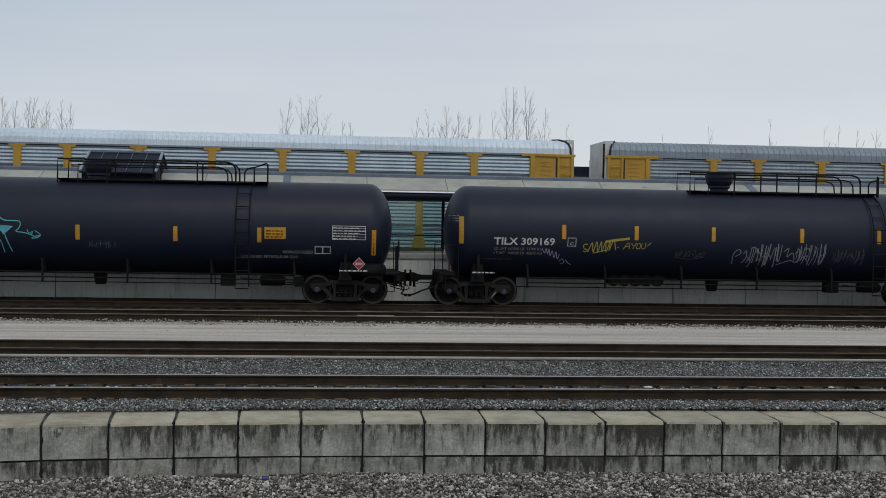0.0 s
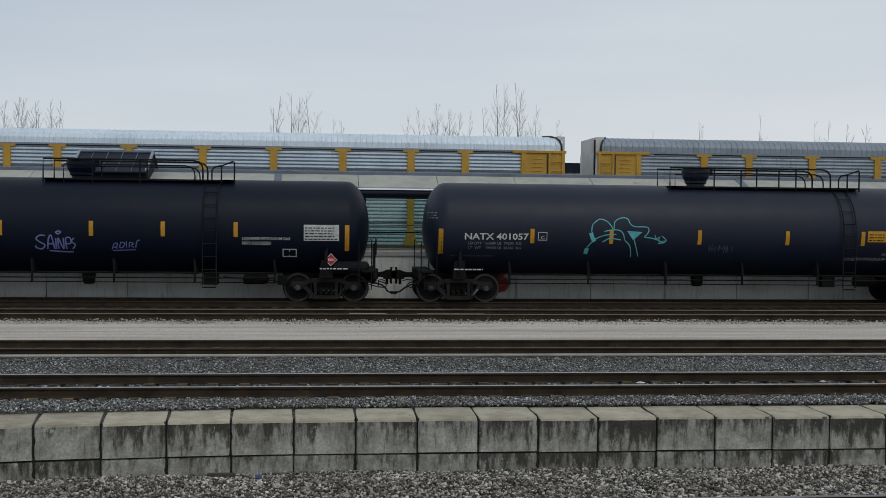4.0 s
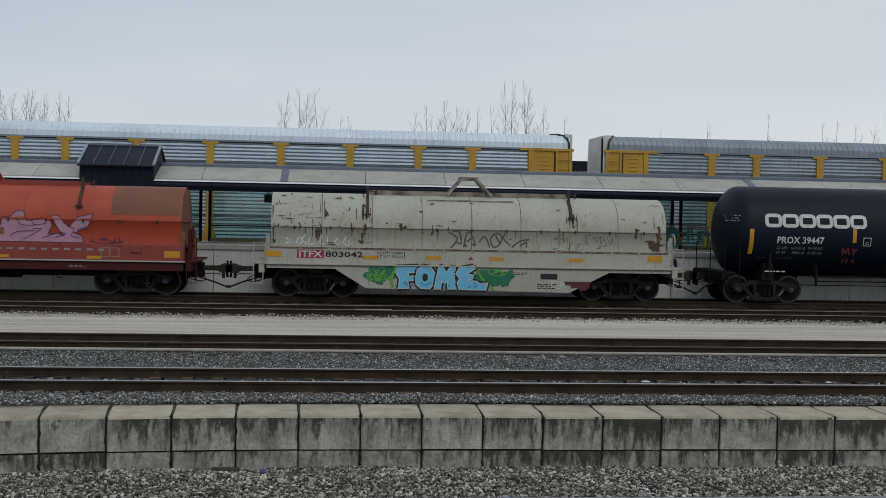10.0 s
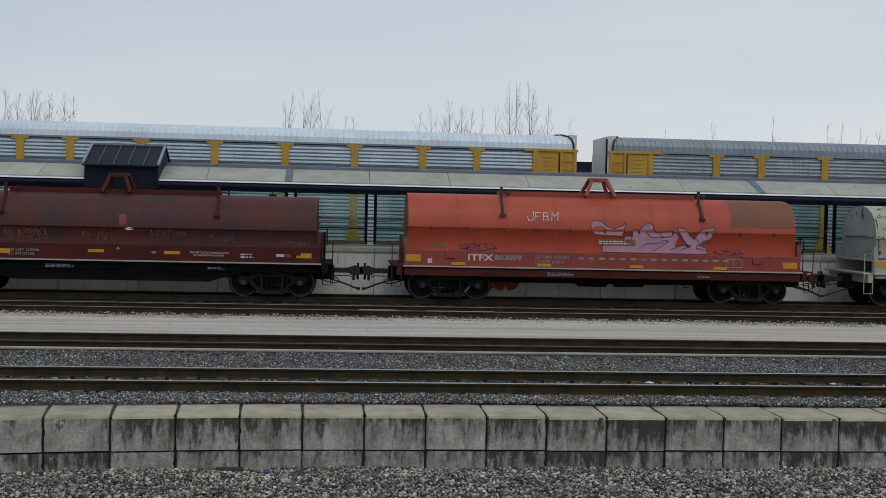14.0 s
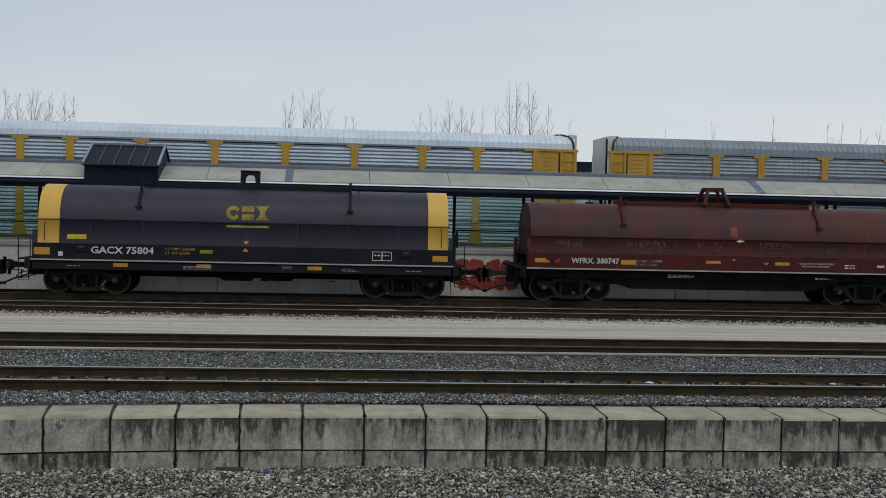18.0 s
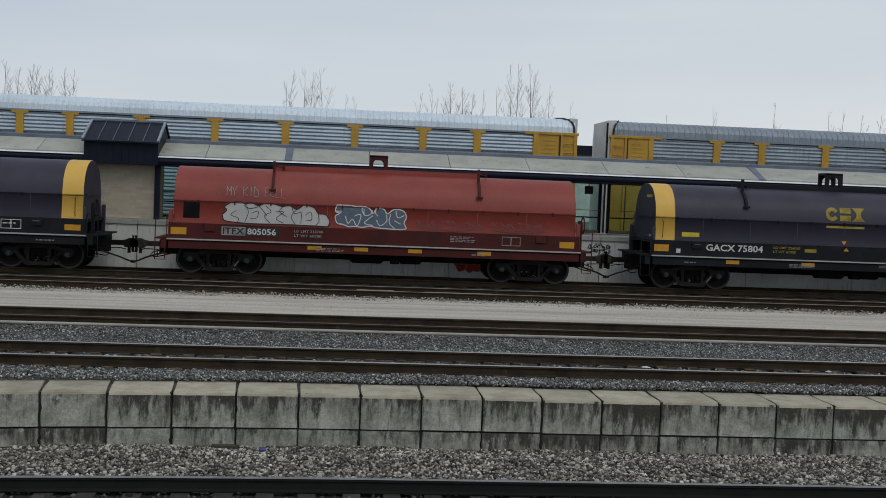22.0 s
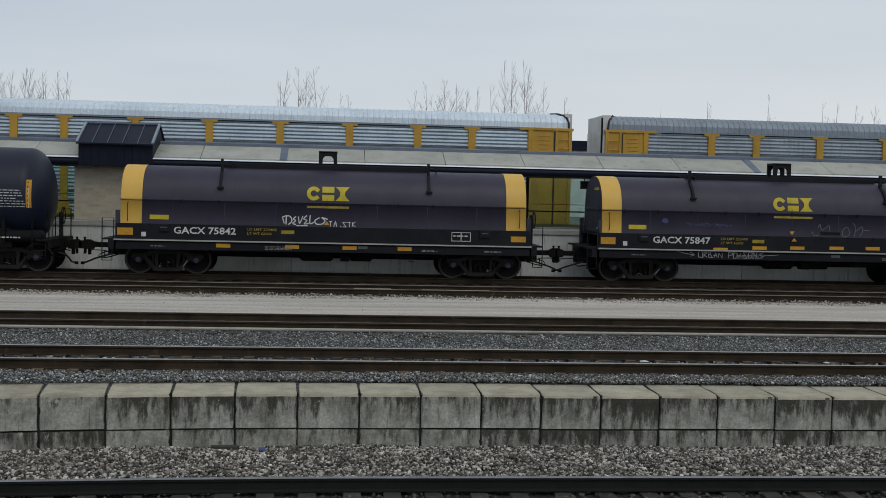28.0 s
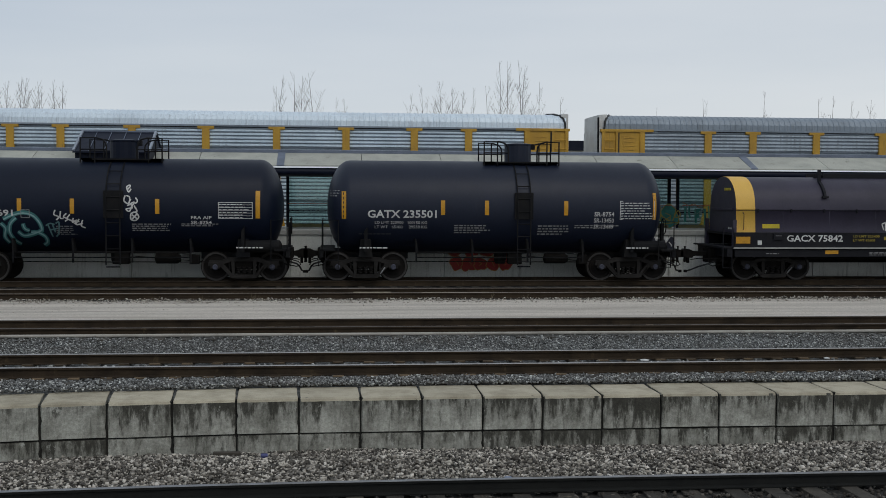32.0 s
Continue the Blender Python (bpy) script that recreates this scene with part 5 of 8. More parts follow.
    tube(bw, [(half + shift + 0.24, 0, 1.48), (half + shift + 0.24, 0, 2.02)], 0.012, 4)
    part("brake_wheel", bw, M_frame, car)
    part("brake_stand", boxes((half + shift + 0.13, half + shift + 0.22, -0.1, 0.1, 1.0, 1.85)), M_frame, car)
    if low_rail:
        L = truck_x - 1.6
        part("safety_rail", tubes(0.02, [(-L, -1.36, 0.78), (L, -1.36, 0.78)], n=5), M_frame, car)
        part("running_pipe", tubes(0.03, [(-L, -1.1, 0.92), (L, -1.1, 0.92)], n=6), M_frame, car)
        n = max(3, int(2 * L / 2.45))
        for k in range(n + 1):
            px = -L + 2 * L * k / n
            part("rail_bracket", boxes((px - 0.025, px + 0.025, -1.38, -1.3, 0.62, 1.28)), M_frame, car)
            part("gusset", prism([(px - 0.03, 0.95), (px + 0.07, 0.95), (px + 0.0, 1.36), (px - 0.05, 1.36)], -1.34, -1.1), M_frame, car)
    # top platform, rails and dome
    x0, x1 = walk_x
    zt, ye = cz + R - 0.04, 0.72
    part("walkway", boxes((x0, x1, -ye, -0.42, zt - 0.03, zt + 0.02), (x0, x1, 0.42, ye, zt - 0.03, zt + 0.02), (x0, x0 + 0.35, -ye, ye, zt - 0.03, zt + 0.02), (x1 - 0.35, x1, -ye, ye, zt - 0.03, zt + 0.02)), M_frame, car)
    short = x1 - x0 < 3

    def bent(xa, xb, yy, h):
        """A rail that stands up at xa and comes down in a curve at xb."""
        d = math.copysign(1.0, xb - xa)
        return [(xa, yy, zt - 0.12), (xa, yy, zt + h), (xb - d * 0.3, yy, zt + h), (xb - d * 0.12, yy, zt + h - 0.05), (xb - d * 0.02, yy, zt + h - 0.17), (xb, yy, zt + h - 0.32), (xb, yy, zt)]
    for yy in (-ye, ye):
        if short:
            for xa, xb in ((x0, dome_x - 0.42), (x1, dome_x + 0.52)):
                part("handrail", tubes(0.026, bent(xa, xb, yy, 0.66), n=5), M_frame, car)
                part("mid_rail", tubes(0.02, [(xa, yy, zt + 0.3), (xb, yy, zt + 0.3)], n=5), M_frame, car)
                for px in (0.45 * xa + 0.55 * xb,):
                    part("rail_post", tubes(0.024, [(px, yy, zt - 0.12), (px, yy, zt + 0.66)], n=5), M_frame, car)
            continue
        stop = ladder_x - 0.3
        part("handrail", tubes(0.03, bent(x0, stop, yy, 0.62), n=5), M_frame, car)
        part("mid_rail", tubes(0.024, bent(x0 + 0.62, stop - 0.25, yy, 0.45), n=5), M_frame, car)
        for px in (x0 + 1.5, x0 + 2.95) + ((x0 + 4.3,) if stop - x0 > 5.3 else ()):
            part("rail_post", tubes(0.026, [(px, yy, zt - 0.12), (px, yy, zt + 0.62)], n=5), M_frame, car)
        if yy < 0:
            g = ladder_x
            part("gate_rail", tubes(0.026, [(g - 0.02, yy, zt), (g - 0.02, yy, zt + 0.3), (g + 0.06, yy, zt + 0.42), (g + 0.3, yy, zt + 0.47)], n=5), M_frame, car)
            part("gate_rail", tubes(0.028, [(g + 0.28, yy, zt - 0.1), (g + 0.28, yy, zt + 0.46), (x1 - 0.04, yy, zt + 0.6), (x1, yy, zt + 0.57), (x1, yy, zt - 0.1)], n=5), M_frame, car)
    shape = [(zt - 0.1, 0.42), (zt + 0.02, 0.44), (zt + 0.55, 0.44), (zt + 0.6, 0.41), (zt + 0.62, 0.2)] if short else [(zt - 0.1, 0.30), (zt + 0.1, 0.30), (zt + 0.14, 0.36), (zt + 0.2, 0.36), (zt + 0.34, 0.44), (zt + 0.5, 0.47), (zt + 0.56, 0.47), (zt + 0.58, 0.2)]
    d = part("dome", lathe(bmesh.new(), shape, 22, "z"), mat, car, "black valve housing")
    d.matrix_basis = pose(dome_x, 0, 0)
    part("dome_lid", lathe(bmesh.new(), [(zt + 0.575, 0.45), (zt + 0.62, 0.45), (zt + 0.64, 0.3)], 22, "z"), mat, d)
    part("lid_hinge", boxes((0.4, 0.56, -0.1, 0.1, zt + 0.44, zt + 0.62), bevel=0.015), M_frame, d)
    ladder(car, ladder_x, lambda z: (skin(ladder_x, max(z, 1.0)) if z > cz else -R) - 0.1, 0.55, zt, 0.42)
    part("ladder_foot", tubes(0.02, [(ladder_x - 0.21, -R - 0.1, 0.5), (ladder_x + 0.21, -R - 0.1, 0.5)]), M_frame, car)
    # brake gear below
    part("brake_cylinder", lathe(bmesh.new(), [(-0.4, 0.06), (-0.35, 0.17), (0.3, 0.17), (0.4, 0.1)], 14, "x", (half - 3.6, -0.8, 0.72)), M_gear, car)
    part("brake_reservoir", lathe(bmesh.new(), [(-0.6, 0.1), (-0.52, 0.2), (0.52, 0.2), (0.6, 0.1)], 14, "x", (half - 0.62, -1.2, 1.12)), M_frame, car)
    part("brake_rod", tubes(0.015, [(-truck_x + 1.2, -0.5, 0.6), (truck_x - 1.2, -0.5, 0.58)], [(half - 4.6, -1.0, 0.8), (half - 2.2, -0.95, 0.6)]), M_gear, car)
    for row in ((half - 5.2, half - 4.75, -1.1, -0.8, 0.55, 0.9), (half - 2.9, half - 2.6, -1.1, -0.85, 0.55, 0.85)):
        part("valve_box", boxes(row, bevel=0.02), M_gear, car)
    part("bottom_outlet", lathe(bmesh.new(), [(0.5, 0.16), (0.62, 0.2), (0.9, 0.22)], 12, "z", (0.2, 0, 0)), M_frame, car)
    lay("stencil", small_print(-half + shift + 0.1, -half + shift + 0.42, 2.7, 2.95, 3, seed + 40, 0.4), M_dimwhite, car, skin)
    lay("stencil", small_print(-half + 1.0, -half + 2.4, 1.5, 1.58, 1, seed + 41, 0.5), C_faint, car, skin)
    for bx in bars:
        lay("reflector", rect(bx - 0.065, bx + 0.065, mark_z - 0.23, mark_z + 0.23), M_amber, car, skin, 0.006, "yellow reflective strip")
    for bx in end_bars:
        lay("reflector", rect(bx - 0.07, bx + 0.07, *end_z, 6), M_amber, car, skin, 0.006, "long yellow reflective strip")
    return car, skin


def box_label(car, skin, x0, x1, z0, z1, filled, seed, lines=5):
    if filled:
        lay("data_panel", rect(x0, x1, z0, z1), M_dimwhite if filled == 2 else M_white, car, skin, 0.006, "white data panel")
        lay("panel_print", small_print(x0 + 0.04, x1 - 0.04, z0 + 0.03, z1 - 0.03, lines, seed, 0.4), M_black, car, skin, 0.010)
    else:
        sh = outline_rect(x0, x1, z0, z1, 0.018)
        n = max(2, int((z1 - z0) / 0.085))
        for i in range(1, n):
            sh += rect(x0, x1, z0 + (z1 - z0) * i / n, z0 + (z1 - z0) * i / n + 0.012, 1)
        sh += small_print(x0 + 0.03, x1 - 0.03, z0 + 0.02, z1, n, seed, 0.32)
        lay("data_panel", sh, M_white, car, skin, 0.006, "stencilled white data table")


def placard(car, skin, x, z, r=0.2):
    yy = -1.42
    dia = lambda k: [(x, z - k), (x + k, z), (x, z + k), (x - k, z)]
    flat = lambda px, pz: yy
    p = part("placard", prism(dia(r), yy, yy + 0.015), M_white, car, "red diamond placard")
    lay("placard_face", [dia(r * 0.9)], M_redp, p, flat, 0.003)
    lay("placard_bar", rect(x - r * 0.55, x + r * 0.55, z - 0.035, z + 0.035, 1), M_white, p, flat, 0.006)
    words("placard_number", "1075", x - r * 0.5, x + r * 0.5, z - 0.03, z + 0.03, M_redp, p, flat, 0.008)
    part("placard_holder", boxes((x - 0.12, x + 0.12, yy + 0.015, yy + 0.3, z - 0.1, z + 0.02)), M_frame, p)


C_cyan = paint("cyan_spray", (0.12, 0.5, 0.55))
C_blue = paint("blue_spray", (0.22, 0.24, 0.55))
C_red = paint("red_spray", (0.35, 0.035, 0.03))
C_gold = paint("gold_spray", (0.42, 0.35, 0.06))
C_teal = paint("teal_spray", (0.05, 0.3, 0.26))
C_sky = paint("light_blue_spray", (0.18, 0.55, 0.78), 0.6, 0.9)
C_green = paint("green_spray", (0.015, 0.19, 0.095))
C_lime = paint("lime_spray", (0.15, 0.42, 0.05))
C_mauve = paint("mauve_spray", (0.46, 0.25, 0.34), 0.7, 0.75, 2.0)
C_plum = paint("plum_spray", (0.08, 0.02, 0.05))
C_silver = paint("silver_spray", (0.52, 0.50, 0.48), 0.5, 0.85, 2.0)
C_slate = paint("slate_spray", (0.09, 0.13, 0.17), 0.6, 0.8)

# first wagon of the view
car, sk = tank_wagon(12.37, 8.9, 7.9, 10.05, "long black tank wagon with white stencils and sprayed tags", M_tank3, (-0.85, 5.6), 0.38, 5.28, (-5.17, -2.81, -0.27, 2.69, 5.3), (-8.45,), 1)
words("reporting_mark", "TILX 309169", -7.42, -5.46, 1.98, 2.22, M_white, car, sk)
words("stencil", "LD LMT 162300 LB  73700 KG", -7.41, -5.86, 1.815, 1.9, M_dimwhite, car, sk, 0.008, 0.0)
words("stencil", "LT WT  100500 LB  45600 KG", -7.41, -5.86, 1.68, 1.765, M_dimwhite, car, sk, 0.008, 0.0)
lay("stencil_box", outline_rect(-5.05, -4.77, 1.96, 2.24), M_white, car, sk)
words("stencil", "C", -4.97, -4.85, 2.00, 2.09, M_white, car, sk)
lay("graffiti", strokes("11,30 0,39 2,66 12,79 5,92 0,83|13,92 24,20 28,91 37,11 41,91 50,10 53,90 62,5 65,90 75,0 73,80|73,80 85,0 92,75|28,100 68,76|97,53 100,57", -4.52, -3.38, 1.76, 2.17, 0.03), C_gold, car, sk, 0.008, "gold sprayed tag")
lay("graffiti", strokes("0,100 43,51 100,0", -3.81, -3.03, 2.13, 2.24, 0.08) + strokes("0,100 18,5 22,91|4,68 22,52|28,12 39,51 47,3|39,51 35,90|51,19 47,82 59,81 61,18 51,19|67,10 66,81 78,80 81,1|100,0 86,48", -3.23, -2.32, 1.89, 2.12, 0.024), C_gold, car, sk, 0.009, "gold sprayed tag")
lay("graffiti", strokes("0,0 9,28 13,0 19,35 22,3 28,45 33,14 41,56 46,20 52,66 57,34|59,80 68,65 76,86 65,97|79,69 89,90 100,100", -5.86, -4.86, 1.37, 1.88, 0.026), paint("pale_violet_spray", (0.34, 0.33, 0.5)), car, sk, 0.008, "white sprayed tag")
lay("graffiti", strokes("0,97 0,38 7,11 11,31 3,54|15,37 19,17 20,56 15,90|22,53 28,86|26,49 21,89|76,20 83,0 82,50 90,26 94,72|68,100 87,73 96,85|94,32 99,6 100,65 95,85", 0.44, 2.64, 1.45, 2.00, 0.026)
    + flares(1.01, 2.06, 1.32, 2.20, 15, 13, 0.034) + flares(2.57, 3.54, 1.43, 2.17, 15, 14, 0.03), paint("pale_spray", (0.34, 0.36, 0.41), 0.7, 0.6), car, sk, 0.008, "white sprayed tags")
lay("graffiti", flares(3.72, 4.89, 1.49, 2.02, 14, 15, 0.03) + scrawl(-1.5, -0.52, 1.65, 1.9, 7, 16, 0.02), paint("dull_spray", (0.085, 0.085, 0.095)), car, sk, 0.008, "faint worn tags")
for k in range(5):
    part("outlet_valve", lathe(bmesh.new(), [(-0.25, 0.1), (-0.24, 0.19), (0.2, 0.19), (0.25, 0.1)], 14, "y", (-3.35 + 0.37 * k, -0.55, 0.86)), M_gear, car)
part("outlet_skid", boxes((-3.55, -1.67, -0.75, -0.4, 0.84, 1.0), bevel=0.02), M_gear, car)

car, sk = tank_wagon(-7.74, 9.3, 8.0, 10.03, "long black tank wagon with a cyan outline tag", M_tank3, (-1.0, 5.5), 0.1, 4.80, (-5.7, -3.13, -0.21, 2.74, 5.31), (-8.62, 8.88), 2, True, 2.17, (1.575, 2.38), shift=0.2)
words("reporting_mark", "NATX 401057", -7.87, -5.82, 2.04, 2.25, M_white, car, sk)
words("stencil", "LD LMT  163600 LB  74200  KG", -7.75, -6.05, 1.885, 1.97, M_dimwhite, car, sk, 0.008, 0.0)
words("stencil", "LT  WT    99400 LB  45100  KG", -7.75, -6.05, 1.74, 1.825, M_dimwhite, car, sk, 0.008, 0.0)
lay("stencil_box", outline_rect(-5.52, -5.22, 2.03, 2.3), M_white, car, sk)
words("stencil", "C", -5.43, -5.31, 2.07, 2.17, M_white, car, sk)
lay("notice", rect(5.47, 6.13, 2.06, 2.42), M_amber, car, sk, 0.006, "yellow notice panel")
lay("notice_print", small_print(5.52, 6.08, 2.1, 2.38, 3, 8, 0.35), M_gear, car, sk, 0.01)
box_label(car, sk, 7.57, 8.62, 2.06, 2.5, 0, 5)
words("stencil", "NON-ODORIZED", 6.04, 6.98, 1.6, 1.7, M_dimwhite, car, sk)
words("stencil", "LIQUEFIED PETROLEUM GAS", 4.75, 6.5, 1.43, 1.54, M_dimwhite, car, sk)
lay("stencil_box", outline_rect(7.03, 7.53, 1.6, 1.84, 0.025) + outline_rect(7.26, 7.3, 1.6, 1.84, 0.02), M_white, car, sk)
placard(car, sk, 8.42, 1.31)
lay("graffiti", strokes("5,36 6,19 11,9 16,4 23,8 29,19 32,31|0,76 7,59 13,51 23,44 36,42|19,62 27,53 36,54 42,56|21,35 30,31 40,32 45,42 47,56 54,72 57,100|33,28 34,11 40,2 47,0 51,4 54,16 60,22 74,23 77,30 75,41 72,48 81,51 89,56 96,62 100,56|59,55 61,69 66,98", -3.91, -1.31, 1.51, 2.78, 0.033)
    + strokes("52,0 73,23 100,41|13,72 0,100", -3.94, -3.68, 1.60, 2.29, 0.13) + scaled("0,0 100,10 42,100", -2.63, -2.12, 2.06, 2.36) + strokes("0,0 14,44 41,24 32,62|59,12 100,61 68,74 32,100 78,93", -1.71, -1.32, 1.96, 2.24, 0.024), C_cyan, car, sk, 0.008, "cyan sprayed outline")
lay("graffiti", flares(0.12, 0.91, 1.68, 1.94, 9, 16, 0.02), C_slate, car, sk, 0.008)

car, sk = tank_wagon(-27.72, 9.12, 7.74, 9.93, "long black tank wagon with a big white block logo", M_tank, (-1.05, 4.83), -0.03, 4.15, (-4.93, -2.14, 0.56, 2.72, 4.94), (-8.4, 8.39), 3, True, 2.29, (1.64, 2.46))
# the maker's logo, as six plain heavy rings
z0, z1, w = 2.53, 2.96, 0.115
for k in range(6):
    mid, ru, rv = -7.96 + 0.283 + k * 0.575, 0.225, 0.165
    ring = [(mid + ru * math.copysign(abs(math.cos(t)) ** 0.42, math.cos(t)), (z0 + z1) / 2 + rv * math.copysign(abs(math.sin(t)) ** 0.42, math.sin(t))) for t in [TAU * (i + 0.5) / 20 for i in range(21)]]
    lay("logo_shape", ribbon(ring, w), M_white, car, sk, 0.006, "white block logo shape")
words("reporting_mark", "PROX 39447", -7.54, -5.96, 2.0, 2.23, M_white, car, sk)
words("stencil", "LD LMT   163200 LB   74 090 KG", -7.52, -5.98, 1.815, 1.9, M_dimwhite, car, sk, 0.008, 0.0)
words("stencil", "LT WT      99800 LB   45 250 KG", -7.52, -5.98, 1.66, 1.745, M_dimwhite, car, sk, 0.008, 0.0)
lay("stencil_box", outline_rect(-4.63, -4.36, 1.96, 2.24), M_white, car, sk)
words("stencil", "C", -4.55, -4.44, 2.00, 2.09, M_white, car, sk)
words("stencil", "LIQUEFIED PETROLEUM GAS", 5.14, 6.62, 1.96, 2.06, M_white, car, sk)
words("stencil", "NOT-ODORIZED", 5.14, 6.02, 1.82, 1.92, M_white, car, sk)
box_label(car, sk, 7.04, 8.14, 1.96, 2.46, 1, 7)
lay("stencil_box", outline_rect(6.38, 6.82, 1.44, 1.7, 0.03) + rect(6.58, 6.61, 1.44, 1.7, 1), M_white, car, sk)
placard(car, sk, 7.89, 1.37)
lay("graffiti", strokes("26,23 13,21 3,37 12,54 24,68 16,87 3,82 0,71|30,87 34,37 41,23 48,87|31,62 46,62|52,86 52,34|58,86 58,33 70,86 71,33|78,86 77,36 88,33 89,58 79,61|98,33 91,49 100,66 93,86|52,6 59,0 65,5 58,14 52,6|34,95 72,100 94,100", -1.12, 0.07, 1.56, 2.20, 0.042), C_blue, car, sk, 0.008, "violet sprayed tag")
lay("graffiti", strokes("0,89 10,35 21,35 15,67 4,68 21,78|27,78 33,24 46,34 38,72 27,72|52,12 52,72|61,71 64,23 77,33 69,50 77,71|84,71 90,11 100,0|4,100 84,92", 1.16, 2.02, 1.61, 1.94, 0.028), C_blue, car, sk, 0.008)
lay("graffiti", strokes("7,47 0,4 24,32 34,0 52,46|65,0 79,21 96,7|79,21 76,46|21,72 18,100|38,71 52,78 38,86 52,100|96,71 79,85 100,99", -5.29, -4.78, 1.38, 1.88, 0.04), C_red, car, sk, 0.008, "red sprayed tag")

for cx, seed, first in ((-151.61, 5, True), (-164.0, 6, False)):
    car, sk = tank_wagon(cx, 5.5, 4.28, 6.27, "short glossy black tank wagon with white stencils" if first else "short black tank wagon with teal and white tags", M_tank3 if first else M_tank2, (-0.45, 2.0) if first else (-0.78, 1.73), 0.76 if first else 0.44, 0.73 if first else 0.36,
                         (-1.85, -0.45, 2.1) if first else (-2.45, -0.88, 1.68), (-4.97, 5.02) if first else (4.75,), seed, True, 2.36)
    lx = 0.73 if first else 0.36
    part("ladder_band", boxes((lx - 0.3, lx + 0.3, -1.56, -1.5, 2.0, 2.85), bevel=0.01), M_frame, car)
    if first:
        words("reporting_mark", "GATX 235501", -4.23, -2.05, 2.03, 2.28, M_white, car, sk)
        words("stencil", "LD LMT 220900   100150 KG", -4.0, -2.35, 1.84, 1.93, M_white, car, sk, 0.008, 0.0)
        words("stencil", "LT WT   65100     29550 KG", -4.0, -2.35, 1.70, 1.79, M_white, car, sk, 0.008, 0.0)
        for k, wd in enumerate(("SR-8754", "SR-13450", "SR-13449")):
            words("stencil", wd, 3.02, 3.67, 2.1 - 0.2 * k, 2.24 - 0.2 * k, M_white, car, sk)
        box_label(car, sk, 3.86, 5.02, 2.0, 2.6, 0, 10)
        lay("stencil", small_print(-1.48, -0.3, 1.55, 1.85, 4, 12) + small_print(1.21, 2.26, 1.5, 1.85, 4, 13) + small_print(2.4, 3.9, 1.72, 1.85, 2, 14), M_dimwhite, car, sk)
    else:
        for k, wd in enumerate(("FRA AIP", "SR-8754")):
            words("stencil", wd, 2.7, 3.33, 1.97 - 0.15 * k, 2.07 - 0.15 * k, M_white, car, sk)
        box_label(car, sk, 3.53, 4.59, 1.99, 2.5, 0, 15)
        lay("stencil", small_print(0.9, 2.3, 1.6, 1.86, 4, 17) + small_print(2.4, 3.6, 1.75, 1.86, 2, 18), M_dimwhite, car, sk)
        piece = "7,20 26,8 52,0 74,7 88,27 93,50 85,58 67,67 49,70 38,57|67,60 82,60 98,73 100,90 90,100|36,15 23,32 18,57 25,82 38,97|0,32 10,48 5,73 12,93|51,33 54,48 64,55"
        for gx, flip in ((-3.03, 1), (-4.5, -1)):
            a, b = (gx, gx + 1.3) if flip > 0 else (gx + 1.3, gx)
            lay("graffiti", strokes(piece, a, b, 1.13, 2.16, 0.13), paint("glow_teal_spray", (0.05, 0.2, 0.2)), car, sk, 0.008, "teal sprayed letters")
            lay("graffiti", strokes(piece, a, b, 1.15, 2.14, 0.04), paint("pale_teal_spray", (0.3, 0.5, 0.5)), car, sk, 0.014, "pale outline")
        lay("graffiti", strokes("4,0 0,25 15,38 7,56|22,6 20,44 31,47|41,19 31,37 44,50 35,63|52,25 43,47 57,59|63,44 59,69 74,56 65,78|82,50 70,81 93,75|54,59 82,65|93,56 87,87 100,100", -1.42, -0.51, 1.69, 2.24, 0.042), M_white, car, sk, 0.016, "white sprayed tags")
        lay("graffiti", strokes("20,13 40,3 32,0 16,6 31,19 47,10|8,29 0,44 31,52 39,35 16,29|47,39 31,55 70,48 54,61|78,35 93,45 77,52|23,58 54,55 38,74 15,68 62,64|70,58 89,74 61,77|46,81 77,77 100,90 77,100 46,97 46,81|54,84 92,97|88,82 53,97", 0.68, 1.12, 1.93, 3.01, 0.044), M_white, car, sk, 0.016, "white sprayed tags")
        lay("graffiti", strokes("0,23 33,8 67,15|17,16 41,100|50,12 66,69|75,8 100,0 91,69 66,100|25,54 83,42", -1.69, -1.29, 1.41, 1.86, 0.045), paint("dim_teal_spray", (0.1, 0.2, 0.21)), car, sk, 0.012)
        words("reporting_mark", "691", -3.10, -2.64, 2.05, 2.25, M_white, car, sk, 0.018)
        lay("stencil_box", outline_rect(-2.41, -2.14, 2.0, 2.25), M_dimwhite, car, sk, 0.017)
        lay("stencil", small_print(-1.39, -0.77, 1.48, 1.79, 5, 37, 0.35), M_dimwhite, car, sk, 0.006)


# ---- covered coil wagons ----
HOOD_Z0, HOOD_ZB, HOOD_ZT = 1.58, 2.34, 3.42
HOOD_YB, HOOD_YT = 1.33, 1.26       # half widths at the foot and at the lap joint


def hood_skin(px, pz):
    if pz <= HOOD_Z0:
        return -HOOD_YB
    if pz <= HOOD_ZB:
        return -HOOD_YB + (HOOD_YB - HOOD_YT) * (pz - HOOD_Z0) / (HOOD_ZB - HOOD_Z0)
    u = min(1.0, (pz - HOOD_ZB) / (HOOD_ZT - HOOD_ZB))
    return -HOOD_YT * max(0.0, 1 - u ** 2.2) ** (1 / 2.2)


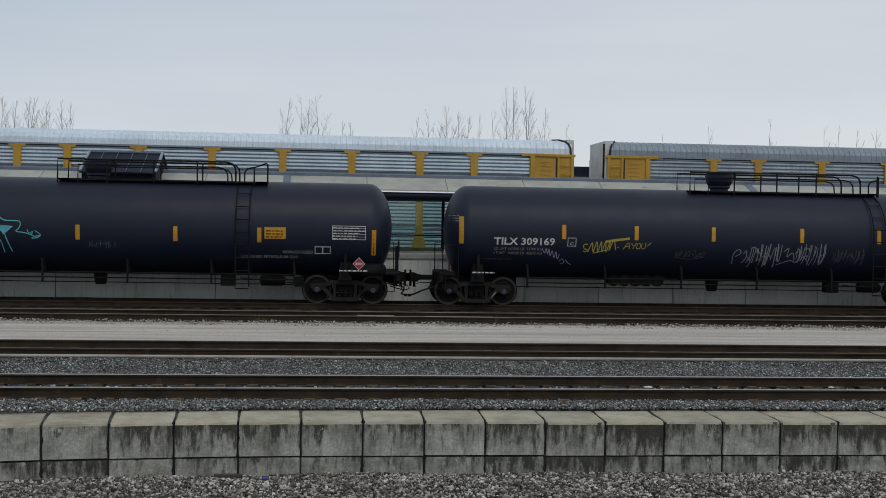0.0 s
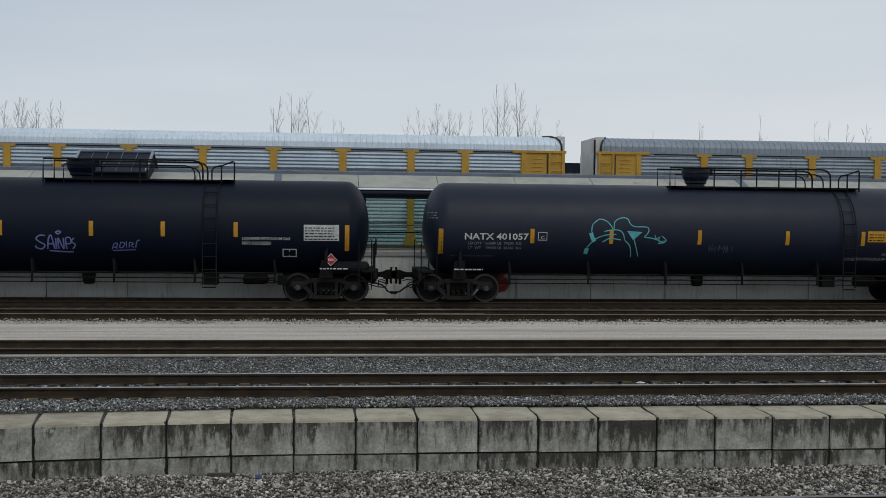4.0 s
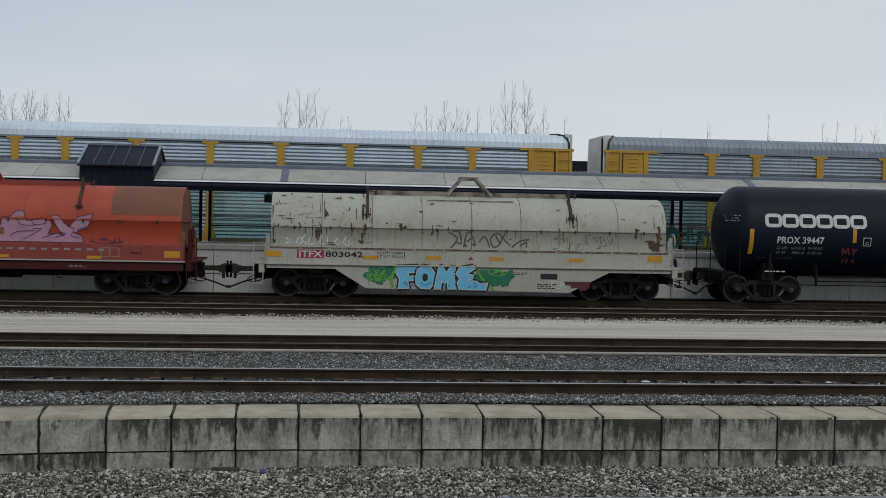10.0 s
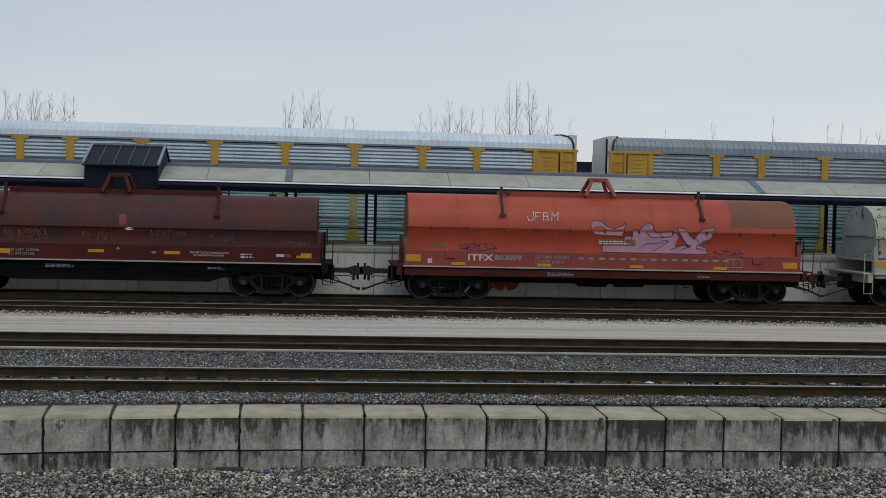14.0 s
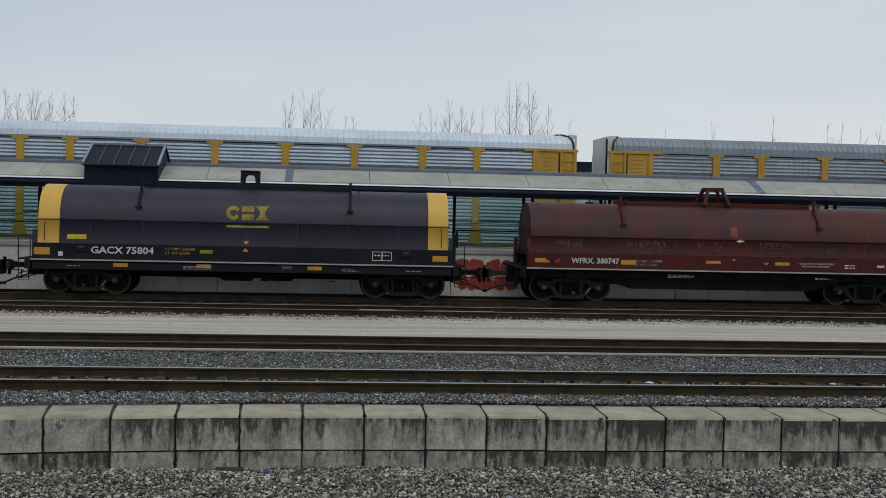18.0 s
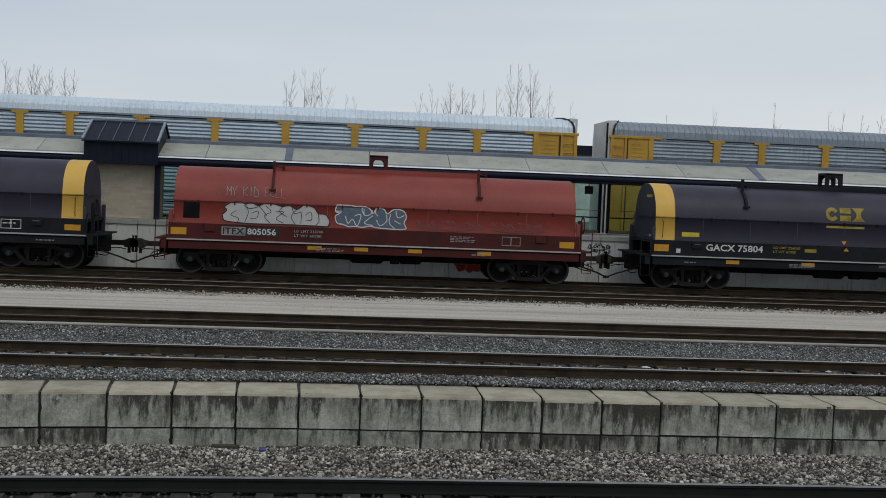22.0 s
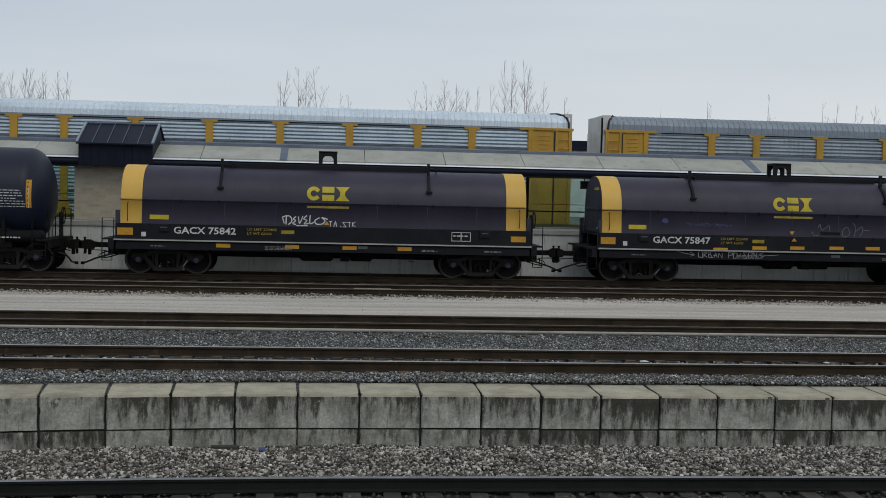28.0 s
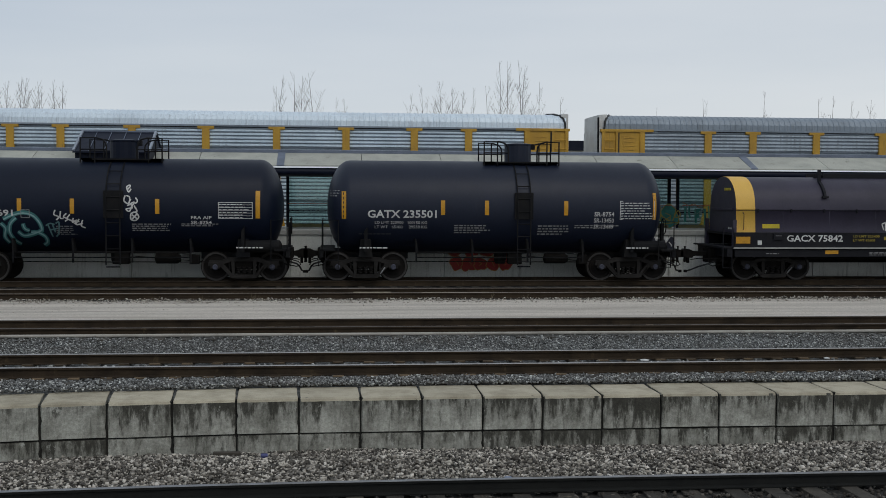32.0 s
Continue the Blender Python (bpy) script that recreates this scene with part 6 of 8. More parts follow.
def hood_profile():
    lip = HOOD_YT + 0.017
    side = [(hood_skin(0, z), z) for z in (HOOD_Z0, HOOD_ZB - 0.02)] + [(-lip, HOOD_ZB - 0.012), (-lip, HOOD_ZB + 0.012)]
    zs = [HOOD_ZB + (HOOD_ZT - HOOD_ZB) * math.sin(math.pi / 2 * k / 10) for k in range(1, 11)]
    side += [(hood_skin(0, z), z) for z in zs]
    return side + [(-y, z) for y, z in side[-2::-1]]


def coil_wagon(x, label, hood, ends, sill, under, bracket, caps=None, lifter="loop", old_panel=None, belly=None, seed=0, low=0.0, clamp=5.0, seam=None, lift_mat=None, leg=0.05, recess=0.0, spread=1.25):
    car = thing("coil_wagon", x, Y4, 0, label, "railway wagon", "freight train")
    half = 6.34
    prof = [(y, z - (low if z > HOOD_Z0 + 0.05 else 0)) for y, z in hood_profile()]

    def skin(px, pz):
        return hood_skin(px, min(pz + low, HOOD_ZT))
    cuts = [-half, -5.70, 5.70, half] if caps else [-half, half]
    for k, (a, b) in enumerate(zip(cuts, cuts[1:])):
        cap = caps and k in (0, 2)
        m = caps if cap else hood
        g = 0.0 if not cap else 0.012
        bm = swept([(y * (1 + g / 1.5), z + g) for y, z in prof], [a, b], closed=False)
        bmesh.ops.recalc_face_normals(bm, faces=bm.faces)
        part("hood_end_band" if cap else "hood", bm, m, car, "yellow band round the hood end" if cap else "", True)
    if old_panel:
        upper = [(y * 1.005, z + 0.006) for y, z in prof if z > HOOD_ZB + 0.02]
        bm = swept(upper, [old_panel, half - 0.03], closed=False)
        bmesh.ops.recalc_face_normals(bm, faces=bm.faces)
        part("faded_panel", bm, M_orgold, car, "faded brown upper panel", True)
    # weld ribs over the hood
    for k in range(1, 8):
        rx = -half + 2 * half * k / 8
        bm = swept([(y * 1.004, z + 0.004) for y, z in prof], [rx - 0.009, rx + 0.009], closed=False)
        part("hood_seam", bm, seam if hood in (M_gry, M_org) else hood, car)
    for s in (-1, 1):
        bm = bmesh.new()
        f = bm.faces.new([bm.verts.new((s * (half + 0.003 if caps else half - 0.02), y, z)) for y, z in prof])
        part("hood_end", bm, ends, car)
        part("end_ledge", boxes((s * (half + 0.02) - 0.04, s * (half + 0.02) + 0.04, -1.05, 1.05, HOOD_ZB - 0.03, HOOD_ZB + 0.03)), ends, car)
    part("lap_joint", boxes((-half, half, -HOOD_YT - 0.026, -HOOD_YT + 0.02, HOOD_ZB - 0.036 - low, HOOD_ZB - 0.02 - low)), seam or M_gear, car, "thin strip drawing the shadow line of the hood's lap joint")
    # clips along the break line
    cl = part("hood_clip", boxes((-0.022, 0.022, -HOOD_YT - 0.055, -HOOD_YT + 0.01, HOOD_ZB - 0.09 - low, HOOD_ZB + 0.02 - low)), bracket, car)
    for k in range(11):
        cx = -5.6 + 1.12 * k
        if k == 0:
            cl.matrix_basis = pose(cx, 0, 0)
        else:
            again(cl, cx, 0, 0, car)
    # guide arms and lifting bracket on the hood
    zt = HOOD_ZT - low
    for ax in (-3.32, 3.22):
        hs = [zt - 0.66, zt - 0.5, zt - 0.36, zt - 0.24, zt - 0.14]
        ys = [skin(ax, h) - 0.07 for h in hs]
        bm = bmesh.new()
        for k in range(4):
            v = [bm.verts.new((ax + dx, ys[k + i] + dy, hs[k + i])) for i in (0, 1) for dy in (-0.04, 0.07) for dx in (-0.042, 0.042)]
            for q in ((0, 2, 3, 1), (4, 5, 7, 6), (0, 1, 5, 4), (2, 6, 7, 3), (0, 4, 6, 2), (1, 3, 7, 5)):
                bm.faces.new([v[i] for i in q])
        box(bm, ax - 0.04, ax + 0.04, ys[4] - 0.04, ys[4] + 0.07, zt - 0.14, zt + 0.25)
        a = part("guide_arm", bm, bracket, car)
        part("guide_foot", boxes((ax - 0.1, ax + 0.1, ys[0] - 0.05, ys[0] + 0.05, hs[0] - 0.03, hs[0] + 0.03)), bracket, a)
        part("guide_link", tubes(0.022, [(ax, ys[4], zt + 0.1), (ax + 0.3, -0.4, zt + 0.06)], n=5), bracket, a)
        part("guide_pin", tubes(0.035, [(ax + 0.28, -0.4, zt - 0.02), (ax + 0.28, -0.4, zt + 0.16)]), bracket, car)
    for row in ((-3.32, 3.22, -0.34, -0.26, zt - 0.03, zt + 0.12), (-3.32, 3.22, 0.26, 0.34, zt - 0.03, zt + 0.12)):
        part("ridge_bar", boxes(row), lift_mat or bracket, car)
    if lifter == "arch":
        for yy in (-0.25, 0.25):
            bm = bmesh.new()
            for p, q in (((-0.58, zt), (-0.24, zt + 0.55)), ((-0.24, zt + 0.55), (0.24, zt + 0.55)), ((0.24, zt + 0.55), (0.58, zt))):
                tube(bm, [(p[0] * spread if p[1] == zt else p[0], yy * (2.1 if p[1] == zt else 1), p[1]), (q[0] * spread if q[1] == zt else q[0], yy * (2.1 if q[1] == zt else 1), q[1])], leg, 4)
            part("lifting_bracket", bm, lift_mat or bracket, car)
        part("lifting_plate", boxes((-0.3, 0.3, -0.28, 0.28, zt + 0.54, zt + 0.62), bevel=0.02), lift_mat or bracket, car)
        if belly:
            part("bracket_foot", boxes((-1.4, 1.4, -0.8, -0.72, zt - 0.2, zt - 0.15)), lift_mat or bracket, car)
    else:
        for yy in (-0.28, 0.28):
            bm = prism([(-0.30, zt - 0.02), (-0.20, zt - 0.02), (-0.17, zt + 0.36), (-0.1, zt + 0.44), (0.1, zt + 0.44), (0.17, zt + 0.36), (0.20, zt - 0.02), (0.30, zt - 0.02), (0.29, zt + 0.55), (-0.29, zt + 0.55)], yy - 0.05, yy + 0.05)
            bmesh.ops.triangulate(bm, faces=[f for f in bm.faces if len(f.verts) > 4])
            part("lifting_bracket", bm, bracket, car)
        part("lifting_plate", boxes((-0.3, 0.3, -0.33, 0.33, zt + 0.5, zt + 0.585), bevel=0.02), bracket, car)
    # sills, deck edge, underframe
    for row in ((-6.45, 6.45, -1.50, -1.35, 1.1, 1.6), (-6.45, 6.45, 1.35, 1.50, 1.1, 1.6)):
        part("side_sill", boxes(row, bevel=0.012), sill, car)
    part("hood_ledge", boxes((-6.44, 6.44, -1.36, 1.36, 1.5, 1.575)), under, car)
    for row in ((-6.5, 6.5, -1.6, -1.35, 1.075, 1.115), (-6.5, 6.5, 1.35, 1.6, 1.075, 1.115)):
        part("deck_edge", boxes(row), sill if belly else M_cope, car, "" if belly else "pale worn deck edge")
    for row in ((-6.45, 6.45, -1.53 + recess, -1.42 + recess, 0.80 if not belly else 0.95, 1.03), (-6.45, 6.45, 1.42, 1.53, 0.80, 1.03)):
        part("lower_sill", boxes(row, bevel=0.01), under, car)
    part("deck", boxes((-6.5, 6.5, -1.42, 1.42, 1.02, 1.1)), under, car)
    part("centre_sill", boxes((-6.9, 6.9, -0.33, 0.33, 0.55, 1.0)), M_gear, car)
    if belly:
        bm = prism([(-4.35, 0.97), (-3.35, 0.36), (3.15, 0.30), (4.45, 0.97)], -1.54, -1.46)
        b = part("fish_belly", bm, belly, car, "deep fish-belly side plate")
        part("belly_rib", boxes((1.9, 1.94, -1.56, -1.53, 0.33, 0.95)), belly, b)
    for k in range(13):
        px = -5.4 + 0.9 * k
        part("sill_bracket", boxes((px - 0.04, px + 0.04, -1.53, -1.49, 1.545, 1.6)), sill, car)
    for s in (-1, 1):
        part("end_sill", boxes((s * 6.6 - 0.09, s * 6.6 + 0.09, -1.5, 1.5, 0.8, 1.1), bevel=0.01), under, car)
        part("end_platform", boxes((min(s * 6.45, s * 6.85), max(s * 6.45, s * 6.85), -1.5, 1.5, 1.08, 1.13)), under, car)
        for row in ((s * 6.42 - 0.06, s * 6.42 + 0.06, -1.42, -1.3, 1.12, 2.0), (s * 6.42 - 0.06, s * 6.42 + 0.06, 1.3, 1.42, 1.12, 2.0)):
            part("end_post", boxes(row), ends, car)
        part("grab_rail", tubes(0.018, [(s * 6.5, -1.55, 1.1), (s * 6.5, -1.55, 1.75), (s * 6.85, -1.55, 1.75), (s * 6.85, -1.55, 0.8)], [(s * 6.55, -1.55, 0.8), (s * 6.55, -1.55, 0.45), (s * 6.85, -1.55, 0.45), (s * 6.85, -1.55, 0.8)], n=5), under, car)
        if clamp:
            part("clamp_box", boxes((s * clamp - 0.16, s * clamp + 0.16, -1.55, -1.48, 1.36, 1.56), bevel=0.012), sill, car)
        add_coupler(car, s * 6.75, s * 7.74, M_gear if hood is M_csx else M_coupler)
        add_truck(car, s * 4.95)
        part("body_bolster", boxes((s * 4.95 - 0.25, s * 4.95 + 0.25, -1.4, 1.4, 0.8, 1.03)), M_gear, car)
    bw = bmesh.new()
    tube(bw, [(6.66, -0.95 + 0.27 * math.cos(t), 1.95 + 0.27 * math.sin(t)) for t in [TAU * k / 16 for k in range(17)]], 0.02, 5)
    tube(bw, [(6.66, -1.22, 1.95), (6.66, -0.68, 1.95)], 0.013, 4)
    tube(bw, [(6.66, -0.95, 1.68), (6.66, -0.95, 2.22)], 0.013, 4)
    part("brake_wheel", bw, under, car)
    part("brake_stand", boxes((6.52, 6.62, -1.03, -0.87, 1.1, 2.1)), under, car)
    # gear below the deck
    if not belly:
        part("brake_reservoir", lathe(bmesh.new(), [(-0.55, 0.1), (-0.45, 0.19), (0.45, 0.19), (0.55, 0.1)], 14, "x", (-0.3, -0.9, 0.68)), M_gear, car)
        part("brake_cylinder", lathe(bmesh.new(), [(-0.35, 0.08), (-0.3, 0.16), (0.3, 0.16), (0.4, 0.06)], 12, "x", (1.1, -0.85, 0.66)), M_gear, car)
        for row in ((0.45, 0.75, -1.05, -0.75, 0.5, 0.8), (2.2, 2.75, -1.2, -0.8, 0.62, 0.86)):
            part("control_valve", boxes(row, bevel=0.02), M_gear, car)
        part("brake_rod", tubes(0.016, [(-3.8, -0.8, 0.7), (-0.8, -0.85, 0.62)], [(1.4, -0.8, 0.62), (3.8, -0.8, 0.66)], [(-4.0, -1.3, 0.74), (4.0, -1.3, 0.72)]), M_gear, car)
        part("hanging_handle", tubes(0.014, [(2.6, -1.3, 0.8), (2.62, -1.35, 0.55), (2.78, -1.35, 0.55)]), M_gear, car)
    return car, skin


def sill_marks(car, amber_low=(), amber_hi=(), lo_z=(0.90, 1.02)):
    for cx in amber_low:
        lay("reflector", rect(cx - 0.22, cx + 0.22, *lo_z, 1), M_amber, car, lambda a, b: -1.53, 0.007, "yellow reflective strip")
    for cx, z0, z1 in amber_hi:
        lay("reflector", rect(cx - 0.24, cx + 0.24, z0, z1, 1), M_amber, car, lambda a, b: -1.50, 0.007, "yellow reflective strip")
    lay("stencil", small_print(-1.9, -1.0, 0.86, 0.98, 3, 5) + small_print(3.0, 3.5, 0.88, 0.96, 2, 6), M_dimwhite, car, lambda a, b: -1.53, 0.007)


flat_sill = lambda a, b: -1.50

M_gryseam = surf("rusty_grey_seam", (0.14, 0.10, 0.07), (0.05, 0.035, 0.025), 0.8, 0, 3.0)
M_coupler = surf("dark_coupler", (0.03, 0.024, 0.02), (0.06, 0.042, 0.032), 0.8, 0.1, 5.0, 0.2, spec=0.3)
M_grybar = surf("dirty_grey_bracket", (0.30, 0.275, 0.22), (0.1, 0.07, 0.05), 0.8, 0, 2.5, 0.1)
# pale grey wagon with the big blue lettering
car, sk = coil_wagon(-45.25, "rust-streaked pale grey coil wagon with blue and green lettering", M_gry, M_gryend, M_gry, M_gry, M_rustp, lifter="arch", belly=M_gry, seed=1, low=0.08, clamp=None, seam=M_gryseam, lift_mat=M_grybar)
M_run = surf("rust_run", (0.10, 0.054, 0.022), (0.042, 0.026, 0.014), 0.85, 0, 6.0, 0.2)
M_foot = surf("rusty_hood_foot", (0.15, 0.085, 0.045), (0.36, 0.335, 0.27), 0.85, 0, 1.6, 0.2, spots=(0.06, 0.035, 0.022), spot_rng=(0.5, 0.6), spot_scale=3.0)
M_runpale = surf("pale_rust_run", (0.36, 0.29, 0.19), (0.28, 0.2, 0.11), 0.8, 0, 4.0, 0.1)
part("rust_line", boxes((-6.36, 6.36, -1.515, -1.36, 1.57, 1.62)), M_foot, car, "rust-brown line along the foot of the hood")
rnd = random.Random(17)


def rust_run(rx, rz, w_, h_, m, k):
    edge = [(rx + w_ * rnd.uniform(0.4, 1.0) * (1 - i / 7) ** 0.6, rz - h_ * i / 6) for i in range(6)] + [(rx, rz - h_)]
    edge += [(rx - w_ * rnd.uniform(0.4, 1.0) * (1 - i / 7) ** 0.6, rz - h_ * i / 6) for i in range(5, -1, -1)]
    lay("rust_run", [edge], m, car, sk, 0.006 + 0.0002 * k, "rust run")


for k in range(52):
    lapped = k < 15          # below the clips, below the guide arms, then here and there
    rx = -6.2 + 0.84 * k + rnd.uniform(-0.1, 0.1) if lapped else rnd.choice((-3.3, 3.2))+ rnd.gauss(0, 0.09) if k < 28 else rnd.choice((-6.2, -4.9, 6.1, rnd.uniform(-6, 6)))+ rnd.gauss(0, 0.18)
    rz = 2.27 if lapped else rnd.uniform(2.1, 3.1)
    if abs(rx) < 6.3:
        rust_run(rx, rz, rnd.uniform(0.008, 0.026), rnd.uniform(0.12, 0.5), M_run if k % 4 else M_runpale, k)
# the large rust scars: middle, top, half width, height
SCARS = ((-4.66, 2.83, 0.05, 0.4), (-4.87, 2.27, 0.09, 0.5), (-5.45, 2.36, 0.03, 0.24), (-6.26, 2.34, 0.05, 0.6), (-3.46, 3.0, 0.045, 0.56), (-3.48, 2.1, 0.04, 0.4), (-3.4, 2.4, 0.035, 0.54),
         (-3.83, 2.41, 0.03, 0.48), (-2.26, 2.4, 0.06, 0.18), (-1.26, 2.38, 0.03, 0.28), (5.36, 2.38, 0.07, 0.36), (5.86, 2.0, 0.13, 0.3), (6.1, 2.44, 0.06, 0.8), (3.3, 2.8, 0.03, 0.42), (3.41, 2.8, 0.025, 0.58), (2.82, 2.36, 0.015, 0.3), (6.02, 1.95, 0.16, 0.32))
for k, (rx, rz, w_, h_) in enumerate(SCARS):
    for i in range(5):
        q = rnd.uniform(-0.7, 0.7) if i else 0.0
        rust_run(rx + w_ * q, rz - h_ * 0.3 * rnd.random() * (i > 0), w_ * (0.42 if i else 0.6), h_ * (1.0 if not i else rnd.uniform(0.25, 0.8)), M_run, 30 + k * 5 + i)
    lay("rust_patch", [blob(rx + rnd.gauss(0, w_), rz - h_ * rnd.random(), w_ * rnd.uniform(0.4, 1.1), rnd.uniform(0.015, 0.05), 260 + 3 * k + i, 11, 0.5) for i in range(3)], M_run, car, sk, 0.03, "rust patch")
for k in range(70):
    left = k < 48
    rx, rz = (rnd.uniform(-6.2, -3.2), rnd.choice((3.2, 2.9, 2.62, 2.55, 2.3, 1.8)) + rnd.gauss(0, 0.06)) if left else (rnd.uniform(-3, 6.2), rnd.uniform(1.7, 3.25))
    wide = rnd.random() < 0.6
    lay("rust_patch", [blob(rx, rz, rnd.uniform(0.03, 0.14) if wide else rnd.uniform(0.01, 0.028), rnd.uniform(0.007, 0.016) if wide else rnd.uniform(0.015, 0.06), 200 + k, 11, 0.5)], M_run, car, sk, 0.031 + 0.0001 * k, "rust patch")
lay("mark_plate", rect(-5.51, -4.67, 1.28, 1.54, 1), paint("magenta_plate", (0.36, 0.02, 0.075)), car, flat_sill, 0.006, "magenta plate")
words("reporting_mark", "ITFX", -5.45, -4.72, 1.31, 1.51, M_white, car, flat_sill, 0.012)
words("reporting_mark", "803042", -4.63, -3.45, 1.32, 1.5, M_black, car, flat_sill)
words("stencil", "LD LMT 226800", -3.0, -2.2, 1.44, 1.52, M_black, car, flat_sill, 0.008, 0.0)
words("stencil", "LT WT 59200", -3.0, -2.2, 1.32, 1.4, M_black, car, flat_sill, 0.008, 0.0)
lay("stencil_box", rect(-2.16, -2.14, 1.3, 1.53, 1), M_black, car, flat_sill)
lay("triangle_mark", [[(-0.12, 1.3), (0.04, 1.3), (-0.04, 1.42)]], M_redp, car, flat_sill)
sill_marks(car, (), ((-6.25, 1.31, 1.49), (-3.22, 1.27, 1.38), (-1.23, 1.29, 1.4), (0.78, 1.29, 1.4), (3.34, 1.28, 1.39), (5.93, 1.32, 1.53)))
bel = lambda a, b: -1.54
rnd = random.Random(51)
cloud_l = [blob(-3.0 + rnd.uniform(-0.3, 0.45), 0.72 + rnd.uniform(-0.16, 0.22), rnd.uniform(0.09, 0.22), rnd.uniform(0.08, 0.17), 300 + k, 12, 0.3) for k in range(22)]
cloud_r = [blob(0.75 + rnd.uniform(-0.5, 0.5), 0.74 + rnd.uniform(-0.2, 0.2), rnd.uniform(0.09, 0.22), rnd.uniform(0.08, 0.16), 340 + k, 12, 0.3) for k in range(26)]
lay("graffiti", cloud_l + cloud_r, C_green, car, bel, 0.006, "green sprayed cloud")
lay("graffiti", scrawl(-3.35, -2.6, 0.66, 1.0, 4, 54, 0.03) + scrawl(-3.3, -2.6, 0.55, 0.8, 4, 154, 0.03) + scrawl(0.55, 1.1, 0.85, 1.08, 3, 55, 0.03) + ribbon([(-2.5, 0.4), (-2.55, 0.7), (-2.42, 1.0), (-2.5, 1.1)], 0.09) + ribbon([(0.15, 1.1), (0.3, 0.75), (0.62, 0.45), (0.7, 0.33)], 0.07), C_lime, car, bel, 0.010)
LETTERS = (("4,4 100,0 91,30 53,33 58,47 84,42 80,65 53,67 59,99 11,100 17,61 0,31", -2.42, -1.68, 0.36, 1.10), ("0,48 8,17 35,0 74,4 100,35 95,78 71,100 26,98 1,79", -1.79, -1.15, 0.36, 1.10),
           ("0,100 18,7 38,0 53,30 70,4 93,6 89,48 100,99 60,99 57,65 47,79 34,63 30,100", -1.20, -0.48, 0.36, 1.12), ("10,10 55,0 61,13 35,35 56,39 53,55 35,62 65,63 77,74 100,69 95,100 11,99 4,71 12,53 0,36", -0.52, 0.51, 0.35, 1.13))
rnd = random.Random(61)
C_deep = paint("deep_blue_spray", (0.09, 0.36, 0.62))
for k, row in enumerate(LETTERS):
    shape = scaled(*row)[0]
    up = 0.014 + 0.010 * k
    lay("graffiti_shadow", [[(x + 0.06, z - 0.02) for x, z in shape]] + edge_lines(shape, 0.12), M_black, car, bel, up, "black outline")
    lay("graffiti_letters", [shape], C_sky, car, bel, up + 0.005, "light blue letter")
    lay("graffiti_glint", edge_lines(shape, 0.022), M_white, car, bel, up + 0.006)
    xs_, zs_ = [x for x, _ in shape], [z for _, z in shape]
    lay("graffiti_spot", [blob(min(xs_) + 0.14 + (max(xs_) - min(xs_) - 0.28) * rnd.random(), min(zs_) + rnd.uniform(0.08, 0.24), 0.05, 0.04, 60 + 9 * k + i) for i in range(4)], C_deep, car, bel, up + 0.0055)
lay("graffiti_shadow", scaled("28,0 98,19 100,79 31,100 0,54", -1.58, -1.40, 0.59, 0.86), M_black, car, bel, 0.032)
lay("graffiti", strokes("0,1 11,43 3,100|5,1 13,0 16,69 9,63|19,95 22,22 27,2 33,81 28,68|23,62 30,28|38,61 45,27 51,93|55,92 52,40 59,6 66,25 62,79 55,92|58,19 64,72|70,5 68,38 76,77|78,90 89,50 100,42|88,83 96,56 96,89", -0.75, 1.86, 1.66, 2.18, 0.05), paint("grey_spray", (0.08, 0.085, 0.075)), car, sk, 0.008, "grey worn tag")
lay("graffiti", scrawl(2.6, 3.6, 1.66, 2.1, 4, 156, 0.02) + scrawl(3.7, 4.6, 1.8, 2.15, 4, 157, 0.02), paint("faint_black_tag", (0.16, 0.16, 0.14)), car, sk, 0.008)
lay("graffiti", strokes("0,30 6,48 1,75 10,65|17,74 22,19 27,55 20,83|31,0 26,46 33,72 29,100|38,27 36,81 45,71|57,7 54,61 61,79|66,15 65,79|82,23 77,59 84,86|94,12 91,67 100,85 98,39", -5.89, -3.88, 1.63, 2.0, 0.035), M_white, car, sk, 0.008)
lay("stencil", small_print(0.9, 2.0, 0.85, 0.95, 2, 58) + rect(2.2, 2.75, 0.72, 0.9, 1) + small_print(2.1, 2.8, 0.42, 0.6, 3, 59), M_black, car, bel)
lay("graffiti", scrawl(2.55, 3.1, 0.48, 0.68, 3, 60, 0.03), M_white, car, bel, 0.008)
lay("graffiti", scaled("0,0 8,40 24,36 32,70 52,62 66,100 86,92 100,60 100,0", 2.96, 3.8, 0.36, 0.66), paint("dark_red_spray", (0.11, 0.02, 0.014)), car, lambda a, b: -1.545, 0.012, "dark red sprayed tag")

# orange-red wagon
car, sk = coil_wagon(-60.69, "faded orange-red coil wagon with a mauve sprayed piece", M_org, M_orgold, M_redh, M_marsill, M_rustp, lifter="arch", old_panel=4.2, seed=2, seam=M_redh, lift_mat=M_redh, leg=0.075, spread=0.85)
words("reporting_mark", "ITFX", -4.44, -3.63, 1.3, 1.5, M_white, car, flat_sill)
words("reporting_mark", "803009", -3.59, -2.73, 1.32, 1.5, M_dimwhite, car, flat_sill)
words("stencil", "LD LMT 225200", -2.3, -1.2, 1.4, 1.5, M_dimwhite, car, flat_sill)
words("stencil", "LT WT 60800", -2.3, -1.35, 1.25, 1.35, M_dimwhite, car, flat_sill)
lay("stencil", sum((rect(-0.9 + 0.34 * k, -0.72 + 0.34 * k, 1.40, 1.46, 1) for k in range(15)), []), M_dimwhite, car, flat_sill)
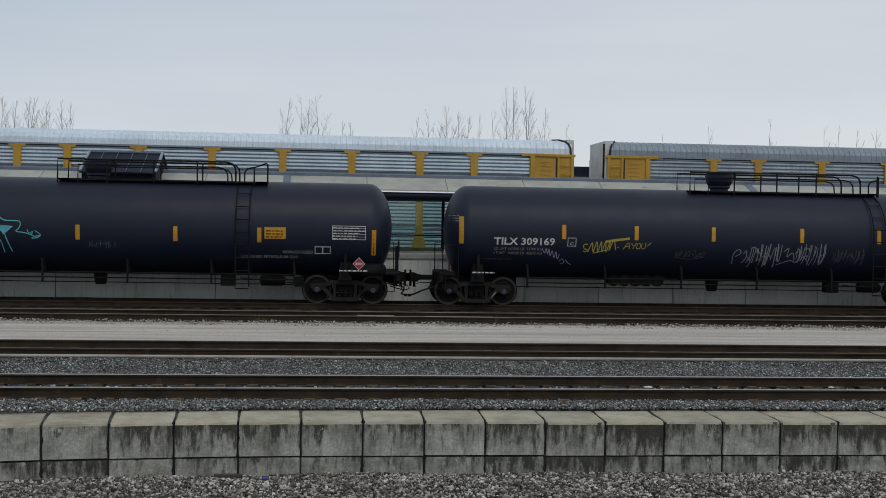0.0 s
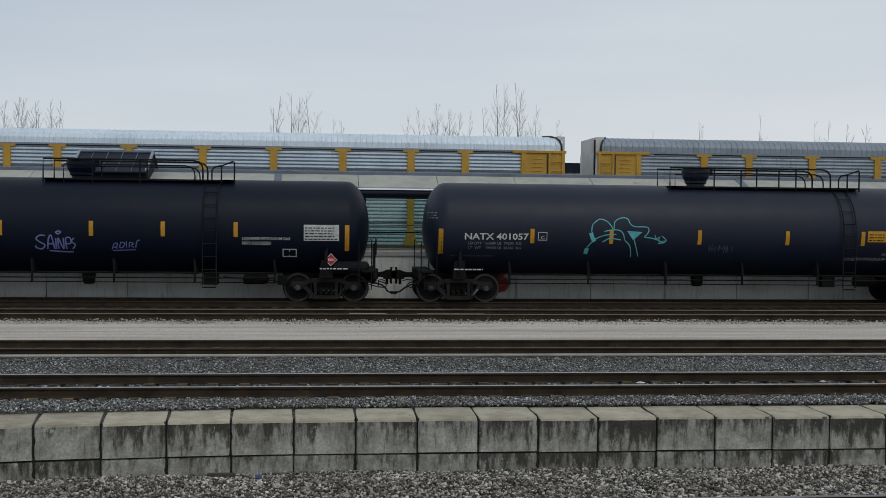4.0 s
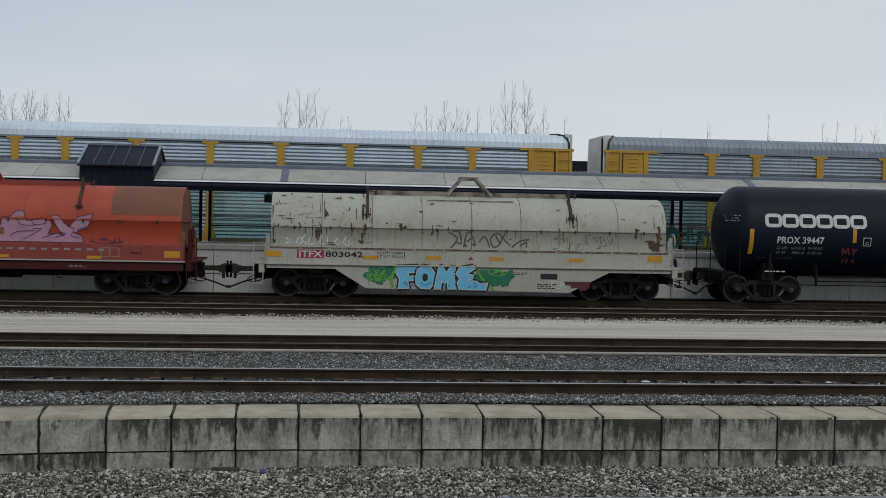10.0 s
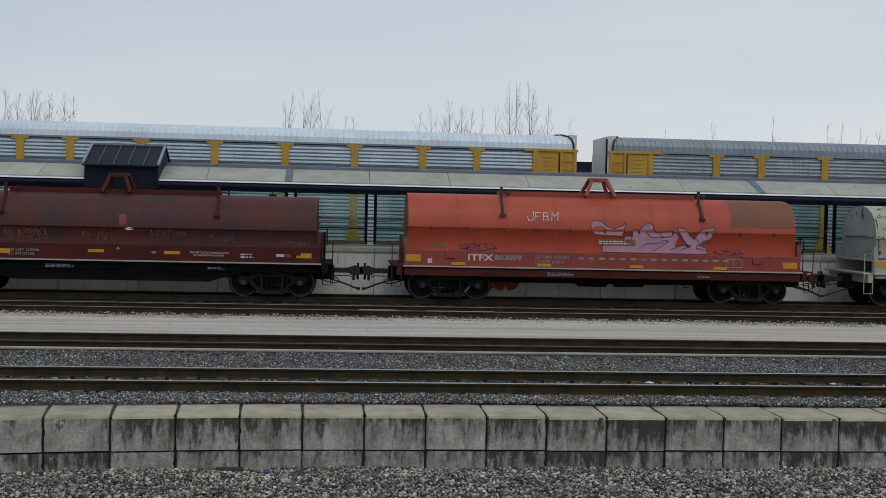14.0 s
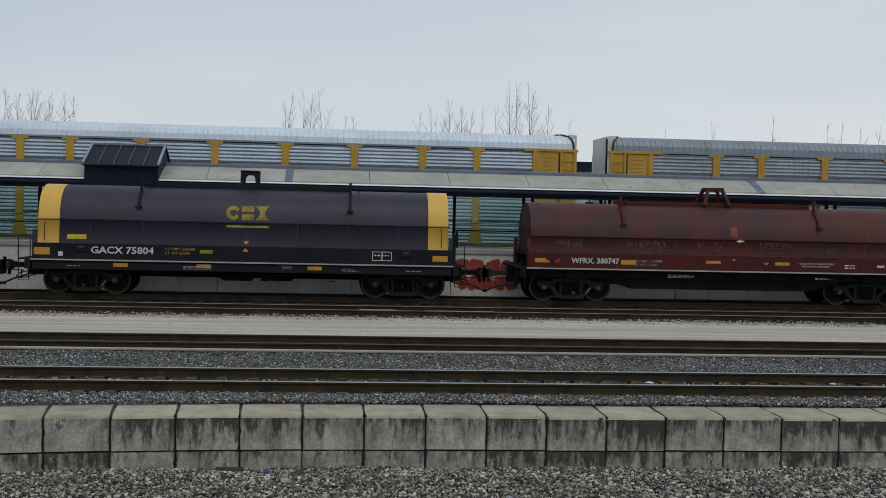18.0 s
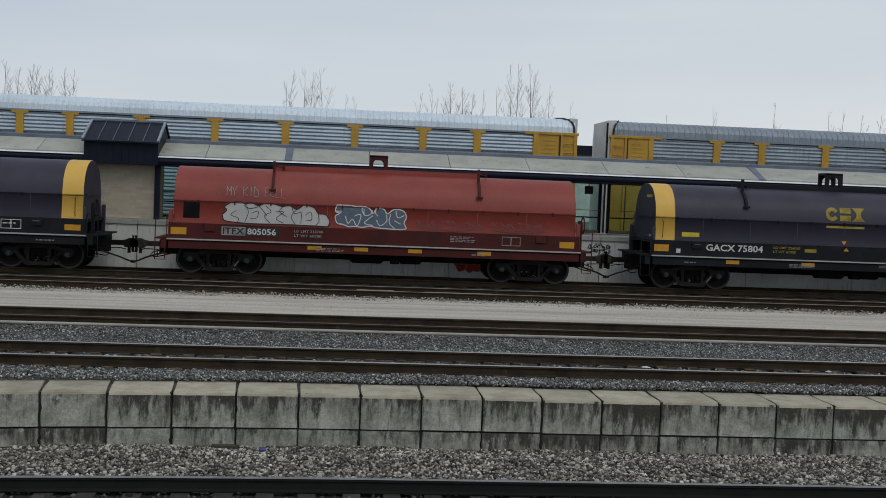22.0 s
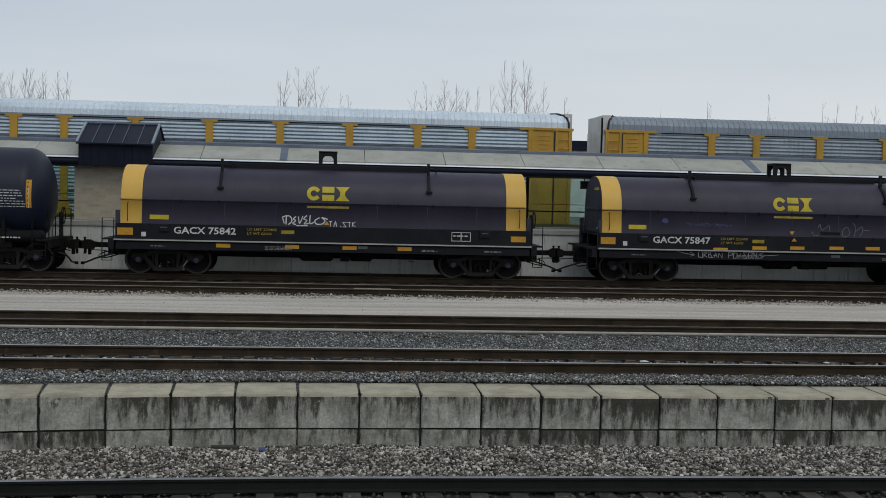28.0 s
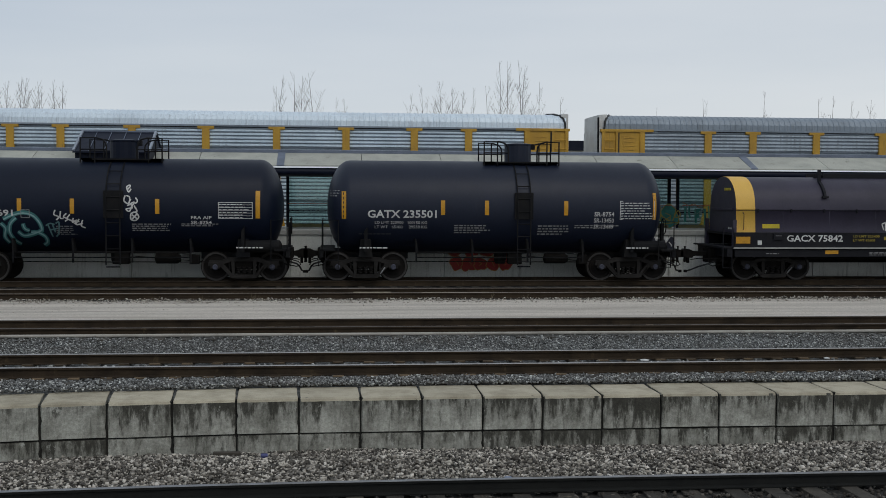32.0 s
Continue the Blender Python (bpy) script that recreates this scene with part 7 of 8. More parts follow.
lay("stencil_box", outline_rect(3.95, 4.5, 1.22, 1.5, 0.02) + rect(4.2, 4.23, 1.22, 1.5, 1), M_dimwhite, car, flat_sill)
lay("white_square", rect(-5.72, -5.58, 1.2, 1.34, 1), M_white, car, flat_sill)
sill_marks(car, (-4.75, -2.0, 1.0, 3.75), ((-6.18, 1.24, 1.47), (6.1, 1.22, 1.42)), (1.15, 1.24))
lay("notice", rect(-5.75, -5.15, 1.68, 1.83, 1), M_orgold, car, sk, 0.006)
lay("graffiti", hand("JFBM", -2.6, -1.5, 2.6, 2.88, 0.022, 5, 0.15), M_white, car, sk, 0.012, "thin chalked capitals")
head = [(-0.47, 2.53), (-0.37, 2.65), (-0.13, 2.63), (0.11, 2.45), (0.33, 2.4), (0.61, 2.52), (0.69, 2.64), (0.63, 2.32), (0.55, 2.17), (0, 2.18), (-0.31, 2.21), (-0.45, 2.32)]
body = [(-0.07, 1.95), (0.61, 1.99), (0.63, 2.17), (0.91, 2.17), (0.91, 2.38), (1.19, 2.4), (1.29, 2.54), (1.43, 2.6), (1.57, 2.55), (1.67, 2.28), (1.89, 2.31), (2.09, 2.38), (2.37, 2.29), (2.43, 2.15), (2.31, 1.88), (2.61, 1.91), (2.79, 1.83),
        (2.61, 2.06), (2.37, 2.47), (2.61, 2.45), (2.93, 2.1), (3.21, 2.43), (3.65, 2.53), (3.51, 2.14), (3.09, 1.92), (3.33, 1.84), (3.39, 1.63), (-0.09, 1.64)]


lay("graffiti", [head, body], C_mauve, car, sk, 0.012, "mauve sprayed lettering")
inner = scaled("26,65 27,45|33,48 31,62 25,70|40,84 45,70 58,66|50,92 58,72 62,60 56,60|55,36 58,48 66,43|63,88 74,72 80,74 72,86|44,30 48,48 58,50|78,40 86,60 84,80 90,84|88,62 92,56 96,62|90,72 91,80", -0.47, 3.67, 1.63, 2.65)
lay("graffiti_outline", edge_lines(head, 0.018) + edge_lines(body, 0.018) + sum((ribbon(p, 0.02) for p in inner), []), C_plum, car, sk, 0.02)
lay("graffiti", scrawl(-4.7, -3.5, 1.66, 1.85, 6, 72, 0.03) + scrawl(3.6, 4.6, 1.66, 1.8, 5, 73, 0.03), C_plum, car, sk, 0.008)
lay("notice", rect(-0.25, 1.0, 1.86, 2.06, 1), M_orgold, car, sk, 0.024)
lay("notice_print", small_print(-0.2, 0.95, 1.9, 2.03, 2, 74), M_white, car, sk, 0.028)

# maroon wagon
car, sk = coil_wagon(-76.25, "dark weathered maroon coil wagon with scratched chalk marks", M_mar, M_mar, M_marsill, M_frame, M_marsill, lifter="arch", spread=0.75, leg=0.07, seed=3, low=0.22, clamp=5.7, seam=M_gear, recess=0.35)
words("reporting_mark", "WFRX. 380747", -5.06, -3.5, 1.27, 1.45, M_white, car, flat_sill)
words("stencil", "LD LMT 233900", -3.0, -2.1, 1.34, 1.42, M_dimwhite, car, flat_sill)
words("stencil", "LT WT 52100", -3.0, -2.25, 1.22, 1.3, M_dimwhite, car, flat_sill)
words("stencil", "FOR RESTRICTED LOADING ONLY", 2.45, 3.65, 1.36, 1.42, M_white, car, flat_sill, 0.008, 0.0)
words("stencil", "SEE EQUIPMENT REGISTER", 2.55, 3.5, 1.27, 1.33, M_white, car, flat_sill, 0.008, 0.0)
lay("stencil", small_print(4.0, 4.4, 1.25, 1.42, 2, 83) + rect(5.1, 5.35, 1.3, 1.38, 1), M_white, car, flat_sill)
lay("red_mark", rect(5.4, 5.58, 1.29, 1.4, 1) + rect(-5.62, -5.44, 1.29, 1.42, 1), M_redp, car, flat_sill)
sill_marks(car, (), ((-6.0, 1.28, 1.42), (-3.2, 1.26, 1.41), (-0.4, 1.34, 1.43), (1.9, 1.32, 1.42), (5.95, 1.27, 1.42)))
lay("graffiti", scrawl(-5.6, -4.6, 1.7, 2.0, 9, 81, 0.013) + scrawl(-3.4, -1.9, 1.7, 2.05, 12, 82, 0.013) + scrawl(-0.9, -0.1, 1.7, 2.0, 7, 84, 0.012) + scrawl(1.2, 2.3, 1.9, 2.05, 8, 85, 0.012) + scrawl(3.0, 3.8, 1.7, 1.95, 8, 86, 0.012) + scrawl(5.2, 6.0, 1.68, 1.8, 8, 87, 0.016), paint("chalk", (0.13, 0.06, 0.05)), car, sk, 0.008, "faint chalk scribbles")
lay("triangle_mark", [[(0.2, 1.44), (0.34, 1.44), (0.27, 1.53)], [(0.2, 1.79), (0.34, 1.79), (0.27, 1.7)], [(1.25, 1.4), (1.45, 1.4), (1.35, 1.31)]], M_dimwhite, car, lambda a, b: sk(a, b) if b > 1.59 else -1.51, 0.01)
lay("paint_patch", rect(0.24, 0.46, 2.2, 2.52, 6), M_redh, car, sk, 0.008, "bare red patch")
lay("paper_label", [blob(0.55, 2.08, 0.12, 0.04, 403)], M_white, car, sk, 0.02, "torn white label")
lay("stencil", small_print(1.2, 2.4, 1.72, 1.86, 2, 402), M_dimwhite, car, sk, 0.010)
for yy in (-1.1, 1.0):
    part("deep_side_girder", prism([(-4.1, 1.05), (-4.1, 0.8), (-3.0, 0.46), (3.0, 0.46), (4.1, 0.8), (4.1, 1.05)], yy, yy + 0.1), M_frame, car, "black deep side girder")


# dark wagons with yellow bands
def block_logo(car, sk, x0, x1, z0, z1, m):
    """The owner's logo, as three plain heavy shapes: a ring, two bars and a bow tie."""
    w = (x1 - x0) / 3.0
    h = z1 - z0
    zc = (z0 + z1) / 2
    ring = [(x0 + 0.5 * w + 0.36 * w * math.cos(a), zc + 0.36 * h * math.sin(a)) for a in [TAU * (k + 0.9) / 12 for k in range(11)]]
    lay("logo_shape", ribbon(ring, 0.12), m, car, sk, 0.008, "yellow block logo shape")
    for k in (0, 1):
        lay("logo_shape", rect(x0 + 1.08 * w, x0 + 1.92 * w, z0 + 0.58 * h * k, z0 + 0.58 * h * k + 0.42 * h, 2), m, car, sk, 0.009)
    a, xc, b = x0 + 2.02 * w, x0 + 2.5 * w, x1
    half_w = [(0.5 * w - 0.34 * w * math.sin(math.pi * i / 8)) for i in range(9)]
    lay("logo_shape", [[(xc - u, z1 - h * i / 8), (xc + u, z1 - h * i / 8), (xc + v, z1 - h * (i + 1) / 8), (xc - v, z1 - h * (i + 1) / 8)] for i, (u, v) in enumerate(zip(half_w, half_w[1:]))], m, car, sk, 0.010)
    lay("logo_line", rect(x0 + 0.02, x1 - 0.02, z0 - 0.24, z0 - 0.17, 1), M_fadelogo, car, sk, 0.008)


M_greyplate = paint("grey_plate_paint", (0.1, 0.1, 0.105))


def dark_wagon(x, mark, lab, logo, seed, low_strips, high_strips, plate_x, limits=("LD LMT 223400", "LT WT 62600")):
    car, sk = coil_wagon(x, lab, M_csx, M_csx, M_csxs, M_csxs, M_csxs, caps=M_yel, seed=seed, seam=M_csxs, clamp=None)
    block_logo(car, sk, -0.64, 0.71, 2.42, 2.86, logo)
    for k in range(5):
        part("end_stencil", boxes((-6.352, -6.346, -0.78 + 0.13 * k, -0.68 + 0.13 * k, 2.96, 3.05)), M_logo, car)
        part("end_stencil", boxes((-6.352, -6.346, -1.12 + 0.11 * k, -1.04 + 0.11 * k, 1.68, 1.75)), M_white, car)
    for sx in (-1, 1):
        part("band_handle", tubes(0.014, [(sx * 6.12, -1.35, 1.68), (sx * 6.12, -1.41, 1.72), (sx * 6.12, -1.41, 2.2), (sx * 6.12, -1.3, 2.26)], n=5), M_rustp, car)
    words("reporting_mark", mark, -4.70, -2.80, 1.3, 1.52, M_white, car, flat_sill)
    words("stencil", limits[0], -2.45, -1.55, 1.44, 1.52, M_fadelogo, car, flat_sill)
    words("stencil", limits[1], -2.45, -1.7, 1.31, 1.39, M_fadelogo, car, flat_sill)
    lay("stencil_box", rect(-1.4, -1.0, 1.36, 1.47, 1), M_fadelogo, car, flat_sill)
    lay("notice", rect(-5.46, -4.88, 1.73, 1.87, 1), M_logo, car, sk, 0.006, "yellow notice")
    lay("white_square", rect(-5.68, -5.54, 1.2, 1.34, 1), M_white, car, flat_sill)
    lay("stencil_box", outline_rect(3.94, 4.55, 1.23, 1.52, 0.02) + rect(4.23, 4.26, 1.23, 1.52, 1) + small_print(4.0, 4.5, 1.38, 1.46, 1, seed), M_white, car, flat_sill)
    lay("triangle_mark", [[(-0.09, 1.66), (0.09, 1.66), (0, 1.78)]] if seed == 7 else [[(-0.09, 1.44), (0.09, 1.44), (0, 1.56)], [(-0.09, 1.76), (0.09, 1.76), (0, 1.64)]], M_amber, car, lambda a, b: sk(a, b) if b > 1.59 else -1.51)
    sill_marks(car, low_strips, ((-6.17, 1.24, 1.46), (6.08, 1.24, 1.42)) + high_strips)
    lay("grey_plate", rect(plate_x - 0.15, plate_x + 0.15, 0.93, 1.02, 1), M_greyplate, car, lambda a, b: -1.53, 0.007, "small grey plate")
    for px in (-5.0, 5.0):
        j = part("jacking_pad", boxes((px - 0.17, px + 0.17, -1.56, -1.5, 1.36, 1.58), bevel=0.01), M_csxs, car)
        # the pad's small highlight, added as a paler bar
        part("pad_stencil", boxes((px - 0.1, px + 0.1, -1.563, -1.559, 1.48, 1.51)), M_greyplate, j)
    lay("stencil", small_print(5.0, 5.6, 0.9, 0.97, 1, seed + 1) + small_print(-5.4, -4.9, 0.9, 0.95, 1, seed + 2), M_dimwhite, car, lambda a, b: -1.53)
    return car, sk


car, sk = dark_wagon(-91.6, "GACX 75804", "purple-black coil wagon with yellow end bands and a faded logo", M_fadelogo, 4, (-3.8, -1.27, 2.15), (), 1.28, ("LD LMT 224000", "LT WT 62000"))

# brick-red wagon
car, sk = coil_wagon(-106.91, "brick-red coil wagon with silver bubble graffiti", M_redh, M_redh, M_marsill, M_marsill, M_marsill, lifter="loop", lift_mat=M_redh, seed=5, low=0.04, clamp=5.2, seam=M_mar)
lay("mark_plate", rect(-4.84, -4.1, 1.26, 1.53, 1), M_dimwhite, car, flat_sill, 0.006, "grey mark panel")
lay("mark_plate", rect(-4.09, -3.05, 1.26, 1.53, 1), M_black, car, flat_sill, 0.006, "black mark panel")
words("reporting_mark", "ITFX", -4.80, -4.14, 1.3, 1.5, M_black, car, flat_sill, 0.012)
words("reporting_mark", "805056", -4.05, -3.16, 1.3, 1.5, M_white, car, flat_sill, 0.012)
words("stencil", "LD LMT 215700", -2.6, -1.7, 1.42, 1.5, M_dimwhite, car, flat_sill)
words("stencil", "LT WT 60300", -2.6, -1.75, 1.28, 1.36, M_dimwhite, car, flat_sill)
lay("stencil_box", outline_rect(3.95, 4.55, 1.23, 1.52, 0.02) + rect(4.23, 4.26, 1.23, 1.52, 1) + small_print(2.3, 3.1, 1.3, 1.5, 4, 90), M_dimwhite, car, flat_sill)
sill_marks(car, (-1.95, -0.5, 1.2, 3.4), ((-6.15, 1.24, 1.46), (6.05, 1.22, 1.42)))
lay("dark_patch", rect(-6.05, -5.55, 1.75, 2.25, 2), M_gear, car, sk, 0.006, "dark repaint patch")
silver = scaled("0,62 4,41 2,26 8,5 17,0 21,10 27,3 33,15 40,3 48,5 55,15 62,10 69,26 76,5 85,15 89,41 96,46 100,77 98,100 88,100 55,98 31,100 12,96 2,88", -4.85, -1.51, 1.64, 2.31)[0]
lines = scaled("13,41 8,62 15,77 14,96|20,15 24,46 21,93|27,52 33,41 32,72 26,77|40,15 45,41 39,62 44,93|49,41 57,41 50,72 57,93|64,15 67,46 73,41 73,93|77,52 82,36 83,72 78,77|89,41 90,77 87,98|21,13 25,30 33,20|34,18 38,40 41,60|56,15 53,40 60,62|69,26 64,60 68,98", -4.85, -1.51, 1.64, 2.31)
lay("graffiti", [silver], C_silver, car, sk, 0.010, "silver bubble lettering with a thin black outline")
lay("graffiti_outline", sum((ribbon(p, 0.02) for p in lines), []) + ribbon(silver + silver[:1], 0.03), M_black, car, sk, 0.014)
slate = scaled("2,2 20,2 28,5 40,5 48,14 53,33 58,11 68,14 73,33 82,14 95,17 100,43 97,71 100,95 88,100 71,98 58,95 48,90 38,96 28,93 19,95 11,86 3,81 0,52 6,38 0,29", -1.34, 0.9, 1.62, 2.34)[0]
lines = scaled("14,48 18,81 24,62 31,90 36,48 33,40 27,48|40,14 41,43 49,38 52,19|53,43 41,76 53,86|58,62 63,86 72,67 72,38|78,33 76,71 85,100|85,19 88,48 97,38|83,62 92,76|0,29 8,30 6,38|40,5 37,20 41,43|58,11 56,30 60,45", -1.34, 0.9, 1.62, 2.34)
lay("graffiti", [slate], C_slate, car, sk, 0.010, "slate lettering with a white outline")
lay("graffiti_outline", sum((ribbon(p, 0.028) for p in lines), []) + ribbon(slate + slate[:1], 0.035), M_white, car, sk, 0.014)
lay("graffiti", hand("MY KID FELL", -4.74, -2.9, 2.5, 2.78, 0.02, 8), M_dimwhite, car, sk, 0.012, "thin chalked capitals")
lay("graffiti", scrawl(1.2, 3.4, 1.7, 1.95, 8, 93, 0.05) + scrawl(3.6, 5.4, 1.7, 1.95, 6, 94, 0.05), paint("worn_dark_spray", (0.19, 0.035, 0.027)), car, sk, 0.008, "worn dark tag")

car, sk = dark_wagon(-122.34, "GACX 75847", "purple-black coil wagon with yellow end bands and white scribbles", M_logo, 6, (), ((-2.45, 1.08, 1.19), (-1.15, 1.15, 1.26), (0.12, 1.17, 1.28), (1.45, 1.19, 1.3), (2.68, 1.2, 1.31)), 1.41)
lay("dark_patch", rect(0.96, 1.64, 1.66, 1.76, 1), M_frame, car, sk, 0.007, "dark repaint patch")
lay("graffiti", strokes("0,0 8,45 17,70|13,15 17,70 13,100|100,44 90,56 82,49|85,1 81,50 86,86", -3.91, -0.51, 0.90, 1.06, 0.018) + hand("URBAN POISON", -3.2, -1.23, 0.88, 1.05, 0.022, 9), M_dimwhite, car, lambda a, b: -1.53, 0.01, "thin chalked capitals")
lay("graffiti", strokes("0,65 4,96 12,88|11,41 14,17 18,56 29,23 31,63|52,84 55,45 62,36 65,83 55,100 52,77|71,0 76,35 73,99|77,59 86,26 88,58 83,94|89,50 100,53", 0.67, 2.64, 1.62, 2.08, 0.018), paint("faint_white_spray", (0.16, 0.16, 0.17)), car, sk, 0.008, "white scribbles")
lay("graffiti", [blob(-4.25, 2.02, 0.09, 0.09, 97)] + scrawl(-3.55, -1.98, 1.86, 1.97, 12, 98, 0.02), paint("dim_blue_spray", (0.04, 0.055, 0.15)), car, sk, 0.008)

car, sk = dark_wagon(-137.5, "GACX 75842", "purple-black coil wagon with yellow end bands and a white tag", M_logo, 7, (-3.18, -1.06, 0.73, 2.46), (), 1.14)
lay("graffiti", strokes("0,22 4,81|0,22 9,5|8,91 9,16 17,15 21,58 13,91|30,14 24,36 29,52 23,79 30,89|35,13 38,78 45,7|54,1 47,34 54,49 48,82 58,76|61,0 61,76 70,64|82,20 72,48 75,80 88,79 94,46 87,19 100,34|31,100 56,98", -1.38, 0.03, 1.62, 1.95, 0.036), M_white, car, sk, 0.008, "white sprayed tag")
lay("graffiti", hand("TA.STK", 0.05, 0.93, 1.62, 1.78, 0.022, 10), M_white, car, sk, 0.012)


# ---- paint on the platform wall and the screen ----
def wall_paint():
    flat = lambda a, b: 0.0
    g = thing("wall_graffiti", 5.12, PLAT_Y, 0, "faded red bubble lettering sprayed on the platform wall", "graffiti")
    red, rim = surf("faded_red_spray", (0.42, 0.045, 0.04), (0.3, 0.04, 0.035), 0.8), surf("ochre_outline", (0.45, 0.24, 0.07), (0.32, 0.17, 0.06), 0.8)
    bubbles("red_letters", -1.12, 1.05, 0.55, 1.22, 4, red, rim, g, flat, 101, 0.025)
    bubbles("red_letters", -1.0, 1.15, 0.1, 0.62, 5, red, rim, g, flat, 105, 0.025)
    g = thing("wall_graffiti", 11.3, PLAT_Y, 0, "dark navy letters with white outlines sprayed on the platform wall", "graffiti")
    bubbles("navy_letters", -0.85, 0.85, 0.7, 1.38, 5, paint("navy_spray", (0.012, 0.015, 0.03)), M_white, g, flat, 102, 0.045)
    g = thing("wall_graffiti", 9.2, PLAT_Y, 0, "thin black writing sprayed on the platform wall", "graffiti")
    lay("black_strokes", scrawl(-0.4, 0.42, 1.08, 1.26, 5, 110, 0.028) + scrawl(-0.35, 0.45, 0.88, 1.05, 5, 111, 0.028), M_black, g, flat, 0.012)
    g = thing("screen_graffiti", 13.2, 42.95, PLAT_Z, "dark teal lettering sprayed on the glass screen", "graffiti")
    bubbles("teal_letters", -1.9, 0.1, 0.04, 0.95, 3, C_teal, C_gold, g, flat, 103, 0.03)
    lay("graffiti", scrawl(-1.8, 0.2, 0.2, 0.9, 6, 112, 0.035), C_gold, g, flat, 0.03)
    g = thing("screen_graffiti", 15.1, 42.95, PLAT_Z, "teal and pale sprayed strokes on the glass screen", "graffiti")
    pale, rust = paint("pale_aqua_spray", (0.2, 0.36, 0.34)), paint("orange_line_spray", (0.36, 0.15, 0.05))
    lay("graffiti", flares(-1.55, 0.5, 0.1, 0.95, 11, 301, 0.09) + flares(1.45, 2.2, 0.1, 0.9, 5, 302, 0.09), C_teal, g, flat, 0.006)
    lay("graffiti", flares(-1.45, 0.45, 0.15, 0.9, 8, 303, 0.03) + flares(1.5, 2.15, 0.15, 0.8, 4, 304, 0.03), pale, g, flat, 0.012)
    lay("graffiti", strokes("0,40 12,75 22,60 33,100 48,70 60,90 74,50 88,85 100,45", -1.6, 0.5, 0.8, 1.12, 0.03) + strokes("0,70 40,100 70,50 100,20", 1.45, 2.2, 0.75, 1.0, 0.03), rust, g, flat, 0.016)


wall_paint()


# ---- pieces: block wall and loose stones ----
def make_block_wall():
    e = thing("block_wall", 0, 0, 0, "low retaining wall of stained pale concrete blocks", "wall", kind="structure")
    W = BLOCK - 0.022

    def block(z0, z1, depth, chamfer, seed):
        """A cast block with rounded, slightly chipped edges."""
        rn = random.Random(seed)
        zs = [z0 + (z1 - chamfer - z0) * k / 7 for k in range(8)]
        pr = [(0.0, z) for z in zs] + [(chamfer * 0.3, z1 - chamfer * 0.35), (chamfer, z1), (0.35, z1), (0.6, z1), (depth, z1), (depth, z0)]
        r = 0.03
        xs = [0.0, 0.006, 0.018, 0.045] + [W * k / 8 for k in range(1, 8)] + [W - 0.045, W - 0.018, W - 0.006, W]
        bm = bmesh.new()
        swept(pr, xs, bm=bm)
        chip = [[rn.uniform(0, 0.012) * (rn.random() < 0.5) + 0.016 * (rn.random() < 0.08) for _ in pr] for _ in (0, 1)]
        for v in bm.verts:
            k = min(range(len(pr)), key=lambda q: abs(pr[q][0] - v.co.y) + abs(pr[q][1] - v.co.z))
            side, d = (0, v.co.x) if v.co.x < W / 2 else (1, W - v.co.x)
            if d < r:
                e_ = r * (1 - math.sqrt(max(0.0, 1 - ((r - d) / r) ** 2)))
                if v.co.y < 0.3:
                    v.co.y += 0.8 * e_
                if v.co.z > z1 - 0.1:
                    v.co.z -= 0.45 * e_
                v.co.x += (1 if side == 0 else -1) * chip[side][k] * (1 - d / r)
            elif k in (7, 8, 9):
                v.co.y += rn.uniform(0, 0.007)
                v.co.z -= rn.uniform(0, 0.006)
        bmesh.ops.recalc_face_normals(bm, faces=bm.faces)
        for f in bm.faces:
            f.material_index = 1 if f.normal.z > 0.3 else 0
        return bm
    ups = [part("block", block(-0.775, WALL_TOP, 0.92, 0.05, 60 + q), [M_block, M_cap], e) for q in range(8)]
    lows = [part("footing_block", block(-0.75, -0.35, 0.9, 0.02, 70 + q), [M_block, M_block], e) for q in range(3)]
    back = []
    rnd = random.Random(7)
    for k in range(-16, 30):
        x = -4.19 + BLOCK * k
        y = WALL_Y + wall_bend(x + 0.46) + rnd.uniform(-0.008, 0.008)
        rz = math.degrees(math.atan2(wall_bend(x + 0.93) - wall_bend(x), 0.93)) + rnd.uniform(-0.25, 0.25)
        dz = rnd.uniform(-0.006, 0.006)
        n = k + 16
        if n < 8:
            ups[n].matrix_basis = pose(x, y, dz, 0, 0, rz)
        else:
            again(ups[rnd.randrange(8)], x, y, dz, e, rz)
        if n < 3:
            lows[n].matrix_basis = pose(x, y + 0.012, -0.45, 0, 0, rz)
        else:
            again(lows[rnd.randrange(3)], x + rnd.uniform(-0.01, 0.01), y + 0.012, -0.45, e, rz)
        back.append((x, y + 0.05))
    bm = bmesh.new()
    vs = [(bm.verts.new((x, y, -1.2)), bm.verts.new((x, y, WALL_TOP - 0.03))) for x, y in back]
    for a, b in zip(vs, vs[1:]):
        bm.faces.new((a[0], b[0], b[1], a[1]))
    part("joint_fill", bm, M_joint, e, "dark joints")
    return e


make_block_wall()


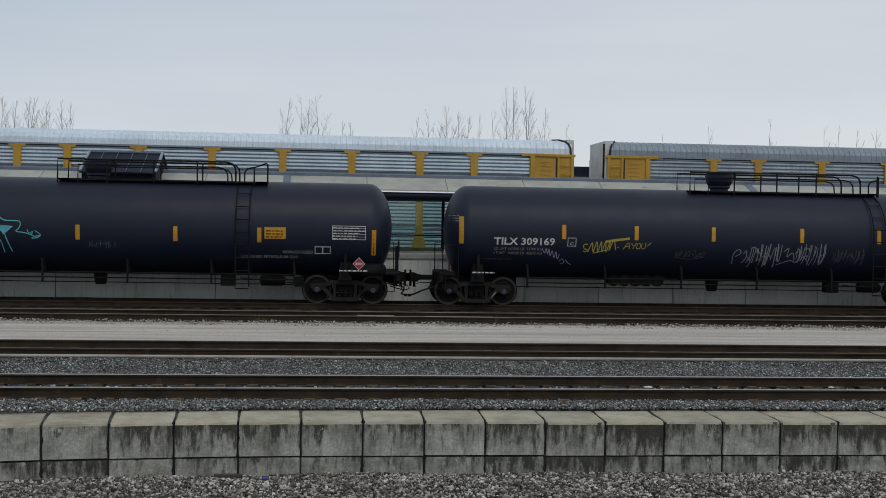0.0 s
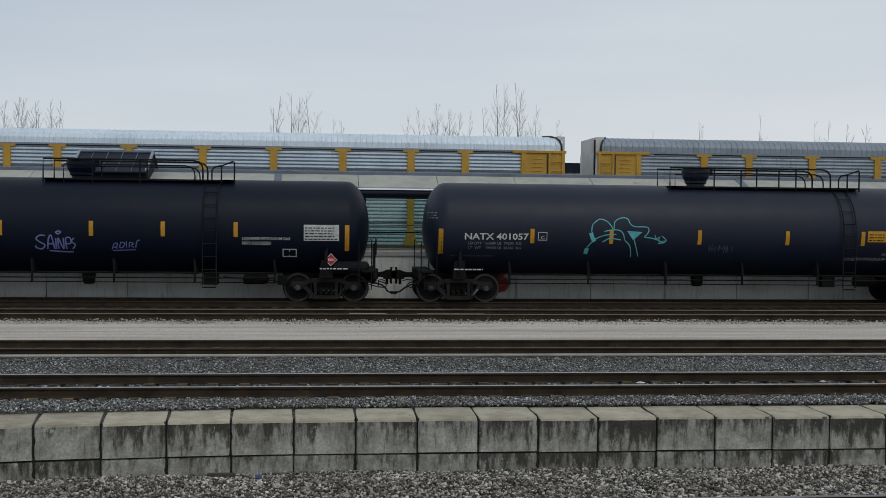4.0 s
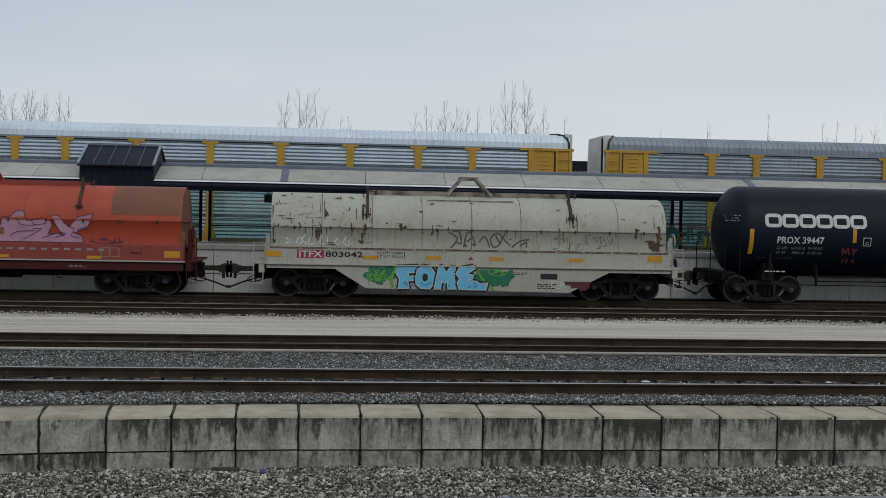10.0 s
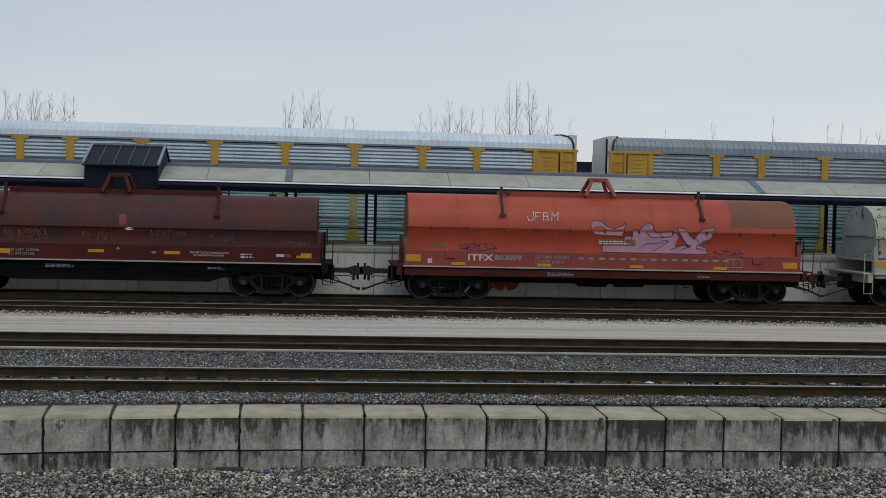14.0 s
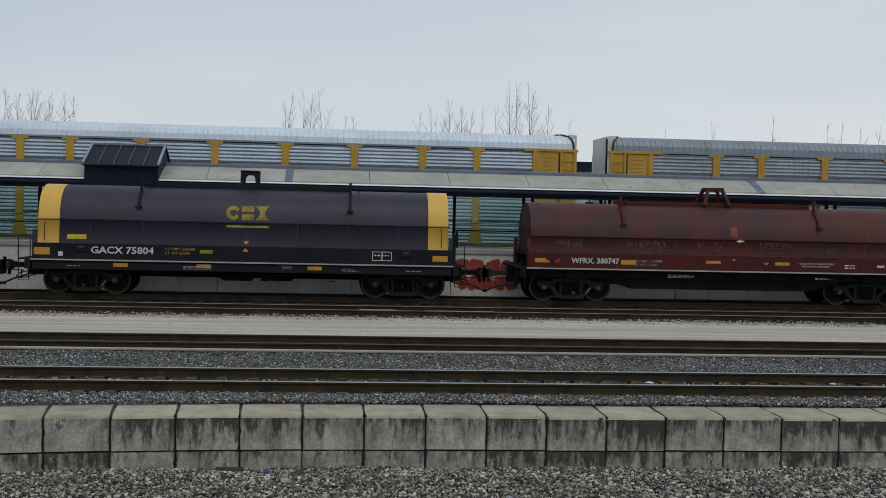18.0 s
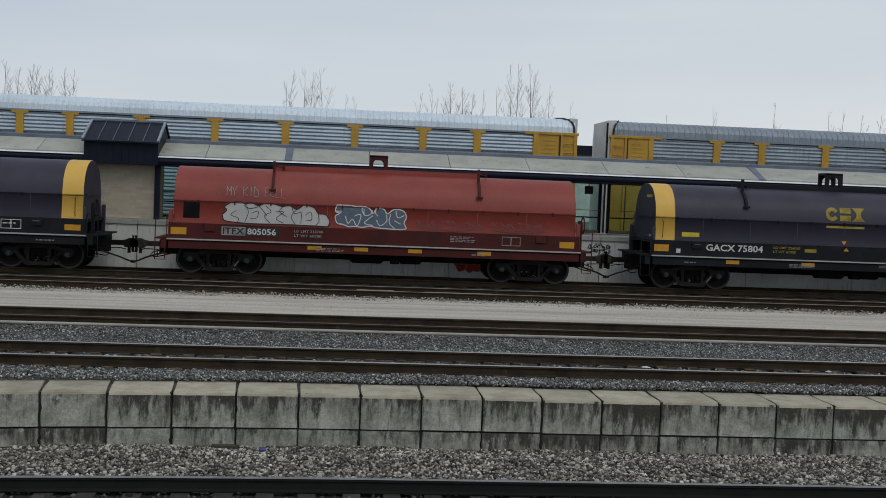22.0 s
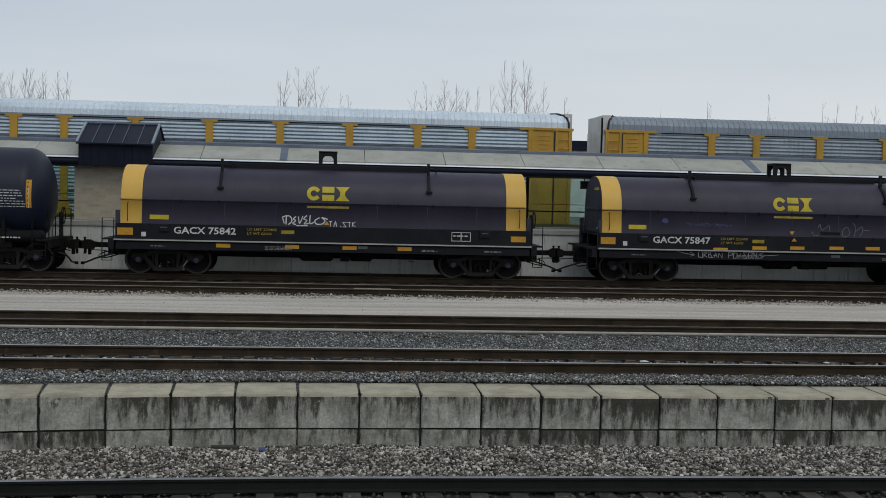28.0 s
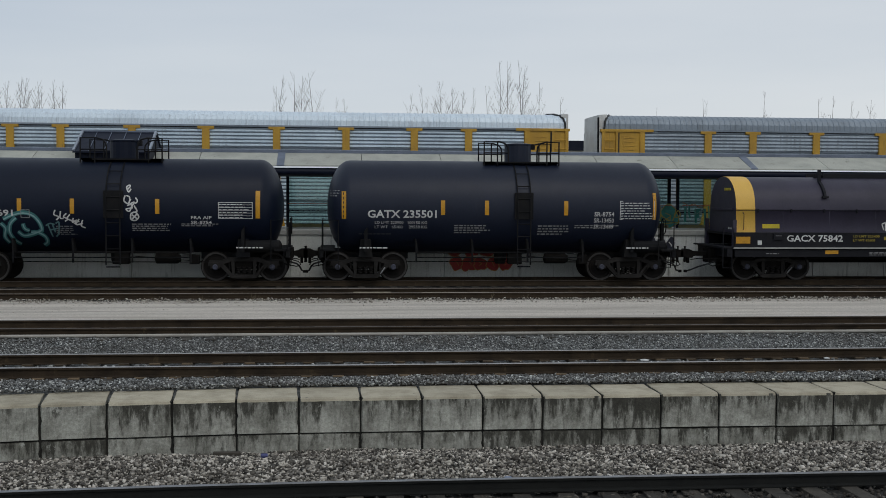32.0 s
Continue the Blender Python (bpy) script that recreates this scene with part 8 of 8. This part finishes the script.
def stones(name, label, material, n, place, size, seed, flat=0.8, angular=True):
    """Loose stones as one mesh: each a small uneven lump."""
    rng = np.random.RandomState(seed)
    t = (1 + 5 ** 0.5) / 2
    lump = np.array([(-1, t, 0), (1, t, 0), (-1, -t, 0), (1, -t, 0), (0, -1, t), (0, 1, t), (0, -1, -t), (0, 1, -t), (t, 0, -1), (t, 0, 1), (-t, 0, -1), (-t, 0, 1)]) / 1.9
    tri = np.array([(0, 11, 5), (0, 5, 1), (0, 1, 7), (0, 7, 10), (0, 10, 11), (1, 5, 9), (5, 11, 4), (11, 10, 2), (10, 7, 6), (7, 1, 8), (3, 9, 4), (3, 4, 2), (3, 2, 6), (3, 6, 8), (3, 8, 9), (4, 9, 5), (2, 4, 11), (6, 2, 10), (8, 6, 7), (9, 8, 1)])
    chip = np.array([(x, y, z) for x in (-1, 1) for y in (-1, 1) for z in (-1, 1)]) * 0.66
    quads = ((0, 1, 3, 2), (4, 6, 7, 5), (0, 4, 5, 1), (2, 3, 7, 6), (0, 2, 6, 4), (1, 5, 7, 3))
    base, tri = (chip, np.array([t_ for a_, b_, c_, d_ in quads for t_ in ((a_, b_, c_), (a_, c_, d_))])) if angular else (lump, tri)
    nv = len(base)
    c = place(rng, n)
    n = len(c)
    s = (size[0] + (size[1] - size[0]) * rng.random_sample((n, 1, 1)) ** 1.6) * rng.uniform(0.6, 1.3, (n, 1, 3)) * np.array([1.0, 1.0, flat])
    v = base[None] * rng.uniform(0.55, 1.3, (n, nv, 1)) * s + rng.normal(0, 0.12, (n, nv, 3)) * s
    a, b = rng.uniform(0, TAU, (n, 1)), rng.uniform(-0.9, 0.9, (n, 1))
    x, y, z = v[..., 0], v[..., 1], v[..., 2]
    y, z = y * np.cos(b) - z * np.sin(b), y * np.sin(b) + z * np.cos(b)
    x, y = x * np.cos(a) - y * np.sin(a), x * np.sin(a) + y * np.cos(a)
    v = np.stack([x, y, z], -1) + c[:, None, :]
    f = (tri[None] + nv * np.arange(n)[:, None, None]).reshape(-1, 3)
    me = bpy.data.meshes.new(name)
    me.vertices.add(n * nv)
    me.vertices.foreach_set("co", v.ravel())
    me.loops.add(f.size)
    me.loops.foreach_set("vertex_index", f.ravel().astype(np.int32))
    me.polygons.add(len(f))
    me.polygons.foreach_set("loop_start", np.arange(0, f.size, 3, dtype=np.int32))
    me.update(calc_edges=True)
    me.materials.append(material)
    return tagged(new(name, me), label, "ballast", kind="stuff")


def strip(x0, x1, y0, y1, z, heap=0.03, bend=0.0, rise=0.035, lean=False, dip=0.0):
    def place(rng, n):
        x, y = rng.uniform(x0, x1, n), rng.uniform(y0, y1, n)
        low = dip * np.clip((y - 15.8) / 1.1, 0, 1)
        if lean:
            b = np.where(x < 1, -0.0125 * (1 - x) ** 2, 0)
            y = y0 + b + (y - y0) / (y1 - y0) * (y1 - y0 - b)
        if bend:
            y = y + np.where(x < 1, -0.0125 * (1 - x) ** 2, 0) * bend
        return np.stack([x, y, z - low + heap * np.sin(x * 1.7 + y * 2.3) * 0.5 + rng.uniform(-0.02, rise, n)], -1)
    return place


stones("ballast_near", "loose grey-brown ballast below the block wall", M_stone_warm, 62000, strip(-5.6, 9.2, 14.02, 17.0, -0.962, 0.03, 0.8, 0.05, False, 0.13), (0.012, 0.036), 1)
stones("ballast_between_rails", "ballast between the nearest rails", M_stone_dark, 3500, strip(-4.8, 8.6, 12.6, 13.85, -0.98, 0.02, 0.55), (0.025, 0.045), 2)
stones("ballast_behind_wall", "blue-grey ballast behind the block wall", M_stone_blue, 20000, strip(-6.5, 11.5, 17.84, 18.5, -0.2, 0.012, 0.0, 0.03, True), (0.011, 0.026), 3)
stones("ballast_in_track", "ballast between the rails", M_stone_blue, 3500, strip(-7.5, 12.5, 18.7, 19.95, -0.215, 0.01), (0.02, 0.04), 4)
stones("ballast_between_tracks", "blue-grey ballast between two tracks", M_stone_blue, 52000, strip(-9, 15, 20.2, 23.75, -0.205, 0.02), (0.009, 0.024), 5)
stones("road_edge_gravel", "pale gravel along the road edge", M_stone_road, 4500, strip(-12, 20, 30.6, 31.9, -0.165, 0.02), (0.012, 0.034), 6)
stones("road_gravel", "fine loose gravel on the yard road", M_stone_road, 4500, strip(-11.5, 18, 26.0, 30.7, -0.165, 0.01, 0.0, 0.015), (0.005, 0.014), 8)


def litter():
    """White scraps, a bottle cap and a board at the foot of the wall."""
    for x, y, z, sx, sy in ((5.55, 19.72, -0.13, 0.085, 0.05), (5.7, 18.35, -0.17, 0.08, 0.06), (8.95, 19.75, -0.13, 0.06, 0.05)):
        e = thing("paper_scrap", x, y, z, "crumpled white paper scrap on the ballast", "litter", "scraps")
        part("sheet", lathe(bmesh.new(), [(-0.02, sx * 0.6), (-0.012, sx), (-0.004, sx * 0.95), (0.004, sx * 0.5), (0.01, sx * 0.2)], 7, "z"), M_white, e)
    for x, y, m, lab in ((-0.98, 16.4, paint("blue_can", (0.06, 0.07, 0.2), 0.4), "small blue crushed can on the ballast"), (2.3, 14.6, paint("pale_blue_scrap", (0.2, 0.26, 0.4), 0.5), "pale blue plastic scrap on the ballast")):
        e = thing("crushed_can", x, y, -0.93 if y < 16 else -0.985, lab, "litter", "scraps")
        o = part("can_body", lathe(bmesh.new(), [(-0.05, 0.028), (-0.03, 0.036), (0.03, 0.034), (0.05, 0.026)], 10, "x"), m, e)
        part("can_end", lathe(bmesh.new(), [(0.05, 0.026), (0.056, 0.024)], 10, "x"), M_white, e)
    e = thing("old_board", -1.55, 16.75, -1.02, "short dark weathered board at the foot of the wall", "board")
    part("plank", boxes((-0.2, 0.2, -0.05, 0.05, -0.03, 0.02), bevel=0.01), M_tie, e)
    rnd = random.Random(3)
    for k in range(16):
        x, y, z = (rnd.uniform(-4, 8), rnd.uniform(18.0, 18.4), -0.3) if k % 2 else (rnd.uniform(-9, 14), rnd.uniform(31.2, 31.8), -0.16)
        e = thing("dry_weed", x, y, z, "dry straw-coloured weed stalk in the ballast", "weed", "weeds")
        bm = bmesh.new()
        for _ in range(5):
            dx = rnd.uniform(-0.16, 0.16)
            tube(bm, [(0, 0, 0), (dx * 0.5, 0.01, 0.05), (dx, 0.02, rnd.uniform(0.07, 0.17))], 0.003, 3)
        part("stalks", bm, M_straw, e)


M_straw = surf("dry_straw", (0.2, 0.165, 0.1), (0.13, 0.11, 0.07), 0.9)
litter()


# ---- what moves: the train and its wheels ----
def motions():
    times = [0.0, 0.1] + [t for t, _ in TRAVEL][1:-1] + [31.9, 32.0]
    for car in [o for o in scene.objects if o.parent is None and o.name.split(".")[0] in ("tank_wagon", "coil_wagon")]:
        x = car.location.x
        walk(car, [(t, pose(x + travel(t), Y4, 0)) for t in times])
    steps = [4 * k / FPS for k in range(int(32 * FPS / 4) + 1)]
    turns = [(t, math.degrees(travel(t) / 0.457)) for t in steps]
    for w, ax in WHEELS:
        walk(w, [(t, pose(ax, 0, 0.457, 0, a, 0)) for t, a in turns])


motions()
